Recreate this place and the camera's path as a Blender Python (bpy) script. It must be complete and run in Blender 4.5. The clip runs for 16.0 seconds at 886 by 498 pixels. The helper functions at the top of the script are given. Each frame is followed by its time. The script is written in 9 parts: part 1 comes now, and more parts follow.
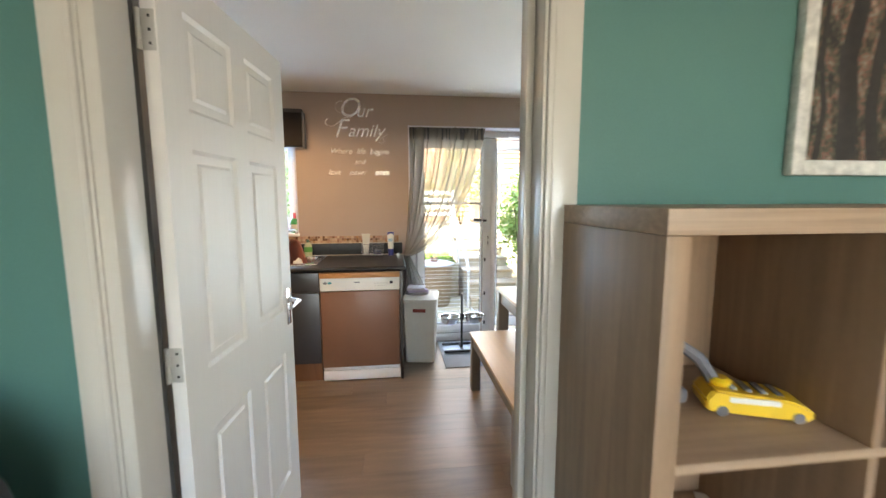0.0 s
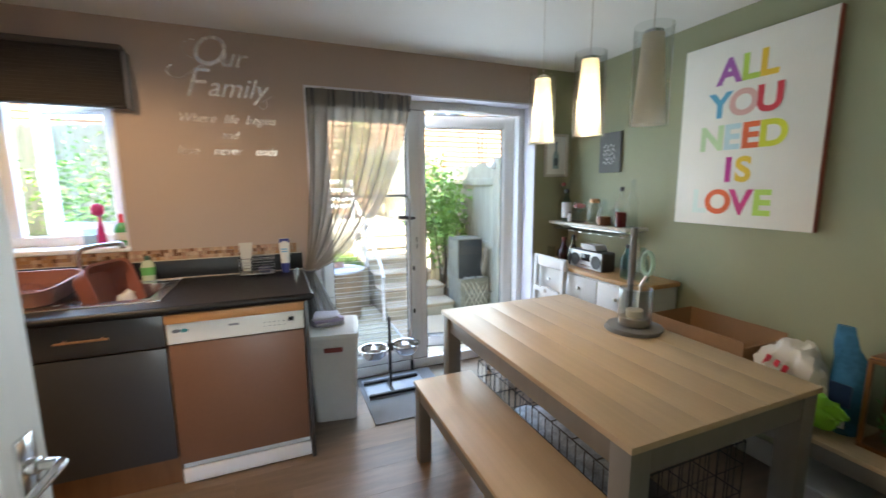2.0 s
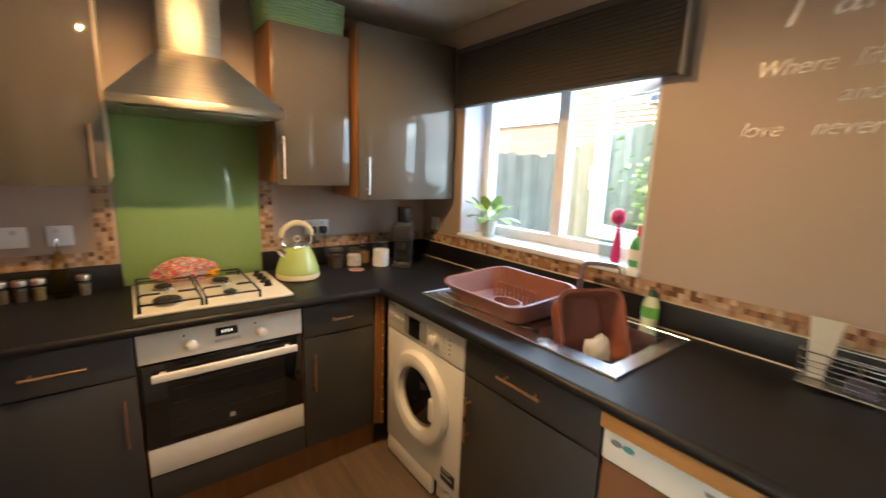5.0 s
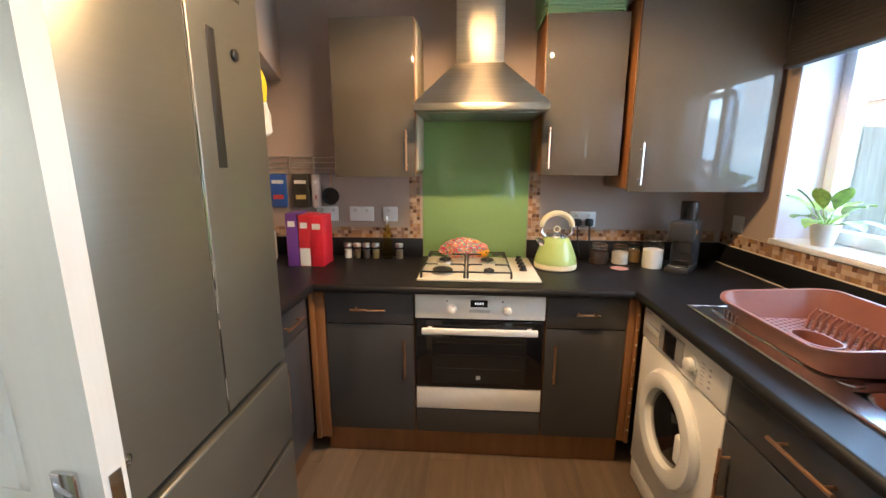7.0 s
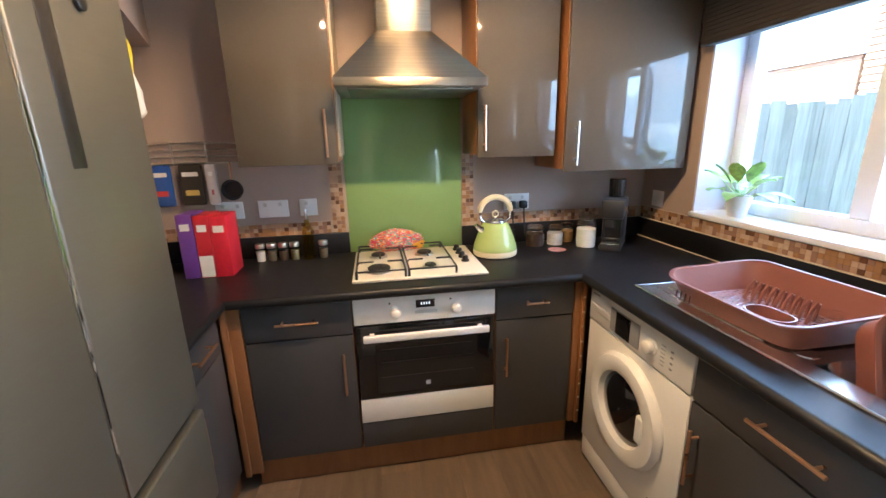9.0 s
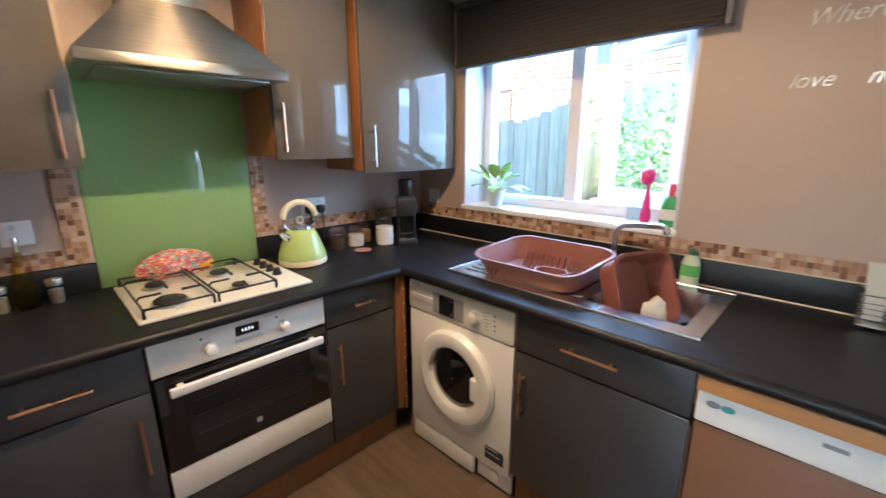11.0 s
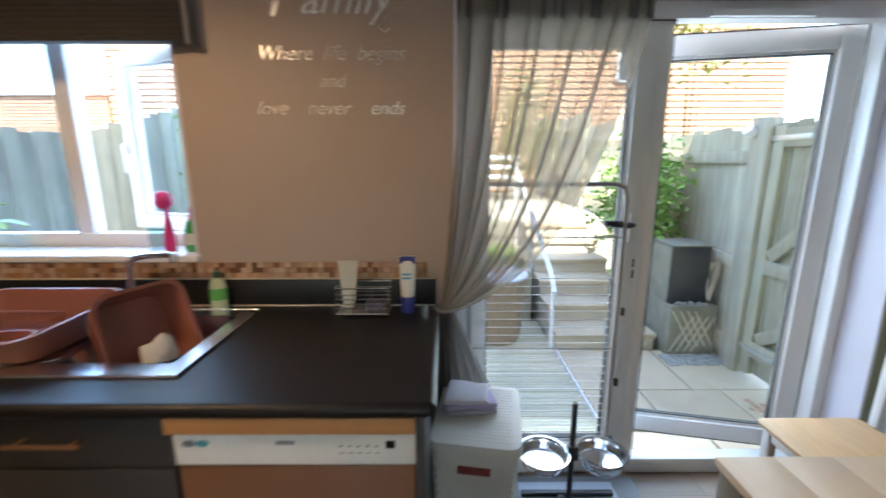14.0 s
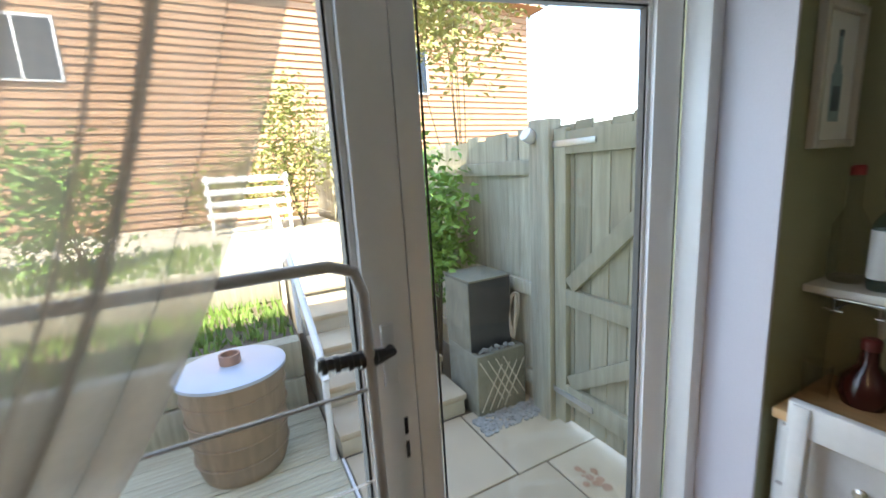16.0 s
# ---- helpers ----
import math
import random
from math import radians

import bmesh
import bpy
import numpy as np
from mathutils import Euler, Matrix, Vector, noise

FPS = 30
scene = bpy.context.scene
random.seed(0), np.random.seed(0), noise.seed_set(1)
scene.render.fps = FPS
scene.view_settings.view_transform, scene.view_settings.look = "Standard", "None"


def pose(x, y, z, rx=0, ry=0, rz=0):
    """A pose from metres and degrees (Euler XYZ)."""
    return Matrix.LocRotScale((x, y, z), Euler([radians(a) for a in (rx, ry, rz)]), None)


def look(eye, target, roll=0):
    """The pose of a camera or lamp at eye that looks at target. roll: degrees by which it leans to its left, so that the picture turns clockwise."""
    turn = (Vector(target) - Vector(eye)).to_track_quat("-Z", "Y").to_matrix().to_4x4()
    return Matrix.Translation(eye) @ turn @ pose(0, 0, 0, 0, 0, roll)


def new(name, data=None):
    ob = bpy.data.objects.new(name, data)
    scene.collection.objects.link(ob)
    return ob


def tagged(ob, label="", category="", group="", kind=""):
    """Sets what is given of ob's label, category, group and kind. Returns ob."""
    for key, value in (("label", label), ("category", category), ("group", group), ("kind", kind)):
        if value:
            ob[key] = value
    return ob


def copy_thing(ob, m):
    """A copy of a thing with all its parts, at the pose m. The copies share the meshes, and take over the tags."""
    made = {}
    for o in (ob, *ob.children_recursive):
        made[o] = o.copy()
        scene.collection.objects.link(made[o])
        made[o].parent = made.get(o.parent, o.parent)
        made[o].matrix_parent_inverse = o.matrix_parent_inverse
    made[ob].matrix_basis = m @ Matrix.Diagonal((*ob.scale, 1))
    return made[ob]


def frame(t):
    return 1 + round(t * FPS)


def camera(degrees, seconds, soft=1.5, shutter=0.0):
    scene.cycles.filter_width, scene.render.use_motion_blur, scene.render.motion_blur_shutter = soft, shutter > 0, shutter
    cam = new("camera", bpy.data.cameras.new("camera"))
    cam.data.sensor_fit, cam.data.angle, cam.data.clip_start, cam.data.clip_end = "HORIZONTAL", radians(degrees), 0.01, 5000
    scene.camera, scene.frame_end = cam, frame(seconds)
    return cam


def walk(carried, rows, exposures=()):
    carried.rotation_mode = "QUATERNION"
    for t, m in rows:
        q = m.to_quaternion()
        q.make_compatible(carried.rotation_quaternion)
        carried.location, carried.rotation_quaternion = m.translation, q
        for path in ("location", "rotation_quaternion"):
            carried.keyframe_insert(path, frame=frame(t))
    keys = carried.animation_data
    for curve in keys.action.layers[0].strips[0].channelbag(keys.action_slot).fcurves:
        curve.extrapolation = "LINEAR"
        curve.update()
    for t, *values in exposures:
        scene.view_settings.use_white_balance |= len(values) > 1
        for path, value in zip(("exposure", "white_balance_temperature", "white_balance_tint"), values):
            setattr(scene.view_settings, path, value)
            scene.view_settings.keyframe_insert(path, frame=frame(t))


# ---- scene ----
cam = camera(94.7, 16.0, shutter=0.4)
PATH = [
    (0, (-0.027, -0.039, 1.419), (0.217, 1.931, 1.174), -0.1),
    (0.5, (-0.009, 0.229, 1.425), (0.186, 2.206, 1.192), -0.1),
    (1, (-0.046, 0.507, 1.434), (0.226, 2.472, 1.182), -0.4),
    (1.5, (-0.062, 0.763, 1.426), (0.372, 2.697, 1.159), -0.5),
    (2, (-0.077, 0.941, 1.431), (0.667, 2.773, 1.133), -0.4),
    (2.5, (-0.141, 1.033, 1.447), (0.889, 2.719, 1.134), -0.6),
    (3, (-0.171, 1.108, 1.439), (0.664, 2.898, 1.125), -0.7),
    (3.5, (-0.154, 1.3, 1.49), (-0.005, 3.26, 1.135), 0.1),
    (4, (-0.054, 1.561, 1.449), (-0.587, 3.465, 1.149), 1.6),
    (4.5, (-0.035, 1.839, 1.454), (-1.1, 3.499, 1.12), 1.7),
    (5, (-0.058, 2.089, 1.484), (-1.613, 3.292, 1.116), 2.0),
    (5.2, (-0.046, 2.189, 1.465), (-1.75, 3.171, 1.105), 2.2),
    (7.3, (-0.032, 2.34, 1.444), (-1.984, 2.192, 1.035), -0.1),
    (7.5, (-0.036, 2.359, 1.44), (-1.99, 2.241, 1.029), -0.6),
    (8, (-0.052, 2.322, 1.44), (-2.008, 2.387, 1.023), -1.4),
    (8.2, (-0.078, 2.293, 1.463), (-2.026, 2.415, 1.023), -1.6),
    (10.3, (-0.431, 2.01, 1.48), (-2.124, 2.95, 0.98), 0.1),
    (10.5, (-0.418, 1.982, 1.456), (-2.02, 3.075, 0.967), -0.0),
    (11, (-0.383, 1.898, 1.453), (-1.746, 3.277, 0.963), -0.2),
    (11.5, (-0.343, 1.879, 1.466), (-1.464, 3.465, 0.99), 0.0),
    (12, (-0.29, 1.883, 1.466), (-1.223, 3.593, 1.015), 0.3),
    (12.5, (-0.251, 1.884, 1.473), (-1.033, 3.673, 1.042), 0.2),
    (13, (-0.217, 1.894, 1.492), (-0.797, 3.756, 1.048), 0.3),
    (13.5, (-0.086, 2.016, 1.477), (-0.444, 3.938, 1.055), 0.1),
    (14, (0.086, 2.189, 1.459), (0.088, 4.146, 1.048), -0.1),
    (14.5, (0.201, 2.455, 1.459), (0.615, 4.368, 1.046), -0.8),
    (15, (0.299, 2.72, 1.48), (1.022, 4.54, 1.071), -1.8),
    (15.5, (0.489, 2.973, 1.499), (1.353, 4.733, 1.105), -2.9),
    (16, (0.669, 3.233, 1.51), (1.562, 4.983, 1.134), -3.4),
]
walk(cam, [(t, look(eye, target, roll)) for t, eye, target, roll in PATH],
     exposures=[(0.0, 4.1, 7300, 12), (1.0, 3.9, 7000, 11), (2.0, 3.75, 6700, 10), (3.0, 3.7, 6700, 10), (3.5, 3.6, 6500, 10), (4.2, 3.55, 6500, 10), (5.0, 3.8, 8500, 11), (5.2, 3.85, 8500, 11),
                (7.5, 4.25, 6600, 10), (8.2, 4.25, 6400, 10), (11.0, 4.1, 5900, 9), (12.0, 3.98, 5600, 8), (13.5, 3.65, 6000, 9), (14.5, 3.12, 7100, 10), (15.0, 3.22, 7300, 10), (16.0, 2.9, 7100, 10)])

# ---- light: sky and sun behind the house, lamps of the rooms ----
world = bpy.data.worlds.new("sky")
scene.world = world
world.use_nodes = True
wn = world.node_tree.nodes
sky = wn.new("ShaderNodeTexSky")
sky.sky_type, sky.sun_disc = "NISHITA", False
sky.sun_elevation, sky.sun_rotation = radians(60), radians(195)
sky.dust_density, sky.ozone_density = 0.4, 2.0
world.node_tree.links.new(sky.outputs["Color"], wn["Background"].inputs["Color"])
wn["Background"].inputs["Strength"].default_value = 0.15


def lamp(name, kind, m, energy, colour, **more):
    data = bpy.data.lights.new(name, kind)
    data.energy, data.color = energy, colour
    for key, value in more.items():
        if key == "angle":
            data.angle = value
        elif key == "size":
            data.shape, data.size, data.size_y = "RECTANGLE", value[0], value[1]
        elif key == "radius":
            data.shadow_soft_size = value
        elif key == "cone":
            data.spot_size, data.spot_blend = value
    ob = new(name, data)
    ob.matrix_world = m
    return ob


lamp("sun", "SUN", look((-2, -6, 17.8), (0.4, 4, 0)), 3.0, (1.0, 0.95, 0.86), angle=radians(0.6))
lamp("lounge_skylight", "AREA", look((0.6, -2.72, 1.45), (0.3, 0.5, 1.1)), 1.5, (1.0, 0.97, 0.93), size=(1.8, 1.1))
lamp("patio_skylight", "AREA", look((0.95, 4.34, 1.2), (0.35, 0.0, 0.65)), 9.2, (0.69, 0.84, 1.0), size=(3.3, 2.1))
lamp("window_skylight", "AREA", look((-1.43, 4.15, 1.62), (-1.25, 0.0, 0.9)), 6.0, (0.60, 0.80, 1.0), size=(2.1, 1.1))

# ---- materials ----
MATS = {}


def mat(name, colour, rough=0.5, metal=0.0, vary=0.12, scale=6.0, fine=60.0, bump=0.05, emit=None, strength=0.0,
        alpha=1.0, transmission=0.0, grain=None, coat=0.0, island=0.0, spec=0.5, stretch=(1, 1, 1), aniso=0.0):
    m = bpy.data.materials.new(name)
    m.use_nodes = True
    n, l = m.node_tree.nodes, m.node_tree.links
    b = n["Principled BSDF"]
    b.inputs["Metallic"].default_value = metal
    b.inputs["Roughness"].default_value = rough
    b.inputs["Transmission Weight"].default_value = transmission
    b.inputs["Coat Weight"].default_value = coat
    b.inputs["Alpha"].default_value = alpha
    b.inputs["Specular IOR Level"].default_value = spec
    if aniso:
        # brushed along the horizontal, so that highlights run up and down
        b.inputs["Anisotropic"].default_value, b.inputs["Anisotropic Rotation"].default_value = aniso, 0.25
        tg = n.new("ShaderNodeTangent")
        tg.direction_type, tg.axis = "RADIAL", "Z"
        l.new(tg.outputs[0], b.inputs["Tangent"])
    tc = n.new("ShaderNodeTexCoord")
    mp = n.new("ShaderNodeMapping")
    mp.inputs["Scale"].default_value = stretch
    l.new(tc.outputs["Object"], mp.inputs["Vector"])
    big, small = n.new("ShaderNodeTexNoise"), n.new("ShaderNodeTexNoise")
    big.inputs["Scale"].default_value, small.inputs["Scale"].default_value = scale, fine
    big.inputs["Detail"].default_value = small.inputs["Detail"].default_value = 4
    for t in (big, small):
        l.new(mp.outputs["Vector"], t.inputs["Vector"])
    mix = n.new("ShaderNodeMath")
    mix.operation = "MULTIPLY_ADD"
    l.new(big.outputs["Fac"], mix.inputs[0])
    mix.inputs[1].default_value = 0.6
    sm = n.new("ShaderNodeMath")
    sm.operation = "MULTIPLY"
    l.new(small.outputs["Fac"], sm.inputs[0])
    sm.inputs[1].default_value = 0.4
    l.new(sm.outputs[0], mix.inputs[2])
    fac = mix.outputs[0]
    if grain:
        w = n.new("ShaderNodeTexNoise")
        gm = n.new("ShaderNodeMapping")
        gm.inputs["Scale"].default_value = grain
        l.new(tc.outputs["Object"], gm.inputs["Vector"])
        l.new(gm.outputs["Vector"], w.inputs["Vector"])
        w.inputs["Scale"].default_value, w.inputs["Detail"].default_value = 1.0, 6
        w.inputs["Distortion"].default_value = 0.6
        add = n.new("ShaderNodeMath")
        add.operation = "MULTIPLY_ADD"
        l.new(w.outputs["Fac"], add.inputs[0])
        add.inputs[1].default_value = 0.7
        half = n.new("ShaderNodeMath")
        half.operation = "MULTIPLY"
        l.new(fac, half.inputs[0])
        half.inputs[1].default_value = 0.3
        l.new(half.outputs[0], add.inputs[2])
        fac = add.outputs[0]
    ramp = n.new("ShaderNodeValToRGB")
    e = ramp.color_ramp.elements
    e[0].position, e[1].position = 0.3, 0.7
    e[0].color = (*[c * (1 - vary) for c in colour], 1)
    e[1].color = (*[min(1, c * (1 + vary)) for c in colour], 1)
    l.new(fac, ramp.inputs["Fac"])
    out = ramp.outputs["Color"]
    if island:
        oi = n.new("ShaderNodeObjectInfo")
        hs = n.new("ShaderNodeHueSaturation")
        mr = n.new("ShaderNodeMapRange")
        mr.inputs["To Min"].default_value, mr.inputs["To Max"].default_value = 1 - island, 1 + island
        l.new(oi.outputs["Random"], mr.inputs["Value"])
        l.new(mr.outputs[0], hs.inputs["Value"])
        l.new(out, hs.inputs["Color"])
        out = hs.outputs["Color"]
    l.new(out, b.inputs["Base Color"])
    if emit:
        b.inputs["Emission Color"].default_value = (*emit, 1)
        b.inputs["Emission Strength"].default_value = strength
    rr = n.new("ShaderNodeMapRange")
    rr.inputs["To Min"].default_value, rr.inputs["To Max"].default_value = max(0, rough * 0.85), min(1, rough * 1.15)
    l.new(big.outputs["Fac"], rr.inputs["Value"])
    l.new(rr.outputs[0], b.inputs["Roughness"])
    if bump:
        bp = n.new("ShaderNodeBump")
        bp.inputs["Strength"].default_value, bp.inputs["Distance"].default_value = bump, 0.004
        l.new(fac if grain else small.outputs["Fac"], bp.inputs["Height"])
        l.new(bp.outputs["Normal"], b.inputs["Normal"])
    MATS[name] = m
    return m


M_TAUPE = mat("taupe_wall_paint", (0.40, 0.315, 0.27), 0.6, vary=0.04, scale=2, fine=180, bump=0.12)
M_GREEN = mat("sage_wall_paint", (0.31, 0.32, 0.20), 0.6, vary=0.04, scale=2, fine=180, bump=0.12)
M_TEAL = mat("teal_wall_paint", (0.078, 0.195, 0.172), 0.6, vary=0.05, scale=2, fine=180, bump=0.12)
M_WHITE = mat("white_wall_paint", (0.78, 0.77, 0.75), 0.65, vary=0.03, scale=2, fine=150, bump=0.15)
# white reveals; the lavender cast of the daylight is put into the colour
M_REVEAL = mat("reveal_daylit_white_paint", (0.60, 0.59, 0.66), 0.6, vary=0.03, scale=2, fine=150, bump=0.1)
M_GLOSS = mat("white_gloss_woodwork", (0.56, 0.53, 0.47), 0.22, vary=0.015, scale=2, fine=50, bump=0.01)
M_DOOR = mat("white_door_skin", (0.78, 0.76, 0.72), 0.38, vary=0.02, grain=(70, 70, 4), bump=0.18)
M_FLOOR = mat("grey_brown_floor", (0.185, 0.13, 0.088), 0.34, vary=0.25, scale=3, grain=(3, 22, 3), bump=0.06, island=0.14)
M_GAP = mat("floor_joint", (0.06, 0.045, 0.035), 0.7, vary=0.1)
M_CARPET = mat("lounge_carpet", (0.25, 0.23, 0.2), 0.95, vary=0.15, fine=300, bump=0.5)
M_GREY = mat("grey_gloss_cabinet", (0.105, 0.09, 0.074), 0.055, vary=0.05, scale=3, bump=0.0, spec=0.5)
M_GREYB = mat("grey_base_cabinet", (0.056, 0.055, 0.058), 0.3, vary=0.06, scale=3, bump=0.02)
M_CARC = mat("brown_wood_carcass", (0.27, 0.115, 0.045), 0.4, vary=0.2, grain=(20, 20, 3), bump=0.05)
M_WORK = mat("black_laminate_worktop", (0.009, 0.009, 0.011), 0.42, vary=0.4, scale=30, fine=400, bump=0.08, spec=0.35)
M_COPPER = mat("copper_bar_handle", (0.62, 0.36, 0.22), 0.28, 0.9, vary=0.08, bump=0.0)
M_STEEL = mat("brushed_steel", (0.68, 0.65, 0.6), 0.3, 1.0, vary=0.1, grain=(3, 120, 3), bump=0.02)
M_HOOD = mat("gold_toned_brushed_steel", (0.50, 0.45, 0.37), 0.34, 1.0, vary=0.12, grain=(3, 3, 160), bump=0.03, aniso=0.85)
M_SINK = mat("bright_sink_steel", (0.74, 0.76, 0.79), 0.24, 1.0, vary=0.08, scale=20, fine=150, bump=0.03)
M_CHROME = mat("chrome", (0.75, 0.75, 0.76), 0.1, 1.0, vary=0.03, bump=0.0)
M_FRIDGE = mat("silver_fridge_steel", (0.25, 0.24, 0.205), 0.36, 0.75, vary=0.025, grain=(2, 2, 120), bump=0.008, aniso=0.5)
M_APPL = mat("white_appliance_enamel", (0.87, 0.855, 0.82), 0.25, vary=0.02, bump=0.0)
M_BLACK = mat("black_plastic", (0.015, 0.015, 0.017), 0.35, vary=0.2, bump=0.02)
M_BGLASS = mat("black_oven_glass", (0.008, 0.008, 0.01), 0.06, vary=0.1, bump=0.0, coat=0.5)
M_IRON = mat("black_cast_iron", (0.02, 0.02, 0.02), 0.55, vary=0.3, fine=200, bump=0.2)
M_DWDOOR = mat("pinkish_copper_vinyl_door", (0.22, 0.105, 0.058), 0.4, vary=0.06, scale=4, bump=0.03)
M_STRIP = mat("orange_wood_strip", (0.5, 0.24, 0.09), 0.45, vary=0.15, grain=(4, 40, 40))
M_SPLASH = mat("green_glass_splashback", (0.24, 0.4, 0.16), 0.035, vary=0.03, scale=1, bump=0.0)
M_GROUT = mat("tile_grout", (0.42, 0.34, 0.27), 0.8, vary=0.1)
M_TILES = [mat("mosaic_tile_" + s, c, 0.2, vary=0.1, bump=0.02, island=0.2) for s, c in
           (("beige", (0.42, 0.28, 0.19)), ("pink", (0.36, 0.21, 0.15)), ("brown", (0.17, 0.085, 0.05)), ("amber", (0.33, 0.18, 0.09)), ("cream", (0.45, 0.33, 0.24)))]
M_TABLE = mat("pale_oak_laminate", (0.53, 0.39, 0.25), 0.4, vary=0.06, grain=(55, 1.6, 20), bump=0.0)
M_LEG = mat("grey_painted_wood", (0.2, 0.185, 0.165), 0.45, vary=0.06, grain=(20, 20, 4), bump=0.05)
M_UPVC = mat("white_upvc", (0.78, 0.78, 0.78), 0.3, vary=0.02, bump=0.0)
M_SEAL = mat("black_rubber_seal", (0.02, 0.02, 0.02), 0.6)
M_BLIND = mat("dark_grey_blind_fabric", (0.032, 0.027, 0.025), 0.85, vary=0.15, grain=(4, 4, 300), bump=0.4)
M_CHAIR = mat("white_painted_chair", (0.58, 0.58, 0.58), 0.45, vary=0.05, scale=8, bump=0.05)
M_PINE = mat("pine_seat", (0.62, 0.4, 0.2), 0.42, vary=0.16, grain=(30, 3, 30), bump=0.04)
M_OAK = mat("honey_oak_top", (0.46, 0.27, 0.12), 0.4, vary=0.2, grain=(30, 3, 30), bump=0.04)
M_UNIT = mat("grey_oak_shelf_veneer", (0.27, 0.17, 0.10), 0.45, vary=0.28, grain=(40, 40, 2.5), bump=0.1)
M_UNITH = mat("grey_oak_shelf_edge", (0.33, 0.22, 0.14), 0.45, vary=0.25, grain=(3, 60, 90), bump=0.1)
M_CANVAS = mat("white_canvas", (0.87, 0.84, 0.78), 0.75, vary=0.03, fine=400, bump=0.15)
M_PAPER = mat("white_paper", (0.8, 0.8, 0.78), 0.7, vary=0.03, bump=0.0)
M_SILVER = mat("silver_wall_lettering", (0.72, 0.70, 0.68), 0.27, 0.9, vary=0.12, scale=25, bump=0.0)
M_PINKP = mat("dusty_pink_plastic", (0.26, 0.1, 0.08), 0.38, vary=0.06, scale=8, bump=0.0)
M_BOWL = mat("pink_washing_up_bowl", (0.27, 0.095, 0.07), 0.4, vary=0.06, scale=8, bump=0.0)
M_BIN = mat("cream_wicker_plastic", (0.62, 0.59, 0.53), 0.55, vary=0.05, bump=0.1)
M_MAT = mat("grey_rubber_mat", (0.2, 0.21, 0.23), 0.6, vary=0.1, fine=200, bump=0.2)
M_LIME = mat("light_green_enamel", (0.42, 0.55, 0.2), 0.22, vary=0.03, bump=0.0, coat=0.3)
M_CREAM = mat("cream_plastic", (0.75, 0.66, 0.45), 0.35, vary=0.05, bump=0.0)
M_LEAF = mat("green_leaf", (0.1, 0.3, 0.05), 0.45, vary=0.35, scale=20, bump=0.05, island=0.1)
M_SHRUB = mat("shrub_leaf", (0.19, 0.33, 0.06), 0.5, vary=0.4, scale=4, bump=0.05)
M_YELLOWG = mat("yellow_green_leaf", (0.24, 0.25, 0.065), 0.5, vary=0.35, scale=4, bump=0.05)
M_STEM = mat("plant_stem", (0.1, 0.075, 0.04), 0.8, vary=0.3)
M_FENCE = mat("weathered_fence_timber", (0.40, 0.37, 0.275), 0.8, vary=0.3, grain=(30, 30, 2), bump=0.3, island=0.15)
M_GATE = mat("grey_weathered_gate_timber", (0.31, 0.285, 0.2), 0.8, vary=0.28, grain=(30, 30, 2), bump=0.3, island=0.12)
M_SLAB = mat("buff_paving_slab", (0.5, 0.405, 0.28), 0.8, vary=0.15, scale=5, fine=120, bump=0.3, island=0.1)
M_DECK = mat("grey_deck_board", (0.43, 0.39, 0.275), 0.75, vary=0.22, grain=(3, 40, 40), bump=0.25, island=0.12)
M_CONC = mat("pale_concrete", (0.52, 0.47, 0.37), 0.85, vary=0.15, scale=5, fine=150, bump=0.3)
M_GRAVEL = mat("grey_pebbles", (0.3, 0.3, 0.28), 0.6, vary=0.4, scale=30, bump=0.2)
M_SOIL = mat("garden_soil", (0.12, 0.09, 0.06), 0.95, vary=0.4, scale=8, bump=0.6)
M_GRASS = mat("grass_blades", (0.16, 0.26, 0.05), 0.7, vary=0.4, scale=5, bump=0.2)
M_BRICK = mat("orange_brick", (0.42, 0.22, 0.12), 0.85, vary=0.2, scale=6, fine=80, bump=0.3, island=0.15)
M_TILE = mat("clay_roof_tile", (0.45, 0.25, 0.14), 0.8, vary=0.2, scale=2, fine=60, bump=0.3)
M_LEDGE = mat("pale_render", (0.6, 0.52, 0.42), 0.85, vary=0.1)


def plain(name, colour, rough=0.4, metal=0.0, **more):
    return MATS.get(name) or mat(name, colour, rough, metal, vary=more.pop("vary", 0.06), bump=more.pop("bump", 0.0), **more)


def glass_mat(name, tint=(0.95, 0.97, 0.97), rough=0.0, edge=4.0):
    """Thin clear pane: mostly see-through, glossier at a grazing angle."""
    m = bpy.data.materials.new(name)
    m.use_nodes = True
    n, l = m.node_tree.nodes, m.node_tree.links
    n.remove(n["Principled BSDF"])
    t, g, f, x = n.new("ShaderNodeBsdfTransparent"), n.new("ShaderNodeBsdfGlossy"), n.new("ShaderNodeLayerWeight"), n.new("ShaderNodeMixShader")
    p, q = n.new("ShaderNodeMath"), n.new("ShaderNodeMath")
    t.inputs["Color"].default_value = (*tint, 1)
    g.inputs["Roughness"].default_value = rough
    p.operation, p.inputs[1].default_value = "POWER", edge
    q.operation, q.inputs[1].default_value, q.inputs[2].default_value = "MULTIPLY_ADD", 0.7, 0.03
    f.inputs["Blend"].default_value = 0.5
    l.new(f.outputs["Facing"], p.inputs[0])
    l.new(p.outputs[0], q.inputs[0])
    l.new(q.outputs[0], x.inputs[0])
    l.new(t.outputs[0], x.inputs[1])
    l.new(g.outputs[0], x.inputs[2])
    l.new(x.outputs[0], n["Material Output"].inputs["Surface"])
    return m


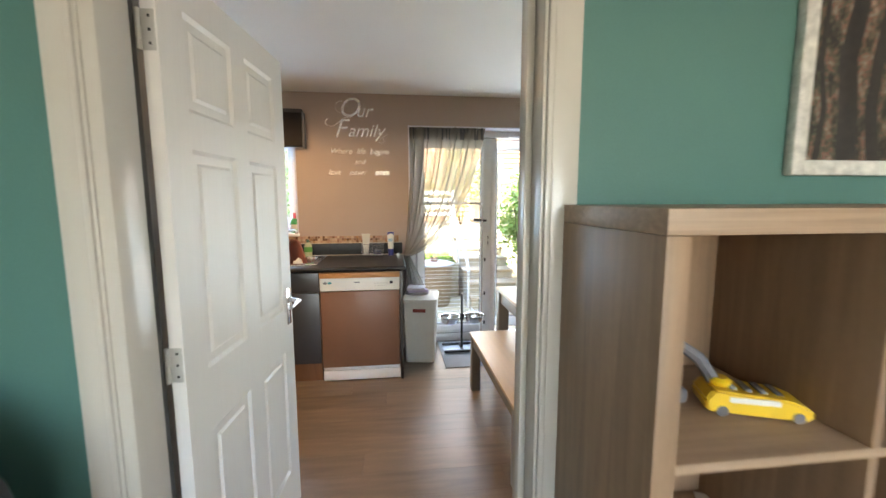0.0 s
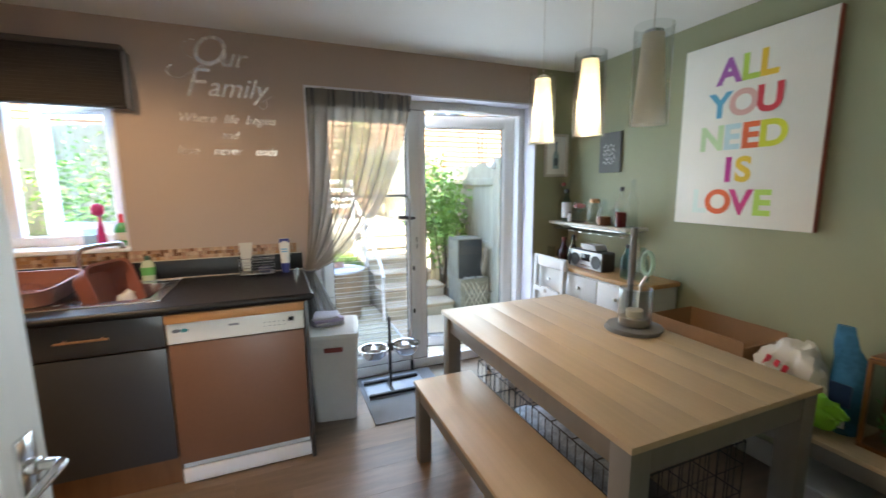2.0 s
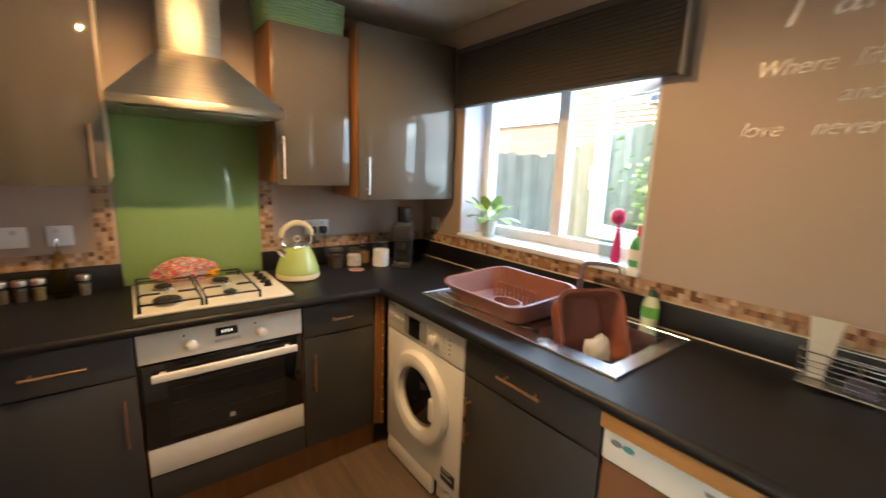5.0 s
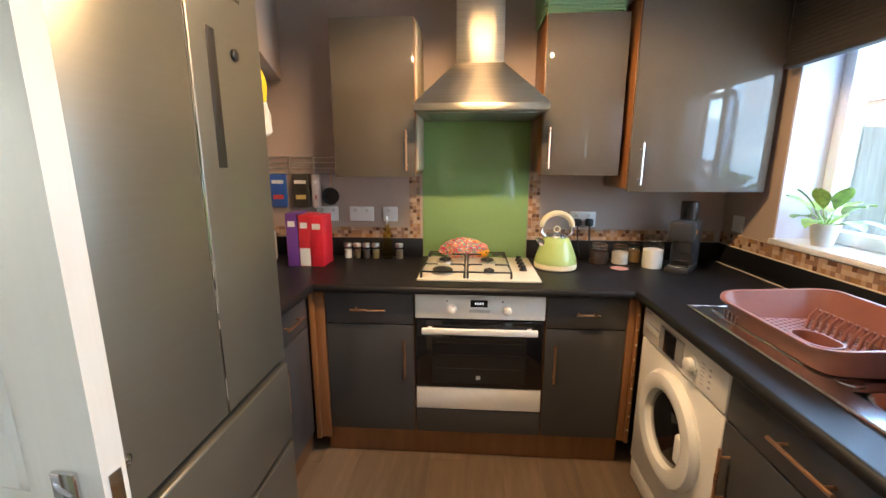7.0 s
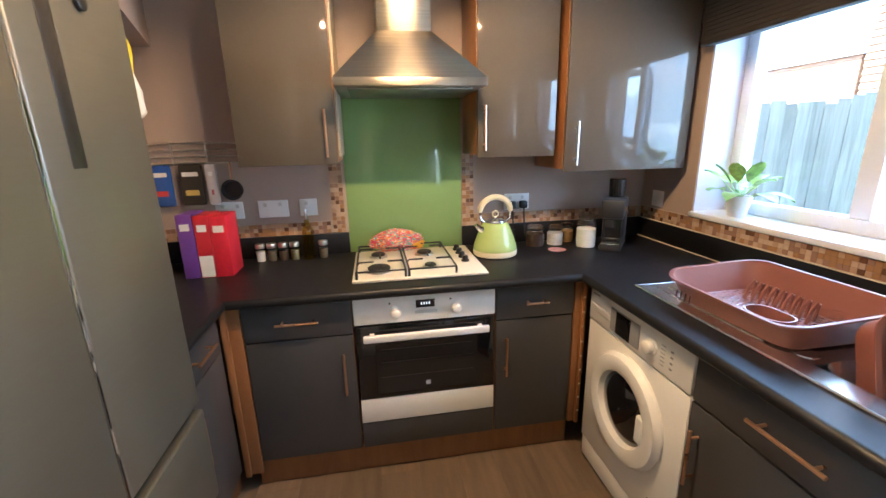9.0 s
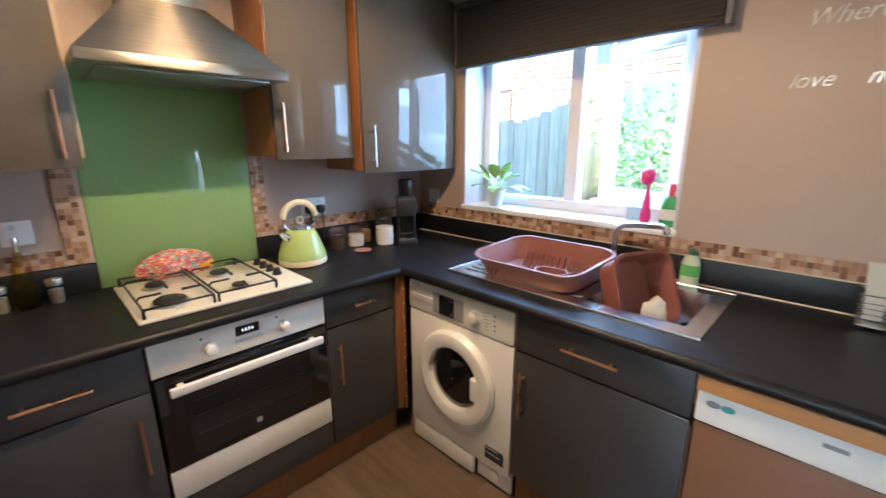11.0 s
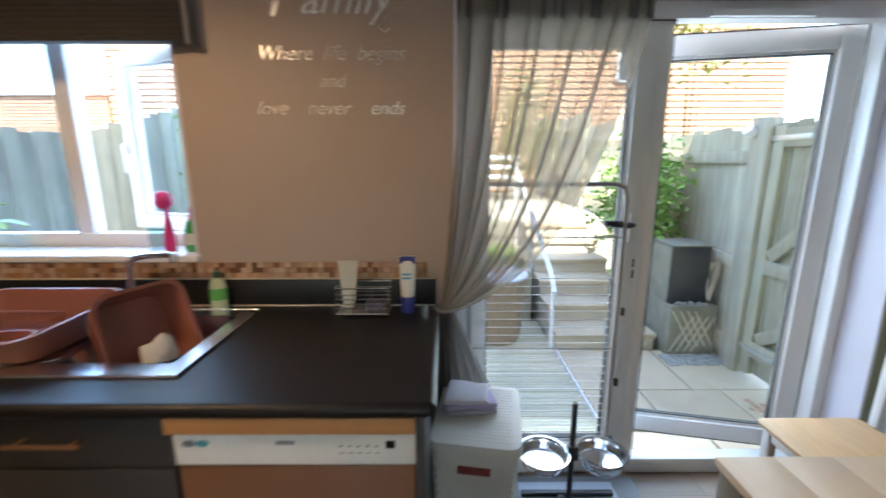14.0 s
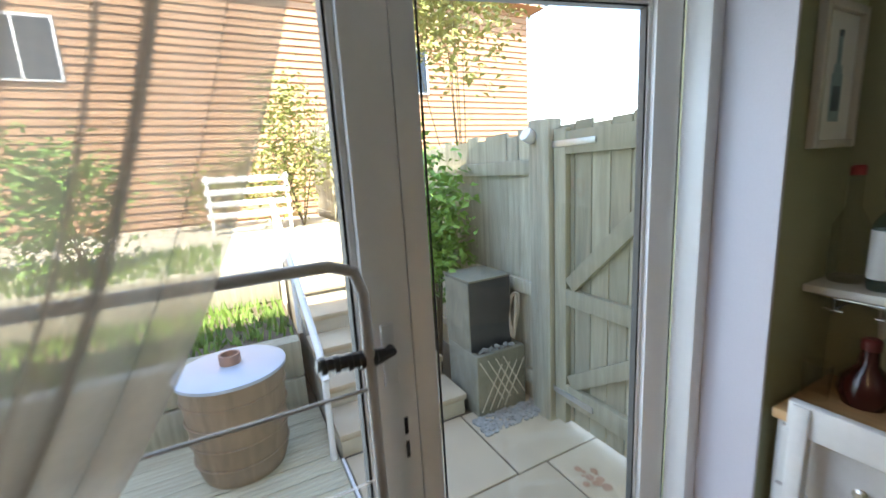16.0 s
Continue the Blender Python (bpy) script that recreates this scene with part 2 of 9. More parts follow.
M_GLASS = glass_mat("clear_window_glass")
# tint added to clear glass: dims the outdoors and carries the daylight's blue
M_WGLASS = glass_mat("daylight_tint_window_glass", (0.72, 0.81, 0.9))
M_OILG = glass_mat("golden_oil_glass", (0.86, 0.76, 0.36), 0.02)
M_JAR = glass_mat("clear_jar_glass", (0.88, 0.9, 0.89), 0.03, 2.4)
M_HURR = glass_mat("thick_hurricane_glass", (0.82, 0.84, 0.83), 0.05, 2.0)
M_BLUEG = glass_mat("blue_bottle_glass", (0.45, 0.72, 0.82), 0.02)
M_AQUAG = glass_mat("pale_blue_bottle_glass", (0.68, 0.82, 0.86), 0.02)
M_GREENG = glass_mat("dark_green_glass", (0.2, 0.34, 0.24), 0.02)


def sheer(name, colour, see):
    m = bpy.data.materials.new(name)
    m.use_nodes = True
    n, l = m.node_tree.nodes, m.node_tree.links
    n.remove(n["Principled BSDF"])
    d, tl, tr = n.new("ShaderNodeBsdfDiffuse"), n.new("ShaderNodeBsdfTranslucent"), n.new("ShaderNodeBsdfTransparent")
    a, b2 = n.new("ShaderNodeMixShader"), n.new("ShaderNodeMixShader")
    tc, w = n.new("ShaderNodeTexCoord"), n.new("ShaderNodeTexNoise")
    w.inputs["Scale"].default_value = 90
    l.new(tc.outputs["Object"], w.inputs["Vector"])
    mr = n.new("ShaderNodeMapRange")
    mr.inputs["To Min"].default_value, mr.inputs["To Max"].default_value = see - 0.06, see + 0.06
    l.new(w.outputs["Fac"], mr.inputs["Value"])
    for s in (d, tl):
        s.inputs["Color"].default_value = (*colour, 1)
    a.inputs[0].default_value = 0.42
    l.new(d.outputs[0], a.inputs[1])
    l.new(tl.outputs[0], a.inputs[2])
    l.new(mr.outputs[0], b2.inputs[0])
    l.new(a.outputs[0], b2.inputs[1])
    l.new(tr.outputs[0], b2.inputs[2])
    l.new(b2.outputs[0], n["Material Output"].inputs["Surface"])
    return m


M_VOILE = sheer("grey_sheer_voile", (0.31, 0.275, 0.23), 0.27)
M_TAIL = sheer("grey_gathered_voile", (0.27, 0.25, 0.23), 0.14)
# doubled cloth at the top: its shade is put into this darker grey
M_HEADER = sheer("shaded_curtain_header", (0.12, 0.115, 0.11), 0.05)


# ---- mesh builders ----
BASE = {}


def thing(name, base, label, category, group="", rz=0.0):
    """An Empty at its base; its parts are given in world metres (or, with rz, turned about the base)."""
    ob = new(name)
    ob.empty_display_size = 0.1
    ob.matrix_world = pose(*base, 0, 0, rz)
    BASE[ob.name] = Vector(base)
    return tagged(ob, label, category, group)


def root(ob):
    while ob.parent:
        ob = ob.parent
    return ob


def part(name, bm, material, parent=None, label="", smooth=False, kind="", category="", cut=38):
    me = bpy.data.meshes.new(name)
    if parent is not None:
        bmesh.ops.translate(bm, verts=bm.verts, vec=-BASE[root(parent).name])
    bm.normal_update()
    plane = bm.faces.layers.int.get("plane")
    flags = [not (plane and f[plane]) for f in bm.faces]
    if plane:
        bm.faces.layers.int.remove(plane)
    bm.to_mesh(me)
    bm.free()
    if smooth:
        me.polygons.foreach_set("use_smooth", flags)
        me.set_sharp_from_angle(angle=radians(cut))
    for m in material if isinstance(material, (list, tuple)) else [material]:
        me.materials.append(m)
    ob = new(name, me)
    if parent is not None:
        ob.parent = parent
    return tagged(ob, label, category, "", kind)


def B():
    return bmesh.new()


def add_box(bm, lo, hi, bevel=0.0, seg=2, m=None, mi=0):
    r = bmesh.ops.create_cube(bm, size=1.0)
    vs = r["verts"]
    c, s = [(a + b) / 2 for a, b in zip(lo, hi)], [abs(b - a) for a, b in zip(lo, hi)]
    for v in vs:
        v.co = Vector((c[0] + v.co.x * s[0], c[1] + v.co.y * s[1], c[2] + v.co.z * s[2]))
    if bevel:
        es = list({e for v in vs for e in v.link_edges})
        r = bmesh.ops.bevel(bm, geom=es, offset=min(bevel, min(s) * 0.45), segments=seg, affect="EDGES", profile=0.5)
        vs = list({v for f in r["faces"] for v in f.verts} | {v for v in vs if v.is_valid})
        # the six sides of a bevelled box stay truly flat; only its rounded edges are shaded smooth
        plane = bm.faces.layers.int.get("plane") or bm.faces.layers.int.new("plane")
        for f in {f for v in vs for f in v.link_faces}:
            f.normal_update()
            f[plane] = int(max(abs(c) for c in f.normal) > 0.9995)
    if mi:
        for f in {f for v in vs for f in v.link_faces}:
            f.material_index = mi
    if m is not None:
        bmesh.ops.transform(bm, matrix=m, verts=vs)
    return vs


def box(name, lo, hi, material, parent=None, bevel=0.0, label="", seg=2, m=None, kind="", smooth=None):
    bm = B()
    add_box(bm, lo, hi, bevel, seg, m)
    return part(name, bm, material, parent, label, smooth=bevel > 0 if smooth is None else smooth, kind=kind)


def add_lathe(bm, centre, profile, n=24, caps=True, sx=1.0, sy=1.0, m=None):
    """profile: (radius, height) from bottom to top round a vertical axis at centre."""
    rings = []
    for r, z in profile:
        rings.append([bm.verts.new((centre[0] + sx * r * math.cos(2 * math.pi * k / n), centre[1] + sy * r * math.sin(2 * math.pi * k / n), centre[2] + z)) for k in range(n)])
    for a, b in zip(rings, rings[1:]):
        for k in range(n):
            bm.faces.new((a[k], a[(k + 1) % n], b[(k + 1) % n], b[k]))
    if caps:
        bm.faces.new(rings[0][::-1])
        bm.faces.new(rings[-1])
    vs = [v for r in rings for v in r]
    if m is not None:
        bmesh.ops.transform(bm, matrix=m, verts=vs)
    return vs


def lathe(name, centre, profile, material, parent=None, label="", n=24, caps=True, sx=1.0, sy=1.0, m=None):
    bm = B()
    add_lathe(bm, centre, profile, n, caps, sx, sy, m)
    return part(name, bm, material, parent, label, smooth=True)


def add_tube(bm, pts, r, n=8, caps=True, closed=False):
    pts = [Vector(p) for p in pts]
    rings = []
    up = None
    cnt = len(pts)
    for i, p in enumerate(pts):
        a = pts[(i - 1) % cnt] if closed or i else pts[0]
        b = pts[(i + 1) % cnt] if closed or i < cnt - 1 else pts[-1]
        d = (b - a).normalized()
        if up is None:
            up = d.orthogonal().normalized()
        up = (up - d * up.dot(d))
        up = up.normalized() if up.length > 1e-6 else d.orthogonal().normalized()
        s = d.cross(up)
        rr = r[i] if isinstance(r, (list, tuple)) else r
        rings.append([bm.verts.new(p + rr * (math.cos(2 * math.pi * k / n) * up + math.sin(2 * math.pi * k / n) * s)) for k in range(n)])
    for a, b in zip(rings, rings[1:] + (rings[:1] if closed else [])):
        for k in range(n):
            bm.faces.new((a[k], a[(k + 1) % n], b[(k + 1) % n], b[k]))
    if caps and not closed:
        bm.faces.new(rings[0][::-1])
        bm.faces.new(rings[-1])


def tube(name, pts, r, material, parent=None, label="", n=8):
    bm = B()
    add_tube(bm, pts, r, n)
    return part(name, bm, material, parent, label, smooth=True)


def arc(c, r, a0, a1, axis, n=8):
    """Points on an arc round c in the plane across an axis, degrees."""
    out = []
    for k in range(n + 1):
        a = radians(a0 + (a1 - a0) * k / n)
        u, v = r * math.cos(a), r * math.sin(a)
        out.append({"x": (c[0], c[1] + u, c[2] + v), "y": (c[0] + u, c[1], c[2] + v), "z": (c[0] + u, c[1] + v, c[2])}[axis])
    return out


def words(name, text, size, m, material, parent=None, shear=0.0, depth=0.002, align="CENTER", bold=0.0, label="", kind=""):
    cu = bpy.data.curves.new(name, "FONT")
    cu.body, cu.size, cu.shear, cu.extrude, cu.align_x, cu.offset = text, size, shear, depth, align, bold
    tmp = new(name + "_outline", cu)
    bpy.context.view_layer.update()
    me = bpy.data.meshes.new_from_object(tmp.evaluated_get(bpy.context.evaluated_depsgraph_get()))
    bpy.data.objects.remove(tmp)
    me.transform(m)
    me.materials.clear()
    me.materials.append(material)
    if parent is not None:
        me.transform(Matrix.Translation(-BASE[root(parent).name]))
    ob = new(name, me)
    if parent is not None:
        ob.parent = parent
    return tagged(ob, label, "", "", kind)

# ---- rooms: kitchen diner, lounge, door between them ----
XW, XE, YS, YN, YH, ZC = -2.415, 2.205, 1.0, 3.735, 0.87, 2.335
YO = 4.03          # outer face of the garden wall
WX0, WX1, WZ0, WZ1 = -2.02, -0.857, 1.115, 2.0
PX0, PX1, PZ1 = 0.125, 1.857, 2.07
DX0, DX1, DZ1 = -0.60, 0.33, 2.02


def wall(name, lo, hi, material, label):
    return tagged(box(name, lo, hi, material), label, "wall", "", "structure")


wall("wall_north_1", (XW - 0.25, YN, -0.1), (WX0, YO, 2.6), M_TAUPE, "taupe painted plaster wall beside the window")
wall("wall_north_2", (WX0, YN, -0.1), (WX1, YO, WZ0 - 0.03), M_TAUPE, "taupe painted plaster wall below the window")
wall("wall_north_3", (WX0, YN, WZ1), (WX1, YO, 2.6), M_TAUPE, "taupe painted plaster wall above the window")
wall("wall_north_4", (WX1, YN, -0.1), (PX0, YO, 2.6), M_TAUPE, "taupe painted plaster wall between window and garden doors")
wall("wall_north_5", (PX0, YN, PZ1), (PX1, YO, 2.6), M_TAUPE, "taupe painted plaster wall above the garden doors")
wall("wall_north_6", (PX1, YN, -0.1), (XE + 0.25, YO, 2.6), M_GREEN, "sage green painted wall beside the garden doors")
wall("wall_west", (XW - 0.25, YS, -0.1), (XW, YN, 2.6), M_TAUPE, "taupe painted plaster wall behind the cooker")
wall("wall_east", (XE, YS, -0.1), (XE + 0.25, YN, 2.6), M_GREEN, "sage green painted plaster wall")
wall("wall_south_1", (XW, YH + 0.004, -0.1), (DX0, YS, 2.6), M_TAUPE, "taupe painted plaster wall behind the fridge")
wall("wall_south_2", (DX1, YH + 0.004, -0.1), (XE, YS, 2.6), M_GREEN, "sage green painted plaster wall beside the door")
wall("wall_south_3", (DX0, YH + 0.004, DZ1), (DX1, YS, 2.6), M_TAUPE, "painted plaster wall above the door")
wall("wall_lounge_north_1", (-2.6, YH - 0.03, -0.1), (DX0, YH, 2.6), M_TEAL, "teal green painted lounge wall")
wall("wall_lounge_north_2", (DX1, YH - 0.03, -0.1), (2.9, YH, 2.6), M_TEAL, "teal green painted lounge wall behind the shelf unit")
wall("wall_lounge_north_3", (DX0, YH - 0.03, DZ1), (DX1, YH, 2.6), M_TEAL, "teal green painted lounge wall above the door")
wall("wall_lounge_west", (-2.8, -2.7, -0.1), (-2.6, YH, 2.6), M_TEAL, "teal green painted lounge side wall")
wall("wall_lounge_east", (2.9, -2.7, -0.1), (3.1, YH, 2.6), M_WHITE, "white painted lounge side wall")
wall("wall_lounge_south_1", (-2.6, -2.9, -0.1), (-0.4, -2.7, 2.6), M_WHITE, "white painted lounge window wall")
wall("wall_lounge_south_2", (1.6, -2.9, -0.1), (2.9, -2.7, 2.6), M_WHITE, "white painted lounge window wall")
wall("wall_lounge_south_3", (-0.4, -2.9, -0.1), (1.6, -2.7, 0.85), M_WHITE, "white painted wall below the lounge window")
wall("wall_lounge_south_4", (-0.4, -2.9, 2.05), (1.6, -2.7, 2.6), M_WHITE, "white painted wall above the lounge window")
tagged(box("ceiling", (XW, YS, ZC), (XE, YN, ZC + 0.12), M_WHITE), "smooth white painted kitchen ceiling", "ceiling", "", "structure")
tagged(box("ceiling_lounge", (-2.6, -2.7, ZC), (2.9, YH - 0.03, ZC + 0.12), M_WHITE), "smooth white painted lounge ceiling", "ceiling", "", "structure")
floor = tagged(box("floor", (XW, YH, -0.1), (XE, YO - 0.02, -0.004), M_GAP), "grey-brown wood plank floor", "floor", "", "structure")
BASE["floor"] = Vector((0, 0, 0))
tagged(box("floor_lounge", (-2.6, -2.7, -0.1), (2.9, YH, 0.0), M_CARPET), "beige grey lounge carpet", "floor", "", "structure")
# upper storey, whose shade falls over the near garden
tagged(box("house_upper_wall", (XW - 0.25, -3.2, 2.6), (XE + 0.25, YO, 5.2), M_BRICK), "orange brick upper storey of the house", "wall", "", "structure")

# ---- door lining, architrave and the open six-panel door ----
trim = thing("trim", (DX0, 0.93, 0), "white gloss door lining and moulded architrave", "door frame")
tagged(trim, kind="structure")
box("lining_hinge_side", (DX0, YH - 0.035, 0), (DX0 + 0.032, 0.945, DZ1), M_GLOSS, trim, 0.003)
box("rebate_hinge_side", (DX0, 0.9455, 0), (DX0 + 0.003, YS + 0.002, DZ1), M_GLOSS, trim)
# added black strip: stands in for the deep shade of the hinge gap
box("draught_seal", (DX0 + 0.004, 0.947, 0), (DX0 + 0.012, 0.999, DZ1 - 0.031), M_SEAL, trim, 0.002, "dark strip standing in for the shade in the hinge gap")
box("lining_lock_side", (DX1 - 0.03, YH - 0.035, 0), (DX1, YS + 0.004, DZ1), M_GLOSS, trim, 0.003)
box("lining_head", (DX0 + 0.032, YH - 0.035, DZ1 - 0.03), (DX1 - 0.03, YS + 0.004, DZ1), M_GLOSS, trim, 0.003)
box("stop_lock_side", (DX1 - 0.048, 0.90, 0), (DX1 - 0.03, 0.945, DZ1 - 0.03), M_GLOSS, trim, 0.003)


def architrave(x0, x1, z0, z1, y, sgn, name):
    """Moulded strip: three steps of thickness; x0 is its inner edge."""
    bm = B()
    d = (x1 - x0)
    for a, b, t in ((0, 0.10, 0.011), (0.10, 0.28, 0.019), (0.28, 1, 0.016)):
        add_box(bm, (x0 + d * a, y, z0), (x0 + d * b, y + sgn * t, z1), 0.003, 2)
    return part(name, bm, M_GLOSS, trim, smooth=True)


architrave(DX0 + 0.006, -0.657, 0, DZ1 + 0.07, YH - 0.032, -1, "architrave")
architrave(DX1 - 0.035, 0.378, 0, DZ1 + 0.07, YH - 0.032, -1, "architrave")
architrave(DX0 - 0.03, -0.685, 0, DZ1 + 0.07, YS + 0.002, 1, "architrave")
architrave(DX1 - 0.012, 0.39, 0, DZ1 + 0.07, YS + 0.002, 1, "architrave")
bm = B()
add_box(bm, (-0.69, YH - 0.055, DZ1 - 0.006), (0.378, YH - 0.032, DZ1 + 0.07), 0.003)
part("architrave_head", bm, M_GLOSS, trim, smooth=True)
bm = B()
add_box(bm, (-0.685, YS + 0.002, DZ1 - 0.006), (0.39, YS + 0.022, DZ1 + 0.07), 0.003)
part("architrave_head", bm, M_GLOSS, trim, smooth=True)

# the leaf, built shut along +x from its hinge and then swung open
door = thing("door_1", (-0.553, 1.02, 0.008), "white moulded six-panel door standing open", "door", rz=84.8)
tagged(door, kind="structure")
BASE["door_1"] = Vector((0, 0, 0))
LW, LH, LT = 0.80, 1.975, 0.035
bm = B()
stile, mid, t0, t1 = 0.105, 0.095, 0.0, LT
xs = [(stile, (LW - mid) / 2), ((LW + mid) / 2, LW - stile)]
zs = [(0.21, 0.76), (0.94, 1.54), (1.635, 1.88)]
for lo, hi in ([((0, t0, 0), (stile, t1, LH)), ((LW - stile, t0, 0), (LW, t1, LH)), ((xs[0][1], t0, 0), (xs[1][0], t1, LH))]
               + [((a, t0, z0), (b, t1, z1)) for a, b in xs for z0, z1 in ((0, zs[0][0]), (zs[0][1], zs[1][0]), (zs[1][1], zs[2][0]), (zs[2][1], LH))]):
    add_box(bm, lo, hi)
part("leaf_frame", bm, M_DOOR, door)
for a, b in xs:
    for z0, z1 in zs:
        bm = B()
        add_box(bm, (a, 0.0095, z0), (b, LT - 0.0095, z1))
        for outer, sunk, raised in ((0.0, 0.0085, 0.003), (LT, LT - 0.0085, LT - 0.003)):
            loops = []
            for inset, y in ((0.0, outer), (0.011, sunk), (0.034, sunk), (0.043, raised)):
                loops.append([bm.verts.new((x, y, z)) for x, z in ((a + inset, z0 + inset), (b - inset, z0 + inset), (b - inset, z1 - inset), (a + inset, z1 - inset))])
            for p, q in zip(loops, loops[1:]):
                for k in range(4):
                    bm.faces.new((p[k], p[(k + 1) % 4], q[(k + 1) % 4], q[k]))
            bm.faces.new(loops[-1])
        bmesh.ops.recalc_face_normals(bm, faces=bm.faces)
        part("panel", bm, M_DOOR, door)
for y, s in ((0.0, -1), (LT, 1)):
    h = box("handle_plate", (LW - 0.075, y, 0.87), (LW - 0.035, y + s * 0.009, 1.03), M_CHROME, door, 0.004, "chrome backplate")
    tube("lever", [(LW - 0.055, y + s * 0.008, 0.975), (LW - 0.055, y + s * 0.045, 0.975), (LW - 0.06, y + s * 0.052, 0.975), (LW - 0.1, y + s * 0.054, 0.974), (LW - 0.155, y + s * 0.05, 0.968)],
         [0.009, 0.009, 0.010, 0.0085, 0.007], M_CHROME, door, "chrome lever handle", n=10)
    lathe("boss", (0, 0, 0), [(0.014, 0), (0.014, 0.012), (0.010, 0.014)], M_CHROME, door, m=Matrix.Translation((LW - 0.055, y + s * 0.008, 0.975)) @ Euler((radians(-90 * s), 0, 0)).to_matrix().to_4x4(), n=16)
for z in (0.16, 0.95, 1.75):
    bm = B()
    add_box(bm, (-0.0022, 0.004, z), (-0.0002, LT, z + 0.09), 0.0006)
    add_box(bm, (-0.012, LT + 0.001, z), (-0.009, LT + 0.022, z + 0.09), 0.0006)
    add_lathe(bm, (-0.006, LT + 0.003, z), [(0.006, 0), (0.006, 0.09)], 10)
    hg = part("hinge", bm, plain("satin_hinge_steel", (0.55, 0.54, 0.5), 0.45, 0.4), door, "steel butt hinge", smooth=True)
    for dz in (0.015, 0.045, 0.075):
        box("screw", (-0.003, 0.013, z + dz - 0.003), (-0.0021, 0.019, z + dz + 0.003), M_IRON, hg)
box("latch_plate", (LW - 0.001, 0.008, 0.9), (LW + 0.0015, 0.027, 1.02), M_CHROME, door)

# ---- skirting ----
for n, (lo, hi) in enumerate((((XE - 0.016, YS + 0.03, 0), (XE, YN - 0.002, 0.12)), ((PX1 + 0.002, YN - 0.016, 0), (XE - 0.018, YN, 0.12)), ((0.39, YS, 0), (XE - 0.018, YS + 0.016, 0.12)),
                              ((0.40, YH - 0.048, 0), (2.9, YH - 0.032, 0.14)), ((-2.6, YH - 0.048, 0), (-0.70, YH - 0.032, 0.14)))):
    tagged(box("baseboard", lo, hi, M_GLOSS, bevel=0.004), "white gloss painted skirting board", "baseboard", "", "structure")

# ---- kitchen window: fixed light and a casement pushed open ----
reveal = thing("window_reveal", (WX0, YN, WZ0), "white painted window reveal and sill board", "window reveal")
tagged(reveal, kind="structure")
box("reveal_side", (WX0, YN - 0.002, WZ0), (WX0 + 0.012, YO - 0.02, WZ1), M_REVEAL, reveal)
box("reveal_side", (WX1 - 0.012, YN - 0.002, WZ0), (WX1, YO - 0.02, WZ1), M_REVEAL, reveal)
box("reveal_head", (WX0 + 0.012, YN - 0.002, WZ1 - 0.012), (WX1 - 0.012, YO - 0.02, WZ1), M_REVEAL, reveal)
box("window_sill", (WX0 - 0.005, YN - 0.022, WZ0 - 0.028), (WX1 + 0.005, YO - 0.02, WZ0), M_UPVC, reveal, 0.008)
win = thing("window_1", (WX0 + 0.012, 3.9, WZ0), "white plastic kitchen window, one casement pushed open", "window")
tagged(win, kind="structure")
fx0, fx1, fz0, fz1, fy0, fy1 = WX0 + 0.012, WX1 - 0.012, WZ0, WZ1 - 0.012, 3.9, 3.965
WM = -1.425


def rect_frame(x0, x1, z0, z1, y0, y1, w, name, parent, material=M_UPVC, m=None, bead=True):
    bm = B()
    for lo, hi in (((x0, y0, z0), (x0 + w, y1, z1)), ((x1 - w, y0, z0), (x1, y1, z1)), ((x0 + w, y0, z0), (x1 - w, y1, z0 + w)), ((x0 + w, y0, z1 - w), (x1 - w, y1, z1))):
        add_box(bm, lo, hi, 0.004, 2, m)
    if bead:
        k = w + 0.012
        for lo, hi in (((x0 + w, y0 + 0.014, z0 + w), (x0 + k, y1 - 0.014, z1 - w)), ((x1 - k, y0 + 0.014, z0 + w), (x1 - w, y1 - 0.014, z1 - w)),
                       ((x0 + k, y0 + 0.014, z0 + w), (x1 - k, y1 - 0.014, z0 + k)), ((x0 + k, y0 + 0.014, z1 - k), (x1 - k, y1 - 0.014, z1 - w))):
            add_box(bm, lo, hi, 0.002, 1, m)
    return part(name, bm, material, parent, smooth=True)


def pane(x0, x1, z0, z1, y, parent, m=None, name="pane"):
    bm = B()
    add_box(bm, (x0, y - 0.003, z0), (x1, y + 0.003, z1), m=m)
    ob = part(name, bm, M_WGLASS if parent.name.startswith("window") or root(parent).name.startswith("window") else M_GLASS, parent, "clear glass pane")
    ob.visible_shadow = False
    return ob


rect_frame(fx0, fx1, fz0, fz1, fy0, fy1, 0.055, "window_frame", win, bead=False)
box("mullion", (WM - 0.035, fy0 + 0.002, fz0 + 0.055), (WM + 0.035, fy1 - 0.002, fz1 - 0.055), M_UPVC, win, 0.004)
pane(fx0 + 0.055, WM - 0.035, fz0 + 0.055, fz1 - 0.055, 3.935, win)
SW = Matrix.Translation((fx1 - 0.055, 3.955, 0)) @ pose(0, 0, 0, 0, 0, -21) @ Matrix.Translation((-(fx1 - 0.055), -3.955, 0))
sash = rect_frame(WM + 0.03, fx1 - 0.05, fz0 + 0.05, fz1 - 0.05, 3.95, 4.0, 0.06, "casement", win, m=SW)
pane(WM + 0.09, fx1 - 0.11, fz0 + 0.11, fz1 - 0.11, 3.975, win, m=SW)
bm = B()
add_box(bm, (WM + 0.045, 3.925, 1.50), (WM + 0.065, 3.95, 1.55), 0.004, 2, SW)
add_box(bm, (WM + 0.05, 3.915, 1.42), (WM + 0.062, 3.928, 1.54), 0.004, 2, SW)
part("window_handle", bm, M_UPVC, win, smooth=True)

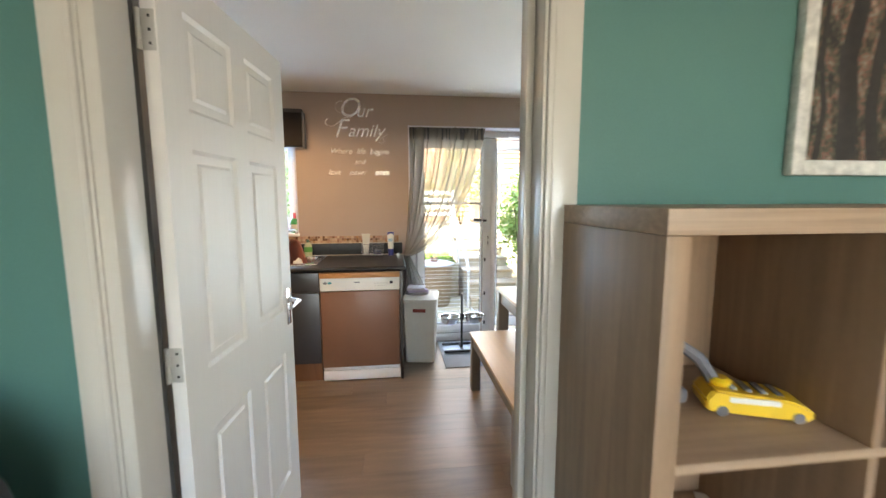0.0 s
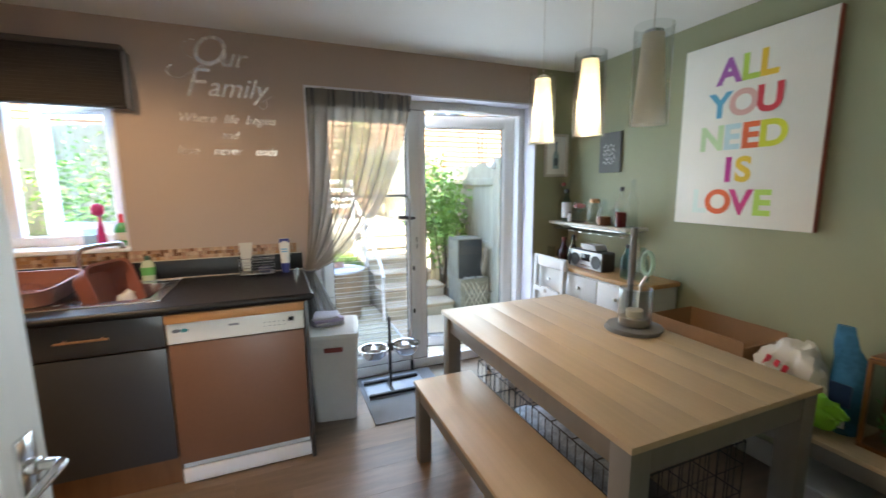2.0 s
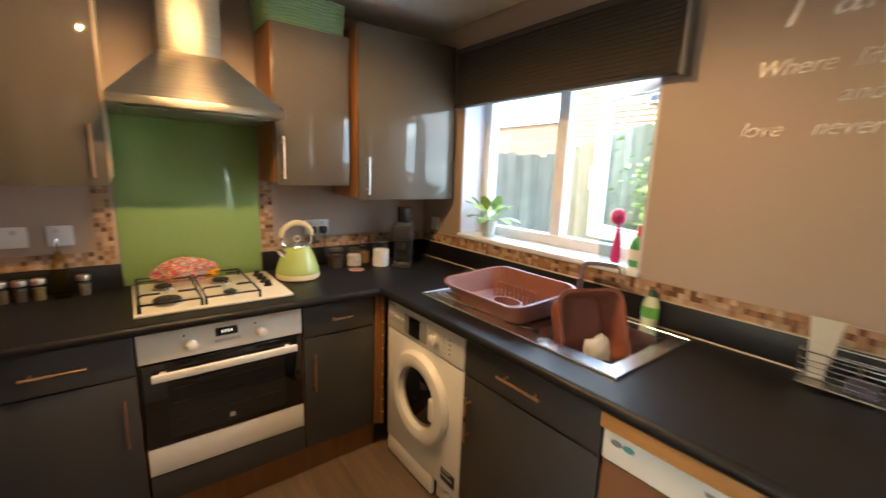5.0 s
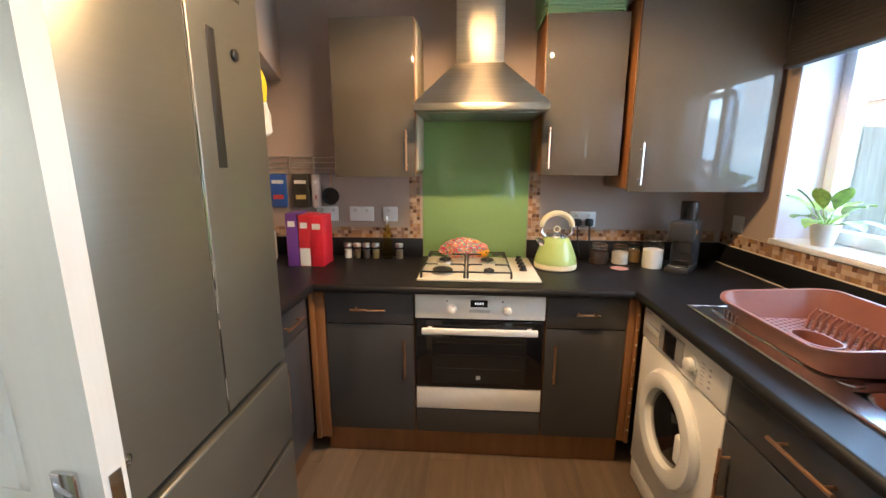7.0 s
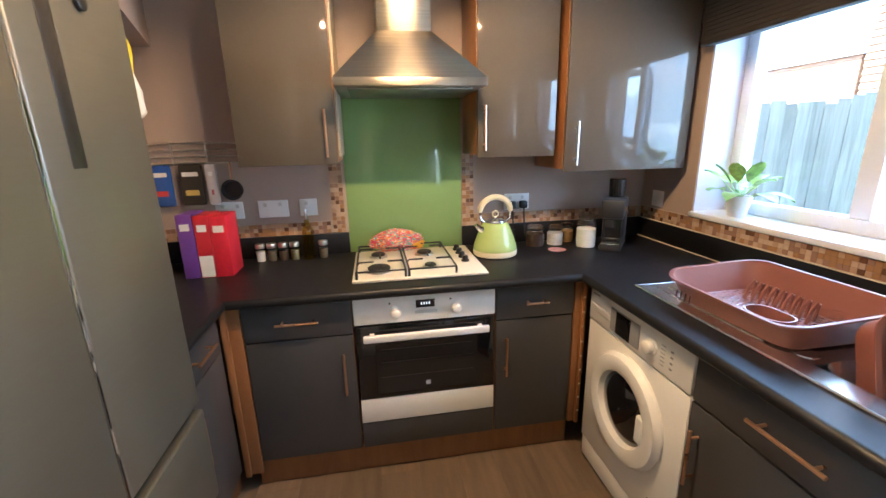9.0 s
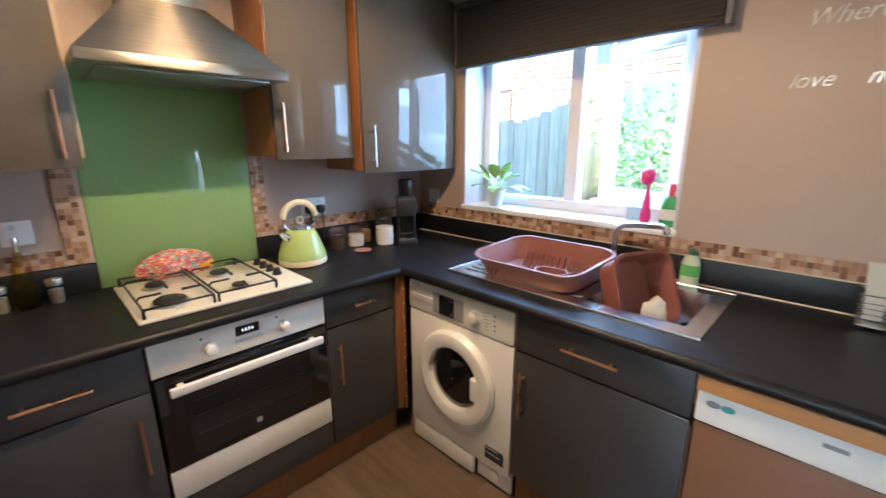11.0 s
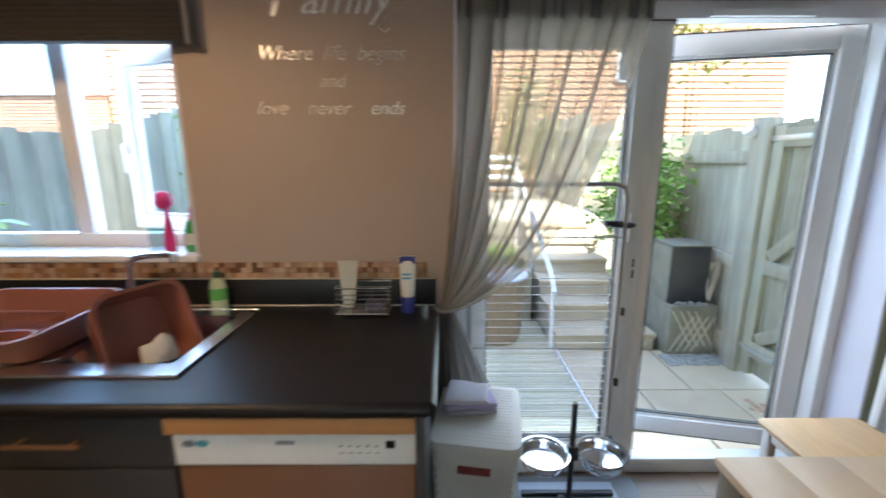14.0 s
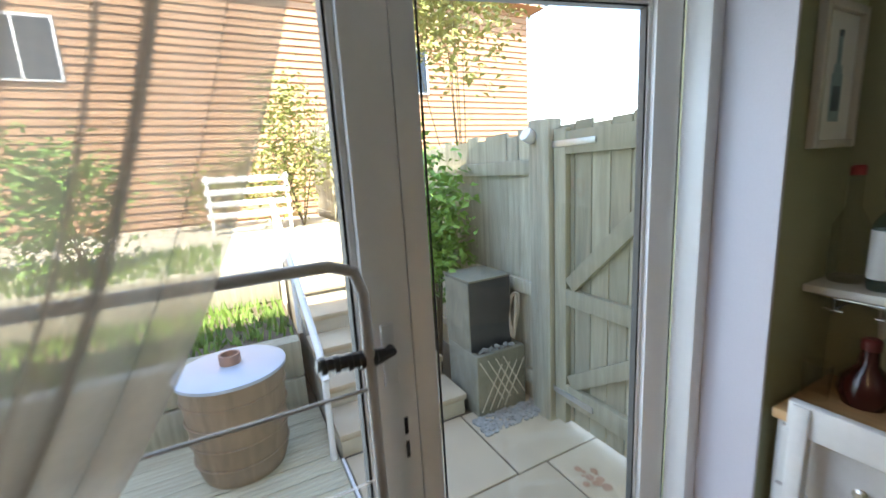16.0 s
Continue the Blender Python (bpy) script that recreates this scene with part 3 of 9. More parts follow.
# ---- garden doors ----
rev2 = thing("garden_door_reveal", (PX1, YN, 0), "white painted reveal round the garden doors", "door reveal")
tagged(rev2, kind="structure")
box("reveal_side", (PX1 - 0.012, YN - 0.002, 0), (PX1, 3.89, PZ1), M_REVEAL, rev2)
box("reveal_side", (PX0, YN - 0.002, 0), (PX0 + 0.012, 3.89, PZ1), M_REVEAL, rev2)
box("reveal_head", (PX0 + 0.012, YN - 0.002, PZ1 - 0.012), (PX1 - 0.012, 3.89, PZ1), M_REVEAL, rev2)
gd = thing("door_2", (PX0, 3.89, 0), "white plastic glazed garden doors, one leaf pushed ajar", "glazed door")
tagged(gd, kind="structure")
gx0, gx1, gz1 = PX0 + 0.002, PX1 - 0.002, PZ1 - 0.002
bm = B()
for lo, hi in (((gx0, 3.89, 0), (gx0 + 0.06, 3.96, gz1)), ((gx1 - 0.06, 3.89, 0), (gx1, 3.96, gz1)), ((gx0 + 0.06, 3.89, gz1 - 0.07), (gx1 - 0.06, 3.96, gz1)), ((gx0 + 0.06, 3.89, 0), (gx1 - 0.06, 3.96, 0.075))):
    add_box(bm, lo, hi, 0.004)
part("door_frame", bm, M_UPVC, gd, smooth=True)
box("trickle_vent", (1.1, 3.868, 2.0), (1.5, 3.889, 2.025), M_UPVC, gd, 0.005, "white slot vent")
MX = 0.935
rect_frame(gx0 + 0.055, MX, 0.07, gz1 - 0.065, 3.9, 3.965, 0.085, "leaf", gd)
pane(gx0 + 0.14, MX - 0.085, 0.155, gz1 - 0.15, 3.932, gd)
box("meeting_stile", (MX + 0.002, 3.905, 0.07), (MX + 0.05, 3.96, gz1 - 0.065), M_UPVC, gd, 0.005)
SW2 = Matrix.Translation((gx1 - 0.055, 3.965, 0)) @ pose(0, 0, 0, 0, 0, -12) @ Matrix.Translation((-(gx1 - 0.055), -3.965, 0))
rect_frame(MX + 0.01, gx1 - 0.055, 0.07, gz1 - 0.065, 3.97, 4.03, 0.085, "leaf", gd, m=SW2)
pane(MX + 0.095, gx1 - 0.14, 0.155, gz1 - 0.15, 4.0, gd, m=SW2)



def gasket(x0, x1, z0, z1, y0, y1, w, parent, m=None):
    """Thin black seal round a pane or a leaf."""
    bm = B()
    for lo, hi in (((x0, y0, z0), (x0 + w, y1, z1)), ((x1 - w, y0, z0), (x1, y1, z1)), ((x0 + w, y0, z0), (x1 - w, y1, z0 + w)), ((x0 + w, y0, z1 - w), (x1 - w, y1, z1))):
        add_box(bm, lo, hi, m=m)
    return part("gasket", bm, M_SEAL, parent, "thin black rubber gasket")


gasket(gx0 + 0.153, MX - 0.098, 0.168, gz1 - 0.163, 3.918, 3.948, 0.0045, gd)
gasket(MX + 0.108, gx1 - 0.153, 0.168, gz1 - 0.163, 3.988, 4.012, 0.0045, gd, SW2)
gasket(MX + 0.004, gx1 - 0.049, 0.064, gz1 - 0.059, 3.972, 3.984, 0.007, gd, SW2)
gasket(gx0 + 0.0575, MX + 0.0515, 0.0765, gz1 - 0.0715, 3.8975, 3.8995, 0.004, gd)

# hardware on the leaf: braided lever, lock body, bolts
hl = tube("handle", [(0.885, 3.9, 1.205), (0.885, 3.875, 1.205), (0.86, 3.868, 1.205), (0.80, 3.868, 1.212), (0.755, 3.868, 1.216)], [0.008, 0.009, 0.013, 0.014, 0.011], M_BLACK, gd, "black braided lever handle")
for k in range(5):
    lathe("braid", (0, 0, 0), [(0.006, -0.009), (0.0155, -0.004), (0.0155, 0.004), (0.006, 0.009)], M_BLACK, hl, m=Matrix.Translation((0.765 + 0.021 * k, 3.868, 1.214 - 0.002 * k)) @ Euler((0, radians(90), 0)).to_matrix().to_4x4(), n=12)
box("handle_plate", (0.872, 3.889, 1.13), (0.898, 3.9, 1.25), M_UPVC, gd, 0.004)
for z in (0.80, 0.46, 0.16):
    box("black_catch", (0.868, 3.882, z), (0.885, 3.9, z + 0.035), M_BLACK, gd, 0.004)
for z in (1.02, 0.97):
    box("lock_mark", (0.905, 3.8985, z), (0.912, 3.8995, z + 0.035), M_BLACK, gd)

# ---- fitted kitchen ----
ZT, ZB, FY, FX, FS = 0.91, 0.872, 3.078, -1.825, 1.56


def bar_handle(parent, a, b, out, material=M_COPPER):
    """Slim bar between a and b on two posts that stand out along `out`."""
    a, b, o = Vector(a), Vector(b), Vector(out)
    bm = B()
    add_tube(bm, [a + o, b + o], 0.0055, 8)
    for k in (0.14, 0.86):
        p = a.lerp(b, k)
        add_tube(bm, [p, p + o], 0.0045, 8)
    return part("handle", bm, material, parent, "slim copper bar handle" if material == M_COPPER else "slim steel bar handle", smooth=True)


def front(name, lo, hi, parent, material=M_GREYB):
    return box(name, lo, hi, material, parent, 0.0025)


def base_unit(base, y0, y1, side, label, hinge=1):
    """Base cabinet with a drawer over a door. side W: faces +x along y; N: faces -y along x; S: faces +y."""
    u = thing("base_cabinet", base, label, "cabinet", "kitchen base units")
    g = 0.003
    if side == "W":
        box("body", (XW + 0.02, y0, 0.15), (FX - 0.02, y1, ZB - 0.002), M_CARC, u)
        d = front("drawer_front", (FX - 0.019, y0 + g, 0.715), (FX, y1 - g, ZB - 0.008), u)
        bar_handle(d, (FX, y0 + 0.13, 0.79), (FX, y1 - 0.13, 0.79), (0.03, 0, 0))
        d = front("door", (FX - 0.019, y0 + g, 0.155), (FX, y1 - g, 0.708), u)
        y = y1 - 0.045 if hinge > 0 else y0 + 0.045
        bar_handle(d, (FX, y, 0.45), (FX, y, 0.64), (0.03, 0, 0))
    elif side == "N":
        box("body", (y0, FY + 0.02, 0.15), (y1, YN - 0.02, ZB - 0.19), M_CARC, u)
        box("rail", (y0, FY + 0.02, ZB - 0.12), (y1, FY + 0.06, ZB - 0.002), M_CARC, u)
        d = front("drawer_front", (y0 + g, FY, 0.715), (y1 - g, FY + 0.019, ZB - 0.008), u)
        bar_handle(d, (y0 + 0.2, FY, 0.795), (y1 - 0.2, FY, 0.795), (0, -0.03, 0))
        d = front("door", (y0 + g, FY, 0.155), (y1 - g, FY + 0.019, 0.708), u)
        x = y0 + 0.045
        bar_handle(d, (x, FY, 0.45), (x, FY, 0.64), (0, -0.03, 0))
    else:
        box("body", (y0, YS + 0.02, 0.15), (y1, FS - 0.02, ZB - 0.002), M_CARC, u)
        d = front("drawer_front", (y0 + g, FS - 0.019, 0.715), (y1 - g, FS, ZB - 0.008), u)
        bar_handle(d, (y0 + 0.1, FS, 0.79), (y1 - 0.1, FS, 0.79), (0, 0.03, 0))
        d = front("door", (y0 + g, FS - 0.019, 0.155), (y1 - g, FS, 0.708), u)
        bar_handle(d, (y1 - 0.06, FS, 0.45), (y1 - 0.06, FS, 0.64), (0, 0.03, 0))
    return u


base_unit((-2.1, 1.63, 0.15), 1.632, 2.058, "W", "dark grey base cabinet beside the oven, copper handles")
base_unit((-2.1, 2.66, 0.15), 2.667, 3.03, "W", "dark grey base cabinet beside the kettle corner, copper handles", -1)
base_unit((-1.15, 3.4, 0.15), -1.172, -0.585, "N", "dark grey sink base cabinet with long copper handles")
base_unit((-1.6, 1.3, 0.15), -1.79, -1.43, "S", "dark grey base cabinet beside the tall fridge")


def single(name, lo, hi, material, label, category, bevel=0.002, group=""):
    return tagged(box(name, lo, hi, material, bevel=bevel), label, category, group)


bm = B()
add_box(bm, (FX - 0.02, 3.032, 0.15), (FX + 0.004, 3.075, ZB - 0.002), 0.002)
add_box(bm, (FX + 0.005, 3.06, 0.15), (FX + 0.02, 3.078, ZB - 0.002), 0.002)
post = part("corner_post", bm, M_CARC, smooth=True)
tagged(post, "scuffed brown wood corner post beside the washing machine", "corner post")
bm = B()
add_box(bm, (FX - 0.02, 1.582, 0.10), (FX + 0.004, 1.630, ZB - 0.002), 0.002)
add_box(bm, (FX + 0.005, 1.562, 0.10), (FX + 0.02, 1.585, ZB - 0.002), 0.002)
tagged(part("corner_post", bm, M_CARC, smooth=True), "scuffed brown wood corner post below the worktop", "corner post")
for k in range(9):
    z = 0.22 + 0.072 * k
    bm = B()
    add_lathe(bm, (0, 0, 0), [(0.005, 0), (0.005, 0.003)], 8, m=Matrix.Translation((FX + 0.0205, 3.07, z)) @ Euler((0, radians(90), 0)).to_matrix().to_4x4())
    part("screw_cap", bm, M_CREAM, None).parent = post
single("plinth", (FX - 0.06, 1.60, 0.0), (FX - 0.045, 3.05, 0.15), M_CARC, "brown wood plinth below the base cabinets", "plinth")
single("plinth", (-1.17, FY + 0.045, 0.0), (-0.588, FY + 0.06, 0.15), M_CARC, "brown wood plinth below the sink cabinet", "plinth")
single("plinth", (-1.87, FS - 0.06, 0.0), (-1.43, FS - 0.045, 0.15), M_CARC, "brown wood plinth beside the fridge", "plinth")
single("end_panel", (0.022, FY - 0.01, 0.0), (0.042, YN - 0.003, ZB - 0.001), M_GREYB, "dark grey end panel beside the dishwasher", "end panel")

# ---- worktop with the hole for the bowl ----
HX0, HX1, HY0, HY1 = -0.985, -0.665, 3.235, 3.60
wt = thing("worktop", (XW, 3.055, ZB), "matt black laminate worktop with a rounded front edge", "worktop")
for lo, hi in (((XW, 3.055, ZB), (HX0, YN, ZT)), ((HX1, 3.055, ZB), (0.052, YN, ZT)), ((HX0, 3.055, ZB), (HX1, HY0, ZT)), ((HX0, HY1, ZB), (HX1, YN, ZT)),
               ((XW, 1.583, ZB), (-1.80, 3.055, ZT)), ((XW, YS, ZB), (-1.415, 1.583, ZT))):
    box("slab", lo, hi, M_WORK, wt)
for a, b in (((-1.80, 3.055), (0.052, 3.055)), ((-1.80, 1.583), (-1.80, 3.055)), ((-1.80, 1.583), (-1.415, 1.583))):
    bm = B()
    add_tube(bm, [(a[0], a[1], (ZB + ZT) / 2), (b[0], b[1], (ZB + ZT) / 2)], 0.019, 16)
    part("rounded_edge", bm, M_WORK, wt, smooth=True, cut=50)
bm = B()
add_tube(bm, [(0.052, 3.055, 0.891), (0.052, YN, 0.891)], 0.019, 16)
part("rounded_edge", bm, M_WORK, wt, smooth=True, cut=50)
for lo, hi in (((XW + 0.004, YN - 0.018, ZT + 0.001), (0.06, YN - 0.001, 1.02)), ((XW + 0.001, 2.645, ZT + 0.001), (XW + 0.018, YN - 0.019, 1.02)), ((XW + 0.001, YS, ZT + 0.001), (XW + 0.018, 2.035, 1.02))):
    single("worktop_upstand", lo, hi, M_WORK, "black laminate upstand along the back of the worktop", "upstand", 0.003)
bm = B()
add_box(bm, (XW + 0.02, YN - 0.0205, ZT + 0.0005), (0.055, YN - 0.0175, ZT + 0.006))
add_box(bm, (XW + 0.02, YN - 0.0205, 1.0195), (0.055, YN - 0.003, 1.0225))
tagged(part("sealant_line", bm, M_LEDGE), "pale sealant bead behind the worktop", "sealant")

# ---- sink ----
sk = thing("sink", (-1.1, 3.4, ZT), "stainless steel sink with ribbed drainer set in the worktop", "sink")
SX0, SX1, SY0, SY1, SZ = -1.60, -0.61, 3.165, 3.665, ZT + 0.006
bm = B()
for lo, hi in (((SX0, SY0, ZT), (HX0, SY1, SZ)), ((HX1, SY0, ZT), (SX1, SY1, SZ)), ((HX0, SY0, ZT), (HX1, HY0, SZ)), ((HX0, HY1, ZT), (HX1, SY1, SZ))):
    add_box(bm, lo, hi)
add_tube(bm, [(SX0, SY0, SZ - 0.002), (SX1, SY0, SZ - 0.002), (SX1, SY1, SZ - 0.002), (SX0, SY1, SZ - 0.002)], 0.005, 8, closed=True)
part("rim", bm, M_SINK, sk, smooth=True)
bm = B()
rings = []
for z, inset in ((SZ, 0.0), (SZ - 0.02, 0.008), (ZT - 0.13, 0.022), (ZT - 0.155, 0.05)):
    pts = []
    r = 0.06
    for cx, cy, a0 in ((HX1 - inset - r, HY1 - inset - r, 0), (HX0 + inset + r, HY1 - inset - r, 90), (HX0 + inset + r, HY0 + inset + r, 180), (HX1 - inset - r, HY0 + inset + r, 270)):
        for k in range(5):
            a = radians(a0 + 90 * k / 4)
            pts.append(bm.verts.new((cx + r * math.cos(a), cy + r * math.sin(a), z)))
    rings.append(pts)
for a, b in zip(rings, rings[1:]):
    for k in range(len(a)):
        bm.faces.new((a[k], b[k], b[(k + 1) % len(a)], a[(k + 1) % len(a)]))
bm.faces.new(rings[-1])
part("bowl", bm, M_SINK, sk, smooth=True)
bm = B()
for k in range(9):
    y = SY0 + 0.06 + 0.045 * k
    add_tube(bm, [(SX0 + 0.05, y, SZ + 0.001), (HX0 - 0.13, y, SZ)], 0.004, 6)
part("drainer_ribs", bm, M_SINK, sk, smooth=True)
lathe("waste_cap", (HX0 - 0.05, 3.27, SZ), [(0.03, 0), (0.028, 0.003), (0.012, 0.004)], M_CHROME, sk, n=20)
tp = thing("mixer_tap", (-1.06, 3.635, SZ), "chrome swan neck mixer tap behind the sink", "tap")
lathe("tap_base", (-1.06, 3.635, SZ), [(0.026, 0), (0.024, 0.02), (0.017, 0.03), (0.015, 0.12)], M_CHROME, tp, n=18)
tube("spout", [(-1.06, 3.635, SZ + 0.1), (-1.06, 3.635, SZ + 0.17), (-1.05, 3.635, SZ + 0.195), (-1.03, 3.63, SZ + 0.21), (-0.98, 3.62, SZ + 0.22), (-0.86, 3.57, SZ + 0.235), (-0.845, 3.565, SZ + 0.232), (-0.84, 3.56, SZ + 0.21)],
     [0.013, 0.012, 0.012, 0.012, 0.0115, 0.011, 0.013, 0.013], M_CHROME, tp, n=12)
tube("lever", [(-1.06, 3.635, SZ + 0.06), (-1.02, 3.60, SZ + 0.075), (-0.99, 3.58, SZ + 0.085)], [0.008, 0.006, 0.005], M_CHROME, tp)

# ---- washing machine ----
wm = thing("washing_machine", (-1.48, 3.4, 0), "white front-loading washing machine below the worktop", "washing machine")
wx0, wx1 = -1.775, -1.178
box("cabinet", (wx0, FY + 0.022, 0.1), (wx1, 3.66, 0.855), M_APPL, wm, 0.008)
box("fascia", (wx0, FY, 0.715), (wx1, FY + 0.021, 0.855), M_APPL, wm, 0.008)
box("front_panel", (wx0, FY + 0.004, 0.115), (wx1, FY + 0.021, 0.711), M_APPL, wm, 0.006)
box("kick_panel", (wx0 + 0.004, FY + 0.008, 0.012), (wx0 + 0.40, FY + 0.03, 0.112), M_APPL, wm, 0.006)
box("filter_recess", (wx0 + 0.41, FY + 0.03, 0.012), (wx1 - 0.005, FY + 0.05, 0.112), M_APPL, wm, 0.004)
lathe("filter_cap", (0, 0, 0), [(0.03, 0), (0.03, 0.012), (0.02, 0.015)], M_APPL, wm, m=Matrix.Translation((wx1 - 0.09, FY + 0.03, 0.06)) @ Euler((radians(90), 0, 0)).to_matrix().to_4x4(), n=18)
box("soap_drawer", (wx0 + 0.02, FY - 0.006, 0.765), (wx0 + 0.165, FY + 0.004, 0.795), plain("appliance_grey_plastic", (0.6, 0.59, 0.57)), wm, 0.004)
box("display", (wx0 + 0.165, FY - 0.005, 0.735), (wx0 + 0.345, FY + 0.002, 0.83), plain("silver_plastic", (0.35, 0.35, 0.35), 0.3), wm, 0.003)
box("screen", (wx0 + 0.205, FY - 0.0065, 0.738), (wx0 + 0.295, FY - 0.004, 0.827), M_BGLASS, wm, 0.001)
RX = Euler((radians(90), 0, 0)).to_matrix().to_4x4()
lathe("dial", (0, 0, 0), [(0.03, 0), (0.029, 0.006), (0.024, 0.008), (0.023, 0.026), (0.019, 0.029)], M_APPL, wm, m=Matrix.Translation((wx0 + 0.41, FY, 0.785)) @ RX, n=24)
PRINT = plain("grey_print", (0.3, 0.3, 0.32))
for k in range(6):
    box("printed_mark", (wx0 + 0.455, FY - 0.001, 0.745 + 0.014 * k), (wx0 + 0.475, FY + 0.001, 0.747 + 0.014 * k), PRINT, wm)
for k in range(4):
    box("printed_mark", (wx0 + 0.5, FY - 0.001, 0.75 + 0.02 * k), (wx0 + 0.512, FY + 0.001, 0.756 + 0.02 * k), PRINT, wm)
box("printed_mark", (wx0 + 0.025, FY - 0.001, 0.835), (wx0 + 0.075, FY + 0.001, 0.842), PRINT, wm)
DC = Matrix.Translation((-1.475, FY + 0.004, 0.465)) @ RX
lathe("door_ring", (0, 0, 0), [(0.215, 0), (0.218, 0.012), (0.205, 0.032), (0.175, 0.04), (0.145, 0.03), (0.138, 0.006)], M_APPL, wm, m=DC, n=48, caps=False)
dg = lathe("door_glass", (0, 0, 0), [(0.142, 0.004), (0.13, 0.012), (0.10, 0.02), (0.05, 0.025), (0.002, 0.026)], M_BGLASS, wm, m=DC, n=40, caps=False, label="dark bulged glass porthole")
box("door_grip", (-1.475 + 0.105, FY - 0.032, 0.41), (-1.475 + 0.15, FY - 0.006, 0.52), M_APPL, wm, 0.018, seg=4)
bm = B()
add_box(bm, (wx1 - 0.125, FY + 0.002, 0.155), (wx1 - 0.03, FY + 0.0035, 0.215))
st = part("rating_sticker", bm, plain("sticker_black", (0.03, 0.035, 0.05)), wm)
bm = B()
add_box(bm, (wx1 - 0.12, FY + 0.0005, 0.182), (wx1 - 0.045, FY + 0.0018, 0.188))
add_box(bm, (wx1 - 0.12, FY + 0.0005, 0.205), (wx1 - 0.06, FY + 0.0018, 0.21))
part("sticker_print", bm, plain("sticker_print_grey", (0.45, 0.5, 0.55)), st)

# ---- dishwasher ----
dw = thing("dishwasher", (-0.28, 3.4, 0), "dishwasher with white control panel and pinkish brown door", "dishwasher")
dx0, dx1 = -0.580, 0.020
box("cabinet", (dx0 + 0.004, FY + 0.03, 0.05), (dx1 - 0.004, 3.66, 0.83), M_APPL, dw, 0.004)
box("door", (dx0 + 0.003, FY + 0.003, 0.115), (dx1 - 0.003, FY + 0.029, 0.718), M_DWDOOR, dw, 0.003, "pinkish brown vinyl-wrapped door")
box("control_panel", (dx0, FY - 0.004, 0.722), (dx1, FY + 0.029, 0.822), M_APPL, dw, 0.006)
box("kick_panel", (dx0 + 0.005, FY + 0.006, 0.008), (dx1 + 0.0, FY + 0.025, 0.085), M_APPL, dw, 0.004)
box("top_strip", (dx0, FY - 0.028, 0.8255), (dx1, FY + 0.05, ZB - 0.003), M_STRIP, dw, 0.003, "orange wood filler strip")
for k in range(5):
    box("printed_mark", (dx1 - 0.19 + 0.022 * k, FY - 0.0055, 0.775), (dx1 - 0.182 + 0.022 * k, FY - 0.0035, 0.779), PRINT, dw)
    box("printed_mark", (dx1 - 0.19 + 0.022 * k, FY - 0.0055, 0.757), (dx1 - 0.178 + 0.022 * k, FY - 0.0035, 0.759), PRINT, dw)
box("printed_mark", (dx0 + 0.255, FY - 0.0055, 0.782), (dx0 + 0.3, FY - 0.0035, 0.792), PRINT, dw)
box("display", (dx1 - 0.075, FY - 0.006, 0.772), (dx1 - 0.052, FY - 0.003, 0.792), M_BGLASS, dw)
for x, c, n in ((dx0 + 0.04, (0.25, 0.25, 0.28), "badge_grey"), (dx0 + 0.073, (0.1, 0.42, 0.45), "badge_teal")):
    lathe("badge", (0, 0, 0), [(0.016, 0), (0.016, 0.002)], plain(n, c), dw, m=Matrix.Translation((x, FY - 0.004, 0.785)) @ RX @ Matrix.Diagonal((1, 0.55, 1, 1)), n=20)

# ---- oven and hob ----
ov = thing("oven", (-2.1, 2.36, 0.28), "white built-under electric oven with black glass door", "oven")
oy0, oy1 = 2.063, 2.662
box("body", (XW + 0.05, oy0 + 0.01, 0.28), (FX - 0.022, oy1 - 0.01, ZB - 0.004), M_BLACK, ov)
box("control_panel", (FX - 0.02, oy0, 0.748), (FX + 0.004, oy1, ZB - 0.005), M_APPL, ov, 0.004)
dr = box("door", (FX - 0.02, oy0 + 0.004, 0.400), (FX + 0.006, oy1 - 0.004, 0.740), M_BGLASS, ov, 0.004, "black glass oven door")
box("inner_window", (FX + 0.0065, oy0 + 0.08, 0.425), (FX + 0.0075, oy1 - 0.08, 0.655), plain("oven_window_glass", (0.018, 0.017, 0.017), 0.05), dr)
bm = B()
for z in (0.5, 0.57, 0.63):
    add_box(bm, (FX + 0.0072, oy0 + 0.1, z), (FX + 0.0082, oy1 - 0.1, z + 0.0025))
part("shelf_rails", bm, plain("dim_rail", (0.04, 0.037, 0.035), 0.3), dr)
box("lower_strip", (FX - 0.02, oy0 + 0.002, 0.283), (FX + 0.004, oy1 - 0.002, 0.398), M_APPL, ov, 0.003, "white enamel lower strip")
bm = B()
add_box(bm, (FX + 0.03, oy0 + 0.035, 0.685), (FX + 0.05, oy1 - 0.035, 0.715), 0.005, 2)
for y in (oy0 + 0.06, oy1 - 0.08):
    add_box(bm, (FX + 0.004, y, 0.69), (FX + 0.034, y + 0.02, 0.71), 0.002)
part("handle", bm, M_APPL, dr, "white bar handle", smooth=True)
bm = B()
add_box(bm, (FX + 0.006, 2.352, 0.445), (FX + 0.0076, 2.372, 0.465))
part("emblem", bm, plain("emblem_silver", (0.5, 0.5, 0.5)), dr)
RXP = Euler((0, radians(90), 0)).to_matrix().to_4x4()
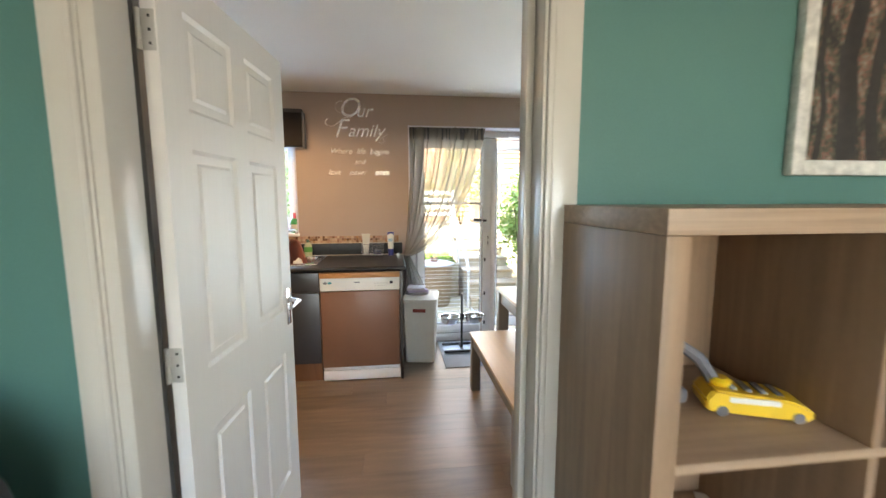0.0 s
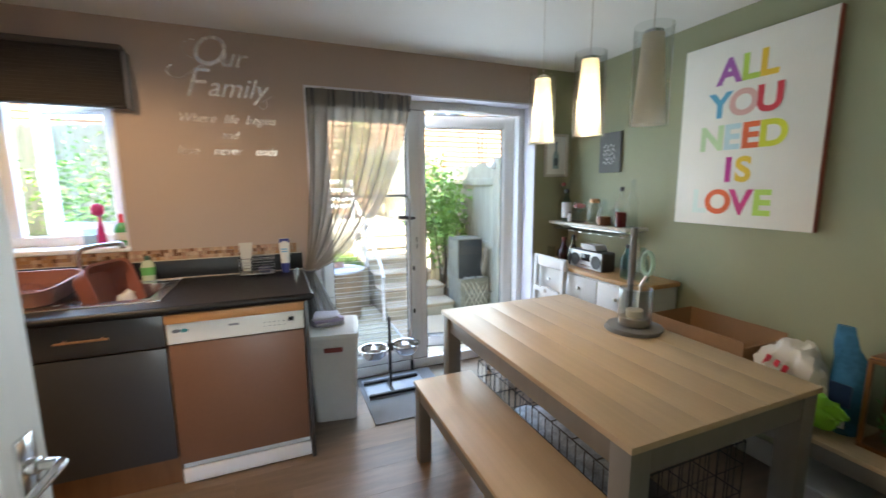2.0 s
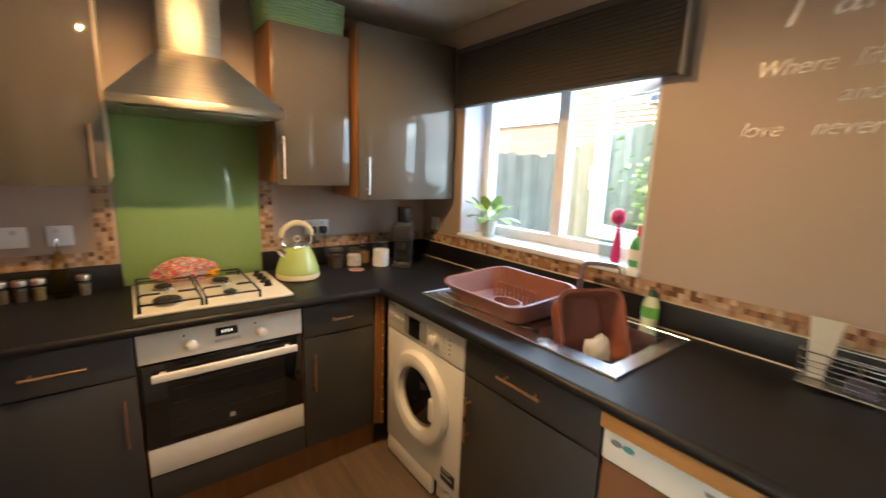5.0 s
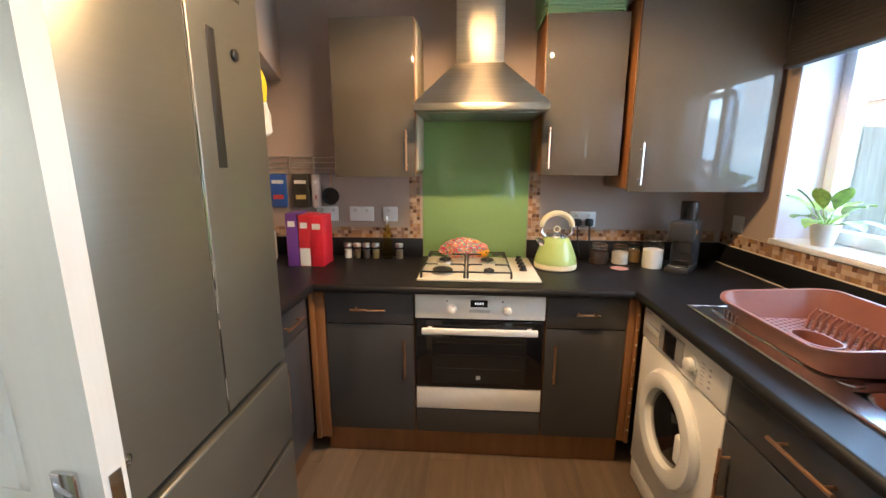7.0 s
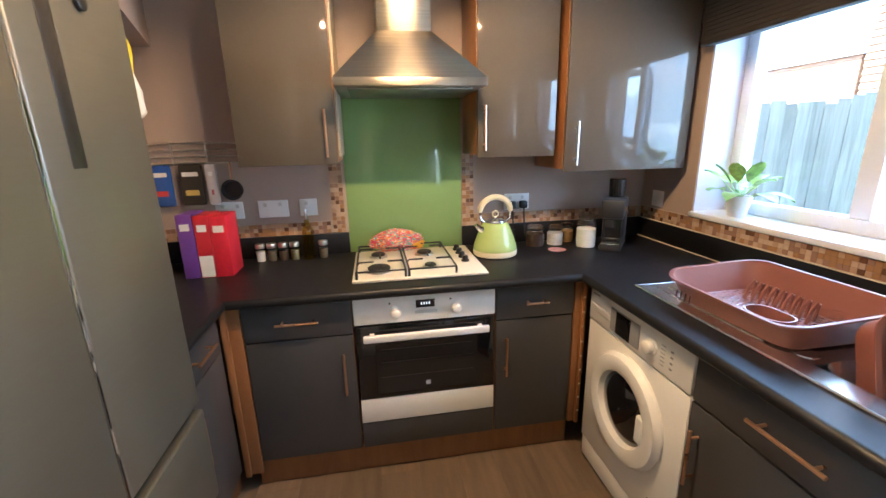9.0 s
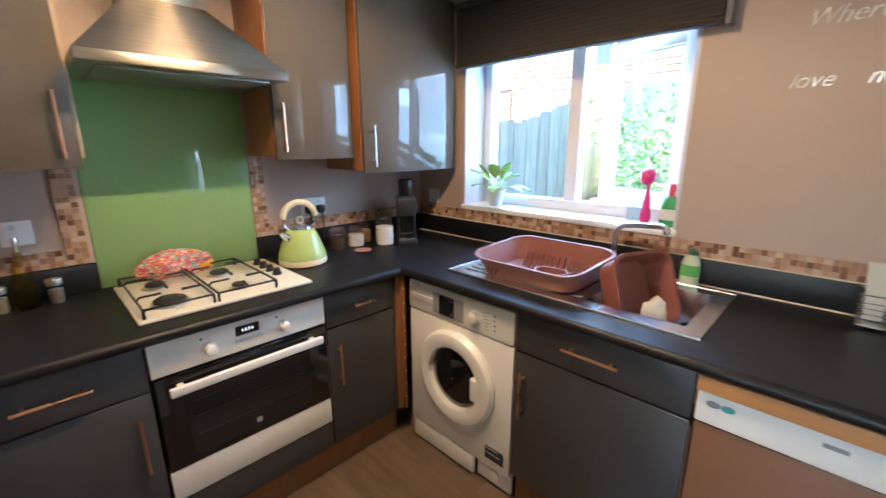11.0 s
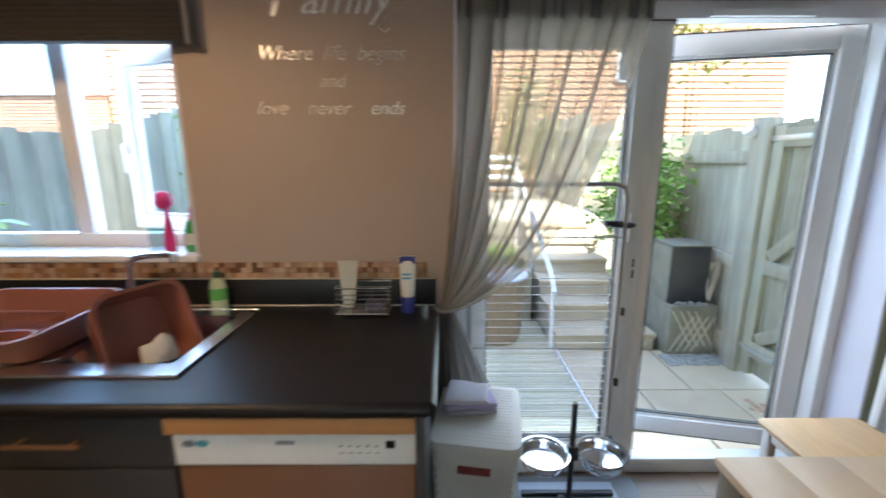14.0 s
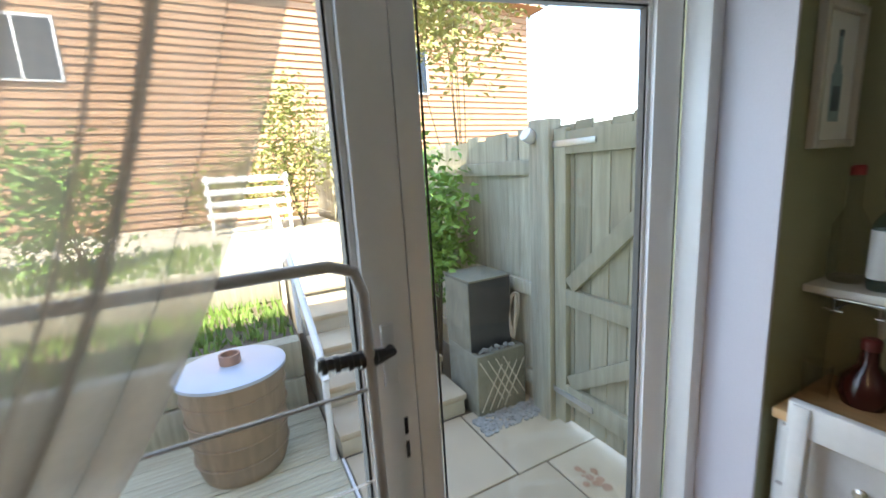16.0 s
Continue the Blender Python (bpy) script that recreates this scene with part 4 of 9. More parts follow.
for y in (2.235, 2.49):
    lathe("knob", (0, 0, 0), [(0.026, 0), (0.026, 0.004), (0.02, 0.006), (0.018, 0.03), (0.014, 0.033)], M_APPL, ov, m=Matrix.Translation((FX + 0.004, y, 0.795)) @ RXP, n=24)
    box("lamp_dot", (FX + 0.004, y - 0.026, 0.832), (FX + 0.0056, y - 0.019, 0.839), M_BLACK, ov)
dp = box("display", (FX + 0.003, 2.32, 0.808), (FX + 0.0056, 2.40, 0.842), M_BGLASS, ov)
bm = B()
for k in range(4):
    add_box(bm, (FX + 0.0056, 2.342 + 0.011 * k, 0.820), (FX + 0.0062, 2.346 + 0.011 * k, 0.831))
part("digits", bm, plain("display_digits", (0.8, 0.85, 0.9), emit=(0.85, 0.92, 1.0), strength=0.09), dp)
box("label_strip", (FX + 0.0035, 2.315, 0.782), (FX + 0.0052, 2.41, 0.795), MATS["appliance_grey_plastic"], ov)
tagged(box("oven_plinth_board", (FX - 0.018, oy0 + 0.002, 0.155), (FX, oy1 - 0.002, 0.279), M_GREYB, bevel=0.002), "dark grey board below the oven", "board")

hb = thing("gas_hob", (-2.12, 2.36, ZT), "cream enamel four-burner gas hob with black grids", "hob")
hx0, hx1, hy0, hy1 = -2.36, -1.875, 2.065, 2.65
box("hob_plate", (hx0, hy0, ZT + 0.0005), (hx1, hy1, ZT + 0.014), plain("cream_enamel", (0.74, 0.69, 0.58), 0.3), hb, 0.006)
HZ = ZT + 0.014
for x, y, r in ((-2.23, 2.18, 0.034), (-2.0, 2.18, 0.05), (-2.23, 2.41, 0.036), (-2.0, 2.41, 0.026)):
    bu = lathe("burner", (x, y, HZ), [(r + 0.012, 0), (r + 0.01, 0.006), (r, 0.010)], M_STEEL, hb, n=24)
    lathe("burner_cap", (x, y, HZ + 0.010), [(r, 0), (r, 0.006), (r - 0.006, 0.010)], M_IRON, bu, n=24)
for y0, y1 in ((2.085, 2.29), (2.305, 2.51)):
    bm = B()
    z = HZ + 0.03
    a, b2 = -2.34, -1.895
    add_tube(bm, [(a, y0, z), (b2, y0, z), (b2, y1, z), (a, y1, z)], 0.0048, 6, closed=True)
    for x in (-2.23, -2.0):
        ym = (y0 + y1) / 2
        for s, ya in ((1, y0), (-1, y1)):
            add_tube(bm, [(x, ya, z), (x, ya + s * 0.01, z + 0.012), (x, ya + s * 0.072, z + 0.012)], 0.0045, 6)
    add_tube(bm, [(a, (y0 + y1) / 2, z), (-2.29, (y0 + y1) / 2, z + 0.01)], 0.0045, 6)
    add_tube(bm, [(-2.17, (y0 + y1) / 2, z + 0.01), (-2.06, (y0 + y1) / 2, z + 0.01)], 0.0045, 6)
    add_tube(bm, [(b2, (y0 + y1) / 2, z), (-1.94, (y0 + y1) / 2, z + 0.01)], 0.0045, 6)
    for x in (a, b2):
        for y in (y0, y1):
            add_tube(bm, [(x, y, HZ), (x, y, z)], 0.0055, 6)
    part("pan_grid", bm, M_IRON, hb, "black iron pan support", smooth=True)
for x in (-2.27, -2.2, -2.13, -2.06):
    lathe("knob", (x, 2.585, HZ), [(0.019, 0), (0.019, 0.008), (0.015, 0.01), (0.013, 0.026), (0.011, 0.028)], M_BLACK, hb, n=18)

# ---- extractor hood ----
hd = thing("extractor_hood", (-2.2, 2.355, 1.68), "brushed steel chimney extractor hood", "extractor hood")
cy0, cy1 = 2.05, 2.66
box("rim", (XW + 0.002, cy0, 1.69), (-1.95, cy1, 1.722), M_HOOD, hd, 0.002)
bm = B()
lo = [bm.verts.new(p) for p in ((XW + 0.002, cy0, 1.722), (-1.95, cy0, 1.722), (-1.95, cy1, 1.722), (XW + 0.002, cy1, 1.722))]
up = [bm.verts.new(p) for p in ((XW + 0.002, 2.232, 1.935), (-2.16, 2.232, 1.935), (-2.16, 2.468, 1.935), (XW + 0.002, 2.468, 1.935))]
for k in range(4):
    bm.faces.new((lo[k], lo[(k + 1) % 4], up[(k + 1) % 4], up[k]))
bm.faces.new(up)
bm.faces.new(lo[::-1])
part("canopy", bm, M_HOOD, hd)
box("chimney", (XW + 0.002, 2.235, 1.935), (-2.163, 2.465, ZC - 0.002), M_HOOD, hd, 0.003)
box("filter", (XW + 0.05, cy0 + 0.05, 1.682), (-2.0, cy1 - 0.05, 1.689), plain("grease_filter", (0.3, 0.32, 0.28), 0.4, 0.8), hd, 0.002)
# splashback
tagged(box("splashback", (XW + 0.001, 2.037, ZT + 0.002), (XW + 0.008, 2.643, 1.688), M_SPLASH, bevel=0.001), "glossy green glass splashback behind the hob", "splashback")


# ---- wall cabinets ----
def wall_unit(y0, y1, z0, z1, x1, hy, label, handle=M_COPPER):
    u = thing("wall_cabinet", (-2.25, (y0 + y1) / 2, z0), label, "cabinet", "kitchen wall units")
    box("body", (XW + 0.001, y0, z0), (x1 - 0.021, y1, z1), M_CARC, u, 0.002)
    d = box("door", (x1 - 0.019, y0 + 0.002, z0 - 0.012), (x1, y1 - 0.002, z1 - 0.002), M_GREY, u, 0.003, "gloss grey door")
    bar_handle(d, (x1, hy, z0 + 0.02), (x1, hy, z0 + 0.215), (0.03, 0, 0), handle)
    return u


wall_unit(1.625, 2.036, 1.40, 2.13, -2.1, 1.995, "gloss grey wall cabinet beside the hood")
wall_unit(2.655, 3.03, 1.41, 2.13, -2.1, 2.685, "gloss grey wall cabinet with a basket on top")
wall_unit(3.062, 3.695, 1.335, 2.205, -2.064, 3.11, "taller gloss grey wall cabinet in the window corner", M_STEEL)
# light filler that shows beside the hood
single("filler_strip", (-2.40, 2.037, 1.42), (-2.13, 2.047, 2.12), plain("cream_filler", (0.42, 0.36, 0.27), 0.5), "cream cabinet side strip beside the hood", "filler strip", 0.001)

# ---- fridge ----
fr = thing("fridge_freezer", (-1.05, 1.3, 0), "tall silver steel fridge freezer with two upper doors", "fridge")
rx0, rx1, ry = -1.405, -0.69, 1.63
box("body", (rx0 + 0.004, YS + 0.03, 0.03), (rx1 - 0.004, ry - 0.065, 1.985), plain("fridge_grey_side", (0.25, 0.25, 0.245), 0.4, 0.5), fr, 0.004)
xm = -1.045
for a, b in ((rx0, xm - 0.003), (xm + 0.003, rx1)):
    d = box("door", (a, ry - 0.062, 0.745), (b, ry, 1.99), M_FRIDGE, fr, 0.008, "brushed silver door", seg=3)
box("handle_recess", (xm - 0.115, ry - 0.004, 1.44), (xm - 0.075, ry + 0.0012, 1.80), plain("dark_steel_recess", (0.09, 0.085, 0.08), 0.3, 0.8), fr, 0.001)
for z0, z1 in ((0.415, 0.722), (0.06, 0.392)):
    box("freezer_drawer", (rx0 - 0.002, ry - 0.062, z0), (rx1 + 0.002, ry + 0.006, z1), M_FRIDGE, fr, 0.008, "brushed silver drawer front", seg=3)
box("drawer_gap", (rx0 + 0.01, ry - 0.07, 0.722), (rx1 - 0.01, ry - 0.03, 0.745), M_BLACK, fr)
lathe("magnet", (0, 0, 0), [(0.016, 0), (0.016, 0.008), (0.013, 0.010)], M_BLACK, fr, m=Matrix.Translation((-1.245, ry, 1.755)) @ Euler((radians(-90), 0, 0)).to_matrix().to_4x4(), n=20, label="round black magnet")
bm = B()
for k in range(6):
    add_box(bm, (-1.30 + 0.012 * k, ry - 0.001, 1.905), (-1.293 + 0.012 * k, ry + 0.001, 1.915))
part("badge_print", bm, MATS["dark_steel_recess"], fr)
box("seam_highlight", (xm - 0.0028, ry - 0.05, 0.75), (xm + 0.0028, ry - 0.0005, 1.985), M_CHROME, fr)
bm = B()
plan = [(XW + 0.001, YS + 0.001), (-1.42, YS + 0.001), (-1.42, 1.55), (XW + 0.001, 1.24)]
low, high = [[bm.verts.new((x, y, z)) for x, y in plan] for z in (1.91, ZC - 0.001)]
for k in range(4):
    bm.faces.new((low[k], low[(k + 1) % 4], high[(k + 1) % 4], high[k]))
bm.faces.new(low[::-1])
bm.faces.new(high)
tagged(part("boxed_bulkhead", bm, M_TAUPE), "taupe painted boxed-in section above the counter", "bulkhead")

# ---- recessed downlights that light the kitchen ----
M_BULB = mat("warm_bulb", (0.9, 0.8, 0.6), 0.4, vary=0.02, bump=0.0, emit=(1.0, 0.72, 0.38), strength=0.15)
for y in (2.24, 2.40, 2.565):
    dl = thing("ceiling_downlight", (-1.27, y, ZC), "small round steel downlight in the kitchen ceiling", "ceiling light", "kitchen downlights")
    lathe("ring", (-1.27, y, ZC - 0.006), [(0.028, 0.004), (0.03, 0), (0.042, 0.001), (0.044, 0.0055)], M_STEEL, dl, n=24, caps=False)
    lathe("bulb", (-1.27, y, ZC - 0.004), [(0.027, 0), (0.027, 0.0035)], M_BULB, dl, n=20)
    lamp("downlight_bulb", "SPOT", look((-1.27, y, ZC - 0.012), (-1.27, y + 0.001, 0)), 2.3, (1.0, 0.66, 0.36), radius=0.02, cone=(radians(166), 0.35))

# ---- blind over the window ----
bl = thing("window_blind", (-1.38, 3.69, 1.86), "dark grey pleated blind half raised over the window", "blind")
bm = B()
n = 30
for k in range(n):
    z0, z1 = 1.885 + 0.265 * k / n, 1.885 + 0.265 * (k + 1) / n
    add_box(bm, (-2.03, 3.672 + (0.002 if k % 2 else 0), z0), (-0.785, 3.712, z1 - 0.001))
part("pleats", bm, M_BLIND, bl)
box("bottom_rail", (-2.035, 3.668, 1.862), (-0.782, 3.716, 1.884), M_BLIND, bl, 0.004)
box("head_rail", (-2.04, 3.66, 2.15), (-0.778, YN - 0.001, 2.178), plain("blind_rail_brown", (0.06, 0.05, 0.045), 0.5), bl, 0.003)
box("side_channel", (-0.782, 3.675, 1.855), (-0.762, YN - 0.001, 2.15), plain("blind_rail_grey", (0.14, 0.14, 0.15), 0.5), bl, 0.002)

# ---- dining end ----
tb = thing("dining_table", (1.24, 2.4, 0), "long dining table, pale oak top on grey painted legs", "dining table")
tx0, tx1, ty0, ty1, tz = 0.79, 1.70, 1.70, 3.11, 0.715
for k in range(6):
    w = (tx1 - tx0) / 6
    box("top_board", (tx0 + w * k, ty0, tz - 0.022), (tx0 + w * (k + 1), ty1, tz), M_TABLE, tb, 0.0003)
for lo, hi in (((tx0 + 0.02, ty0 + 0.03, 0.60), (tx0 + 0.042, ty1 - 0.03, tz - 0.024)), ((tx1 - 0.042, ty0 + 0.03, 0.60), (tx1 - 0.02, ty1 - 0.03, tz - 0.024)),
               ((tx0 + 0.042, ty0 + 0.015, 0.60), (tx1 - 0.042, ty0 + 0.037, tz - 0.024)), ((tx0 + 0.042, ty1 - 0.037, 0.60), (tx1 - 0.042, ty1 - 0.015, tz - 0.024))):
    box("apron", lo, hi, M_LEG, tb, 0.003, "grey painted apron")
for x in (tx0 + 0.008, tx1 - 0.088):
    for y in (ty0 + 0.008, ty1 - 0.088):
        box("leg", (x, y, 0), (x + 0.08, y + 0.08, tz - 0.023), M_LEG, tb, 0.004, "grey painted square leg")


def bench(base, x0, x1, y0, y1, z, label):
    b = thing("bench", base, label, "bench", "dining benches")
    box("seat", (x0, y0, z - 0.02), (x1, y1, z), M_TABLE, b, 0.003)
    for lo, hi in (((x0 + 0.012, y0 + 0.07, z - 0.09), (x0 + 0.03, y1 - 0.07, z - 0.021)), ((x1 - 0.03, y0 + 0.07, z - 0.09), (x1 - 0.012, y1 - 0.07, z - 0.021)),
                   ((x0 + 0.07, y0 + 0.012, z - 0.09), (x1 - 0.07, y0 + 0.03, z - 0.021)), ((x0 + 0.07, y1 - 0.03, z - 0.09), (x1 - 0.07, y1 - 0.012, z - 0.021))):
        box("apron", lo, hi, M_LEG, b, 0.003, "grey painted apron")
    for x in (x0 + 0.006, x1 - 0.071):
        for y in (y0 + 0.006, y1 - 0.071):
            box("leg", (x, y, 0), (x + 0.065, y + 0.065, z - 0.021), M_LEG, b, 0.004, "grey painted square leg")
    return b


bench((0.68, 2.3, 0), 0.53, 0.86, 1.72, 2.86, 0.435, "pale oak bench with grey legs pushed under the table")
bench((2.02, 1.75, 0), 1.84, 2.17, 1.46, 2.58, 0.435, "pale oak bench with grey legs against the green wall")

# ---- pendant lamps ----
pd = thing("pendant_light", (1.14, 2.36, ZC), "steel ceiling bar with three glass and fabric pendants", "pendant light")
box("ceiling_bar", (1.125, 1.95, ZC - 0.022), (1.15, 2.72, ZC - 0.002), M_STEEL, pd, 0.003)
lathe("canopy", (1.137, 2.33, ZC - 0.034), [(0.05, 0), (0.055, 0.006), (0.055, 0.032)], M_CHROME, pd, n=28)
M_SHADE = sheer("white_fabric_shade", (0.82, 0.76, 0.65), 0.06)
for y, on in ((2.65, 1), (2.33, 1), (2.03, 0)):
    c = (1.137, y)
    tube("cord", [(c[0], y, ZC - 0.02), (c[0], y, 1.955)], 0.0022, M_STEEL, pd, n=6)
    lathe("cap", (c[0], y, 1.935), [(0.03, 0), (0.03, 0.012), (0.006, 0.022)], M_CHROME, pd, n=18)
    g = lathe("glass_sleeve", (c[0], y, 1.635), [(0.062, 0), (0.062, 0.33)], M_JAR, pd, n=32, caps=False, label="clear glass cylinder")
    g.visible_shadow = False
    sh = lathe("shade", (c[0], y, 1.642), [(0.054, 0), (0.034, 0.295)], M_SHADE, pd, n=32, caps=False, label="tapered white fabric shade, lit" if on else "tapered white fabric shade, unlit")
    if on:
        lathe("bulb", (c[0], y, 1.70), [(0.004, 0), (0.018, 0.012), (0.02, 0.03), (0.01, 0.06)], M_BULB, pd, n=16)
        lamp("pendant_bulb", "POINT", Matrix.Translation((c[0], y, 1.735)), 2.3, (1.0, 0.80, 0.52), radius=0.022)

# ---- canvas with coloured letters on the green wall ----
cv = thing("canvas_print", (XE, 2.365, 1.21), "white canvas print with bright coloured capital letters", "canvas print")
box("canvas", (XE - 0.037, 2.015, 1.215), (XE - 0.001, 2.715, 2.185), M_CANVAS, cv, 0.003)
box("canvas_edge", (XE - 0.036, 2.0135, 1.216), (XE - 0.002, 2.0148, 2.184), plain("red_canvas_edge", (0.35, 0.08, 0.05), 0.7), cv)
COL = dict(p=(0.36, 0.1, 0.4), l=(0.45, 0.62, 0.08), y=(0.8, 0.55, 0.04), b=(0.12, 0.42, 0.62), k=(0.72, 0.42, 0.38), r=(0.65, 0.04, 0.06), g=(0.55, 0.72, 0.42), c=(0.55, 0.72, 0.76),
           o=(0.78, 0.13, 0.03), d=(0.72, 0.72, 0.04), m=(0.6, 0.03, 0.3), s=(0.74, 0.84, 0.78), v=(0.62, 0.03, 0.2), e=(0.5, 0.72, 0.12))
lines = (("ALL", "ply", 1.965, 0.09), ("YOU", "bkr", 1.795, 0.125), ("NEED", "gcod", 1.625, 0.115), ("IS", "my", 1.455, 0.06), ("LOVE", "sove", 1.285, 0.115))
for text, cols, z, step in lines:
    widths = {"I": 0.055, "L": 0.085, "A": 0.118, "Y": 0.115, "O": 0.125, "U": 0.118, "N": 0.118, "E": 0.092, "D": 0.118, "S": 0.095, "V": 0.112}
    total = sum(widths[ch] for ch in text)
    y = 2.372 + total / 2 + (0.0 if text != "LOVE" else 0.03)
    for ch, cc in zip(text, cols):
        m = Matrix.Translation((XE - 0.0375, y - widths[ch] / 2, z)) @ Matrix(((0, 0, -1, 0), (-1, 0, 0, 0), (0, 1, 0, 0), (0, 0, 0, 1)))
        words("letter", ch, 0.175, m, plain("letter_paint_" + cc, COL[cc], 0.6), cv, depth=0.0006, bold=0.006)
        y -= widths[ch]

# ---- lettering on the taupe wall ----
MW = Matrix(((1, 0, 0, 0), (0, 0, -1, 0), (0, 1, 0, 0), (0, 0, 0, 1)))


def text_mesh(text, size, bold):
    cu = bpy.data.curves.new("outline", "FONT")
    cu.body, cu.size, cu.extrude, cu.offset = text, size, 0.001, bold
    tmp = new("outline", cu)
    bpy.context.view_layer.update()
    me = bpy.data.meshes.new_from_object(tmp.evaluated_get(bpy.context.evaluated_depsgraph_get()))
    bpy.data.objects.remove(tmp)
    return me


def wall_words(text, x, z, size, shear=0.35, bold=0.0, narrow=0.94):
    """A line of slanted lettering centred on x, each letter a piece of its own."""
    w = thing("wall_lettering", (x, YN, z), "silver stick-on script lettering on the taupe wall", "wall lettering", "wall lettering")
    far = lambda me: max(v.co.x for v in me.vertices)
    half = far(text_mesh(text, size, bold)) / 2
    slant = Matrix(((narrow, shear * narrow, 0, 0), (0, 1, 0, 0), (0, 0, 1, 0), (0, 0, 0, 1)))
    for k, ch in enumerate(text):
        if ch == " ":
            continue
        me = text_mesh(ch, size, bold)
        me.transform(MW @ slant @ Matrix.Translation((far(text_mesh(text[:k + 1], size, bold)) - far(me) - half, 0, 0.002)))
        me.materials.clear()
        me.materials.append(M_SILVER)
        new("letter", me).parent = w
    return w


wall_words("O", -0.40, 2.135, 0.235, 0.3, -0.001)
wall_words("ur", -0.265, 2.135, 0.16, 0.35, 0.0)
wall_words("F", -0.48, 1.955, 0.235, 0.35, -0.002)
wall_words("amily", -0.25, 1.965, 0.16, 0.35, 0.0)
wall_words("Where  life  begins", -0.31, 1.815, 0.072, 0.35, -0.0008)
wall_words("and", -0.31, 1.725, 0.068, 0.35, -0.0008)
wall_words("love    never    ends", -0.32, 1.632, 0.07, 0.35, -0.0008)

# ---- sheer curtain, tied back beside the garden doors ----
ct = thing("curtain", (0.1, 3.70, 0.32), "grey sheer voile curtain tied back beside the garden doors", "curtain")
NU, NV = 150, 44
TX, TZ = 0.075, 0.89


def strand(u, s):
    x0 = 0.125 + 0.695 * u
    top, ctl, end = Vector((x0, 2.065)), Vector((x0 - 0.17 * u, 1.20 - 0.15 * u)), Vector((TX + 0.035 * u, TZ + 0.02 * (1 - u)))
    p = (1 - s) ** 2 * top + 2 * s * (1 - s) * ctl + s * s * end
    fold = math.sin(u * 2 * math.pi * 11 + 0.7 * math.sin(3 * s)) + 0.45 * math.sin(u * 2 * math.pi * 4.3 + 1.0 + 2 * s)
    amp = 0.014 + 0.012 * s * (1 - s) * 4
    return Vector((p.x + (0.017 * math.cos(u * 2 * math.pi * 11 + 0.7 * math.sin(3 * s)) + 0.01 * math.cos(u * 2 * math.pi * 5.2)) * (1 - 0.5 * s), 3.752 - 0.06 * s * s + amp * fold * (1 - 0.6 * s), p.y))


bm = B()
grid = [[bm.verts.new(strand(i / NU, j / NV)) for i in range(NU + 1)] for j in range(NV + 1)]
for j in range(NV):
    for i in range(NU):
        bm.faces.new((grid[j][i], grid[j][i + 1], grid[j + 1][i + 1], grid[j + 1][i]))
part("drape", bm, M_VOILE, ct, smooth=True, cut=180)
bm = B()
grid = []
for j in range(21):
    s = j / 20
    w = 0.03 + 0.10 * min(1, 1.6 * s)
    grid.append([bm.verts.new((TX + 0.02 + 0.06 * min(1, 1.6 * s) + w * (2 * i / 40 - 1), 3.705 + 0.012 * s + 0.016 * math.sin(i * 0.9 + s), TZ + 0.02 - 0.56 * s)) for i in range(41)])
for a, b in zip(grid, grid[1:]):
    for i in range(40):
        bm.faces.new((a[i], a[i + 1], b[i + 1], b[i]))
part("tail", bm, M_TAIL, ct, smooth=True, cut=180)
# header band, coloured dark for the shade where the voile doubles
bm = B()
grid = []
for j in range(4):
    grid.append([bm.verts.new((0.12 + 0.705 * i / NU, 3.748 + 0.010 * math.sin(i / NU * 2 * math.pi * 11) + 0.008 * math.sin(i * 0.9), 2.072 - 0.04 * j)) for i in range(NU + 1)])
for a, b in zip(grid, grid[1:]):
    for i in range(NU):
        bm.faces.new((a[i], a[i + 1], b[i + 1], b[i]))
part("header_shade_band", bm, M_HEADER, ct, smooth=True, cut=180)
tube("tie_band", arc((TX + 0.02, 3.70, TZ + 0.015), 0.04, 0, 360, "z", 20), 0.008, MATS.get("tie") or plain("tie", (0.2, 0.19, 0.19), 0.8), ct)
lathe("hook", (0, 0, 0), [(0.012, 0), (0.005, 0.004), (0.005, 0.05), (0.011, 0.054)], M_CHROME, ct, m=Matrix.Translation((0.02, YN, TZ + 0.03)) @ RX, n=12)
tube("rail", [(0.115, 3.765, 2.066), (0.84, 3.765, 2.066)], 0.005, M_UPVC, ct)

fl = thing("wall_lettering", (-0.4, YN, 2.1), "silver script flourishes round the wall lettering", "wall lettering", "wall lettering")
bm = B()
add_tube(bm, [(-0.545 + 0.05 * math.cos(a), YN - 0.003, 2.085 + 0.035 * math.sin(a)) for a in [2.0 + 0.3 * k for k in range(14)]] + [(-0.43, YN - 0.003, 2.125), (-0.36, YN - 0.003, 2.135)], [0.0012 + 0.002 * abs(math.sin(k * 0.35)) for k in range(16)], 5)
part("flourish", bm, M_SILVER, fl, smooth=True)
bm = B()
add_tube(bm, [(-0.10, YN - 0.003, 1.965), (-0.085, YN - 0.003, 1.93), (-0.11, YN - 0.003, 1.905), (-0.135, YN - 0.003, 1.92), (-0.125, YN - 0.003, 1.945), (-0.06, YN - 0.003, 1.985)], 0.0022, 5)
part("flourish", bm, M_SILVER, fl, smooth=True)
bm = B()
add_tube(bm, [(-0.455 + 0.055 * math.cos(a), YN - 0.003, 2.215 + 0.05 * math.sin(a)) for a in [1.0 + 0.32 * k for k in range(12)]], 0.0018, 5)
part("flourish", bm, M_SILVER, fl, smooth=True)

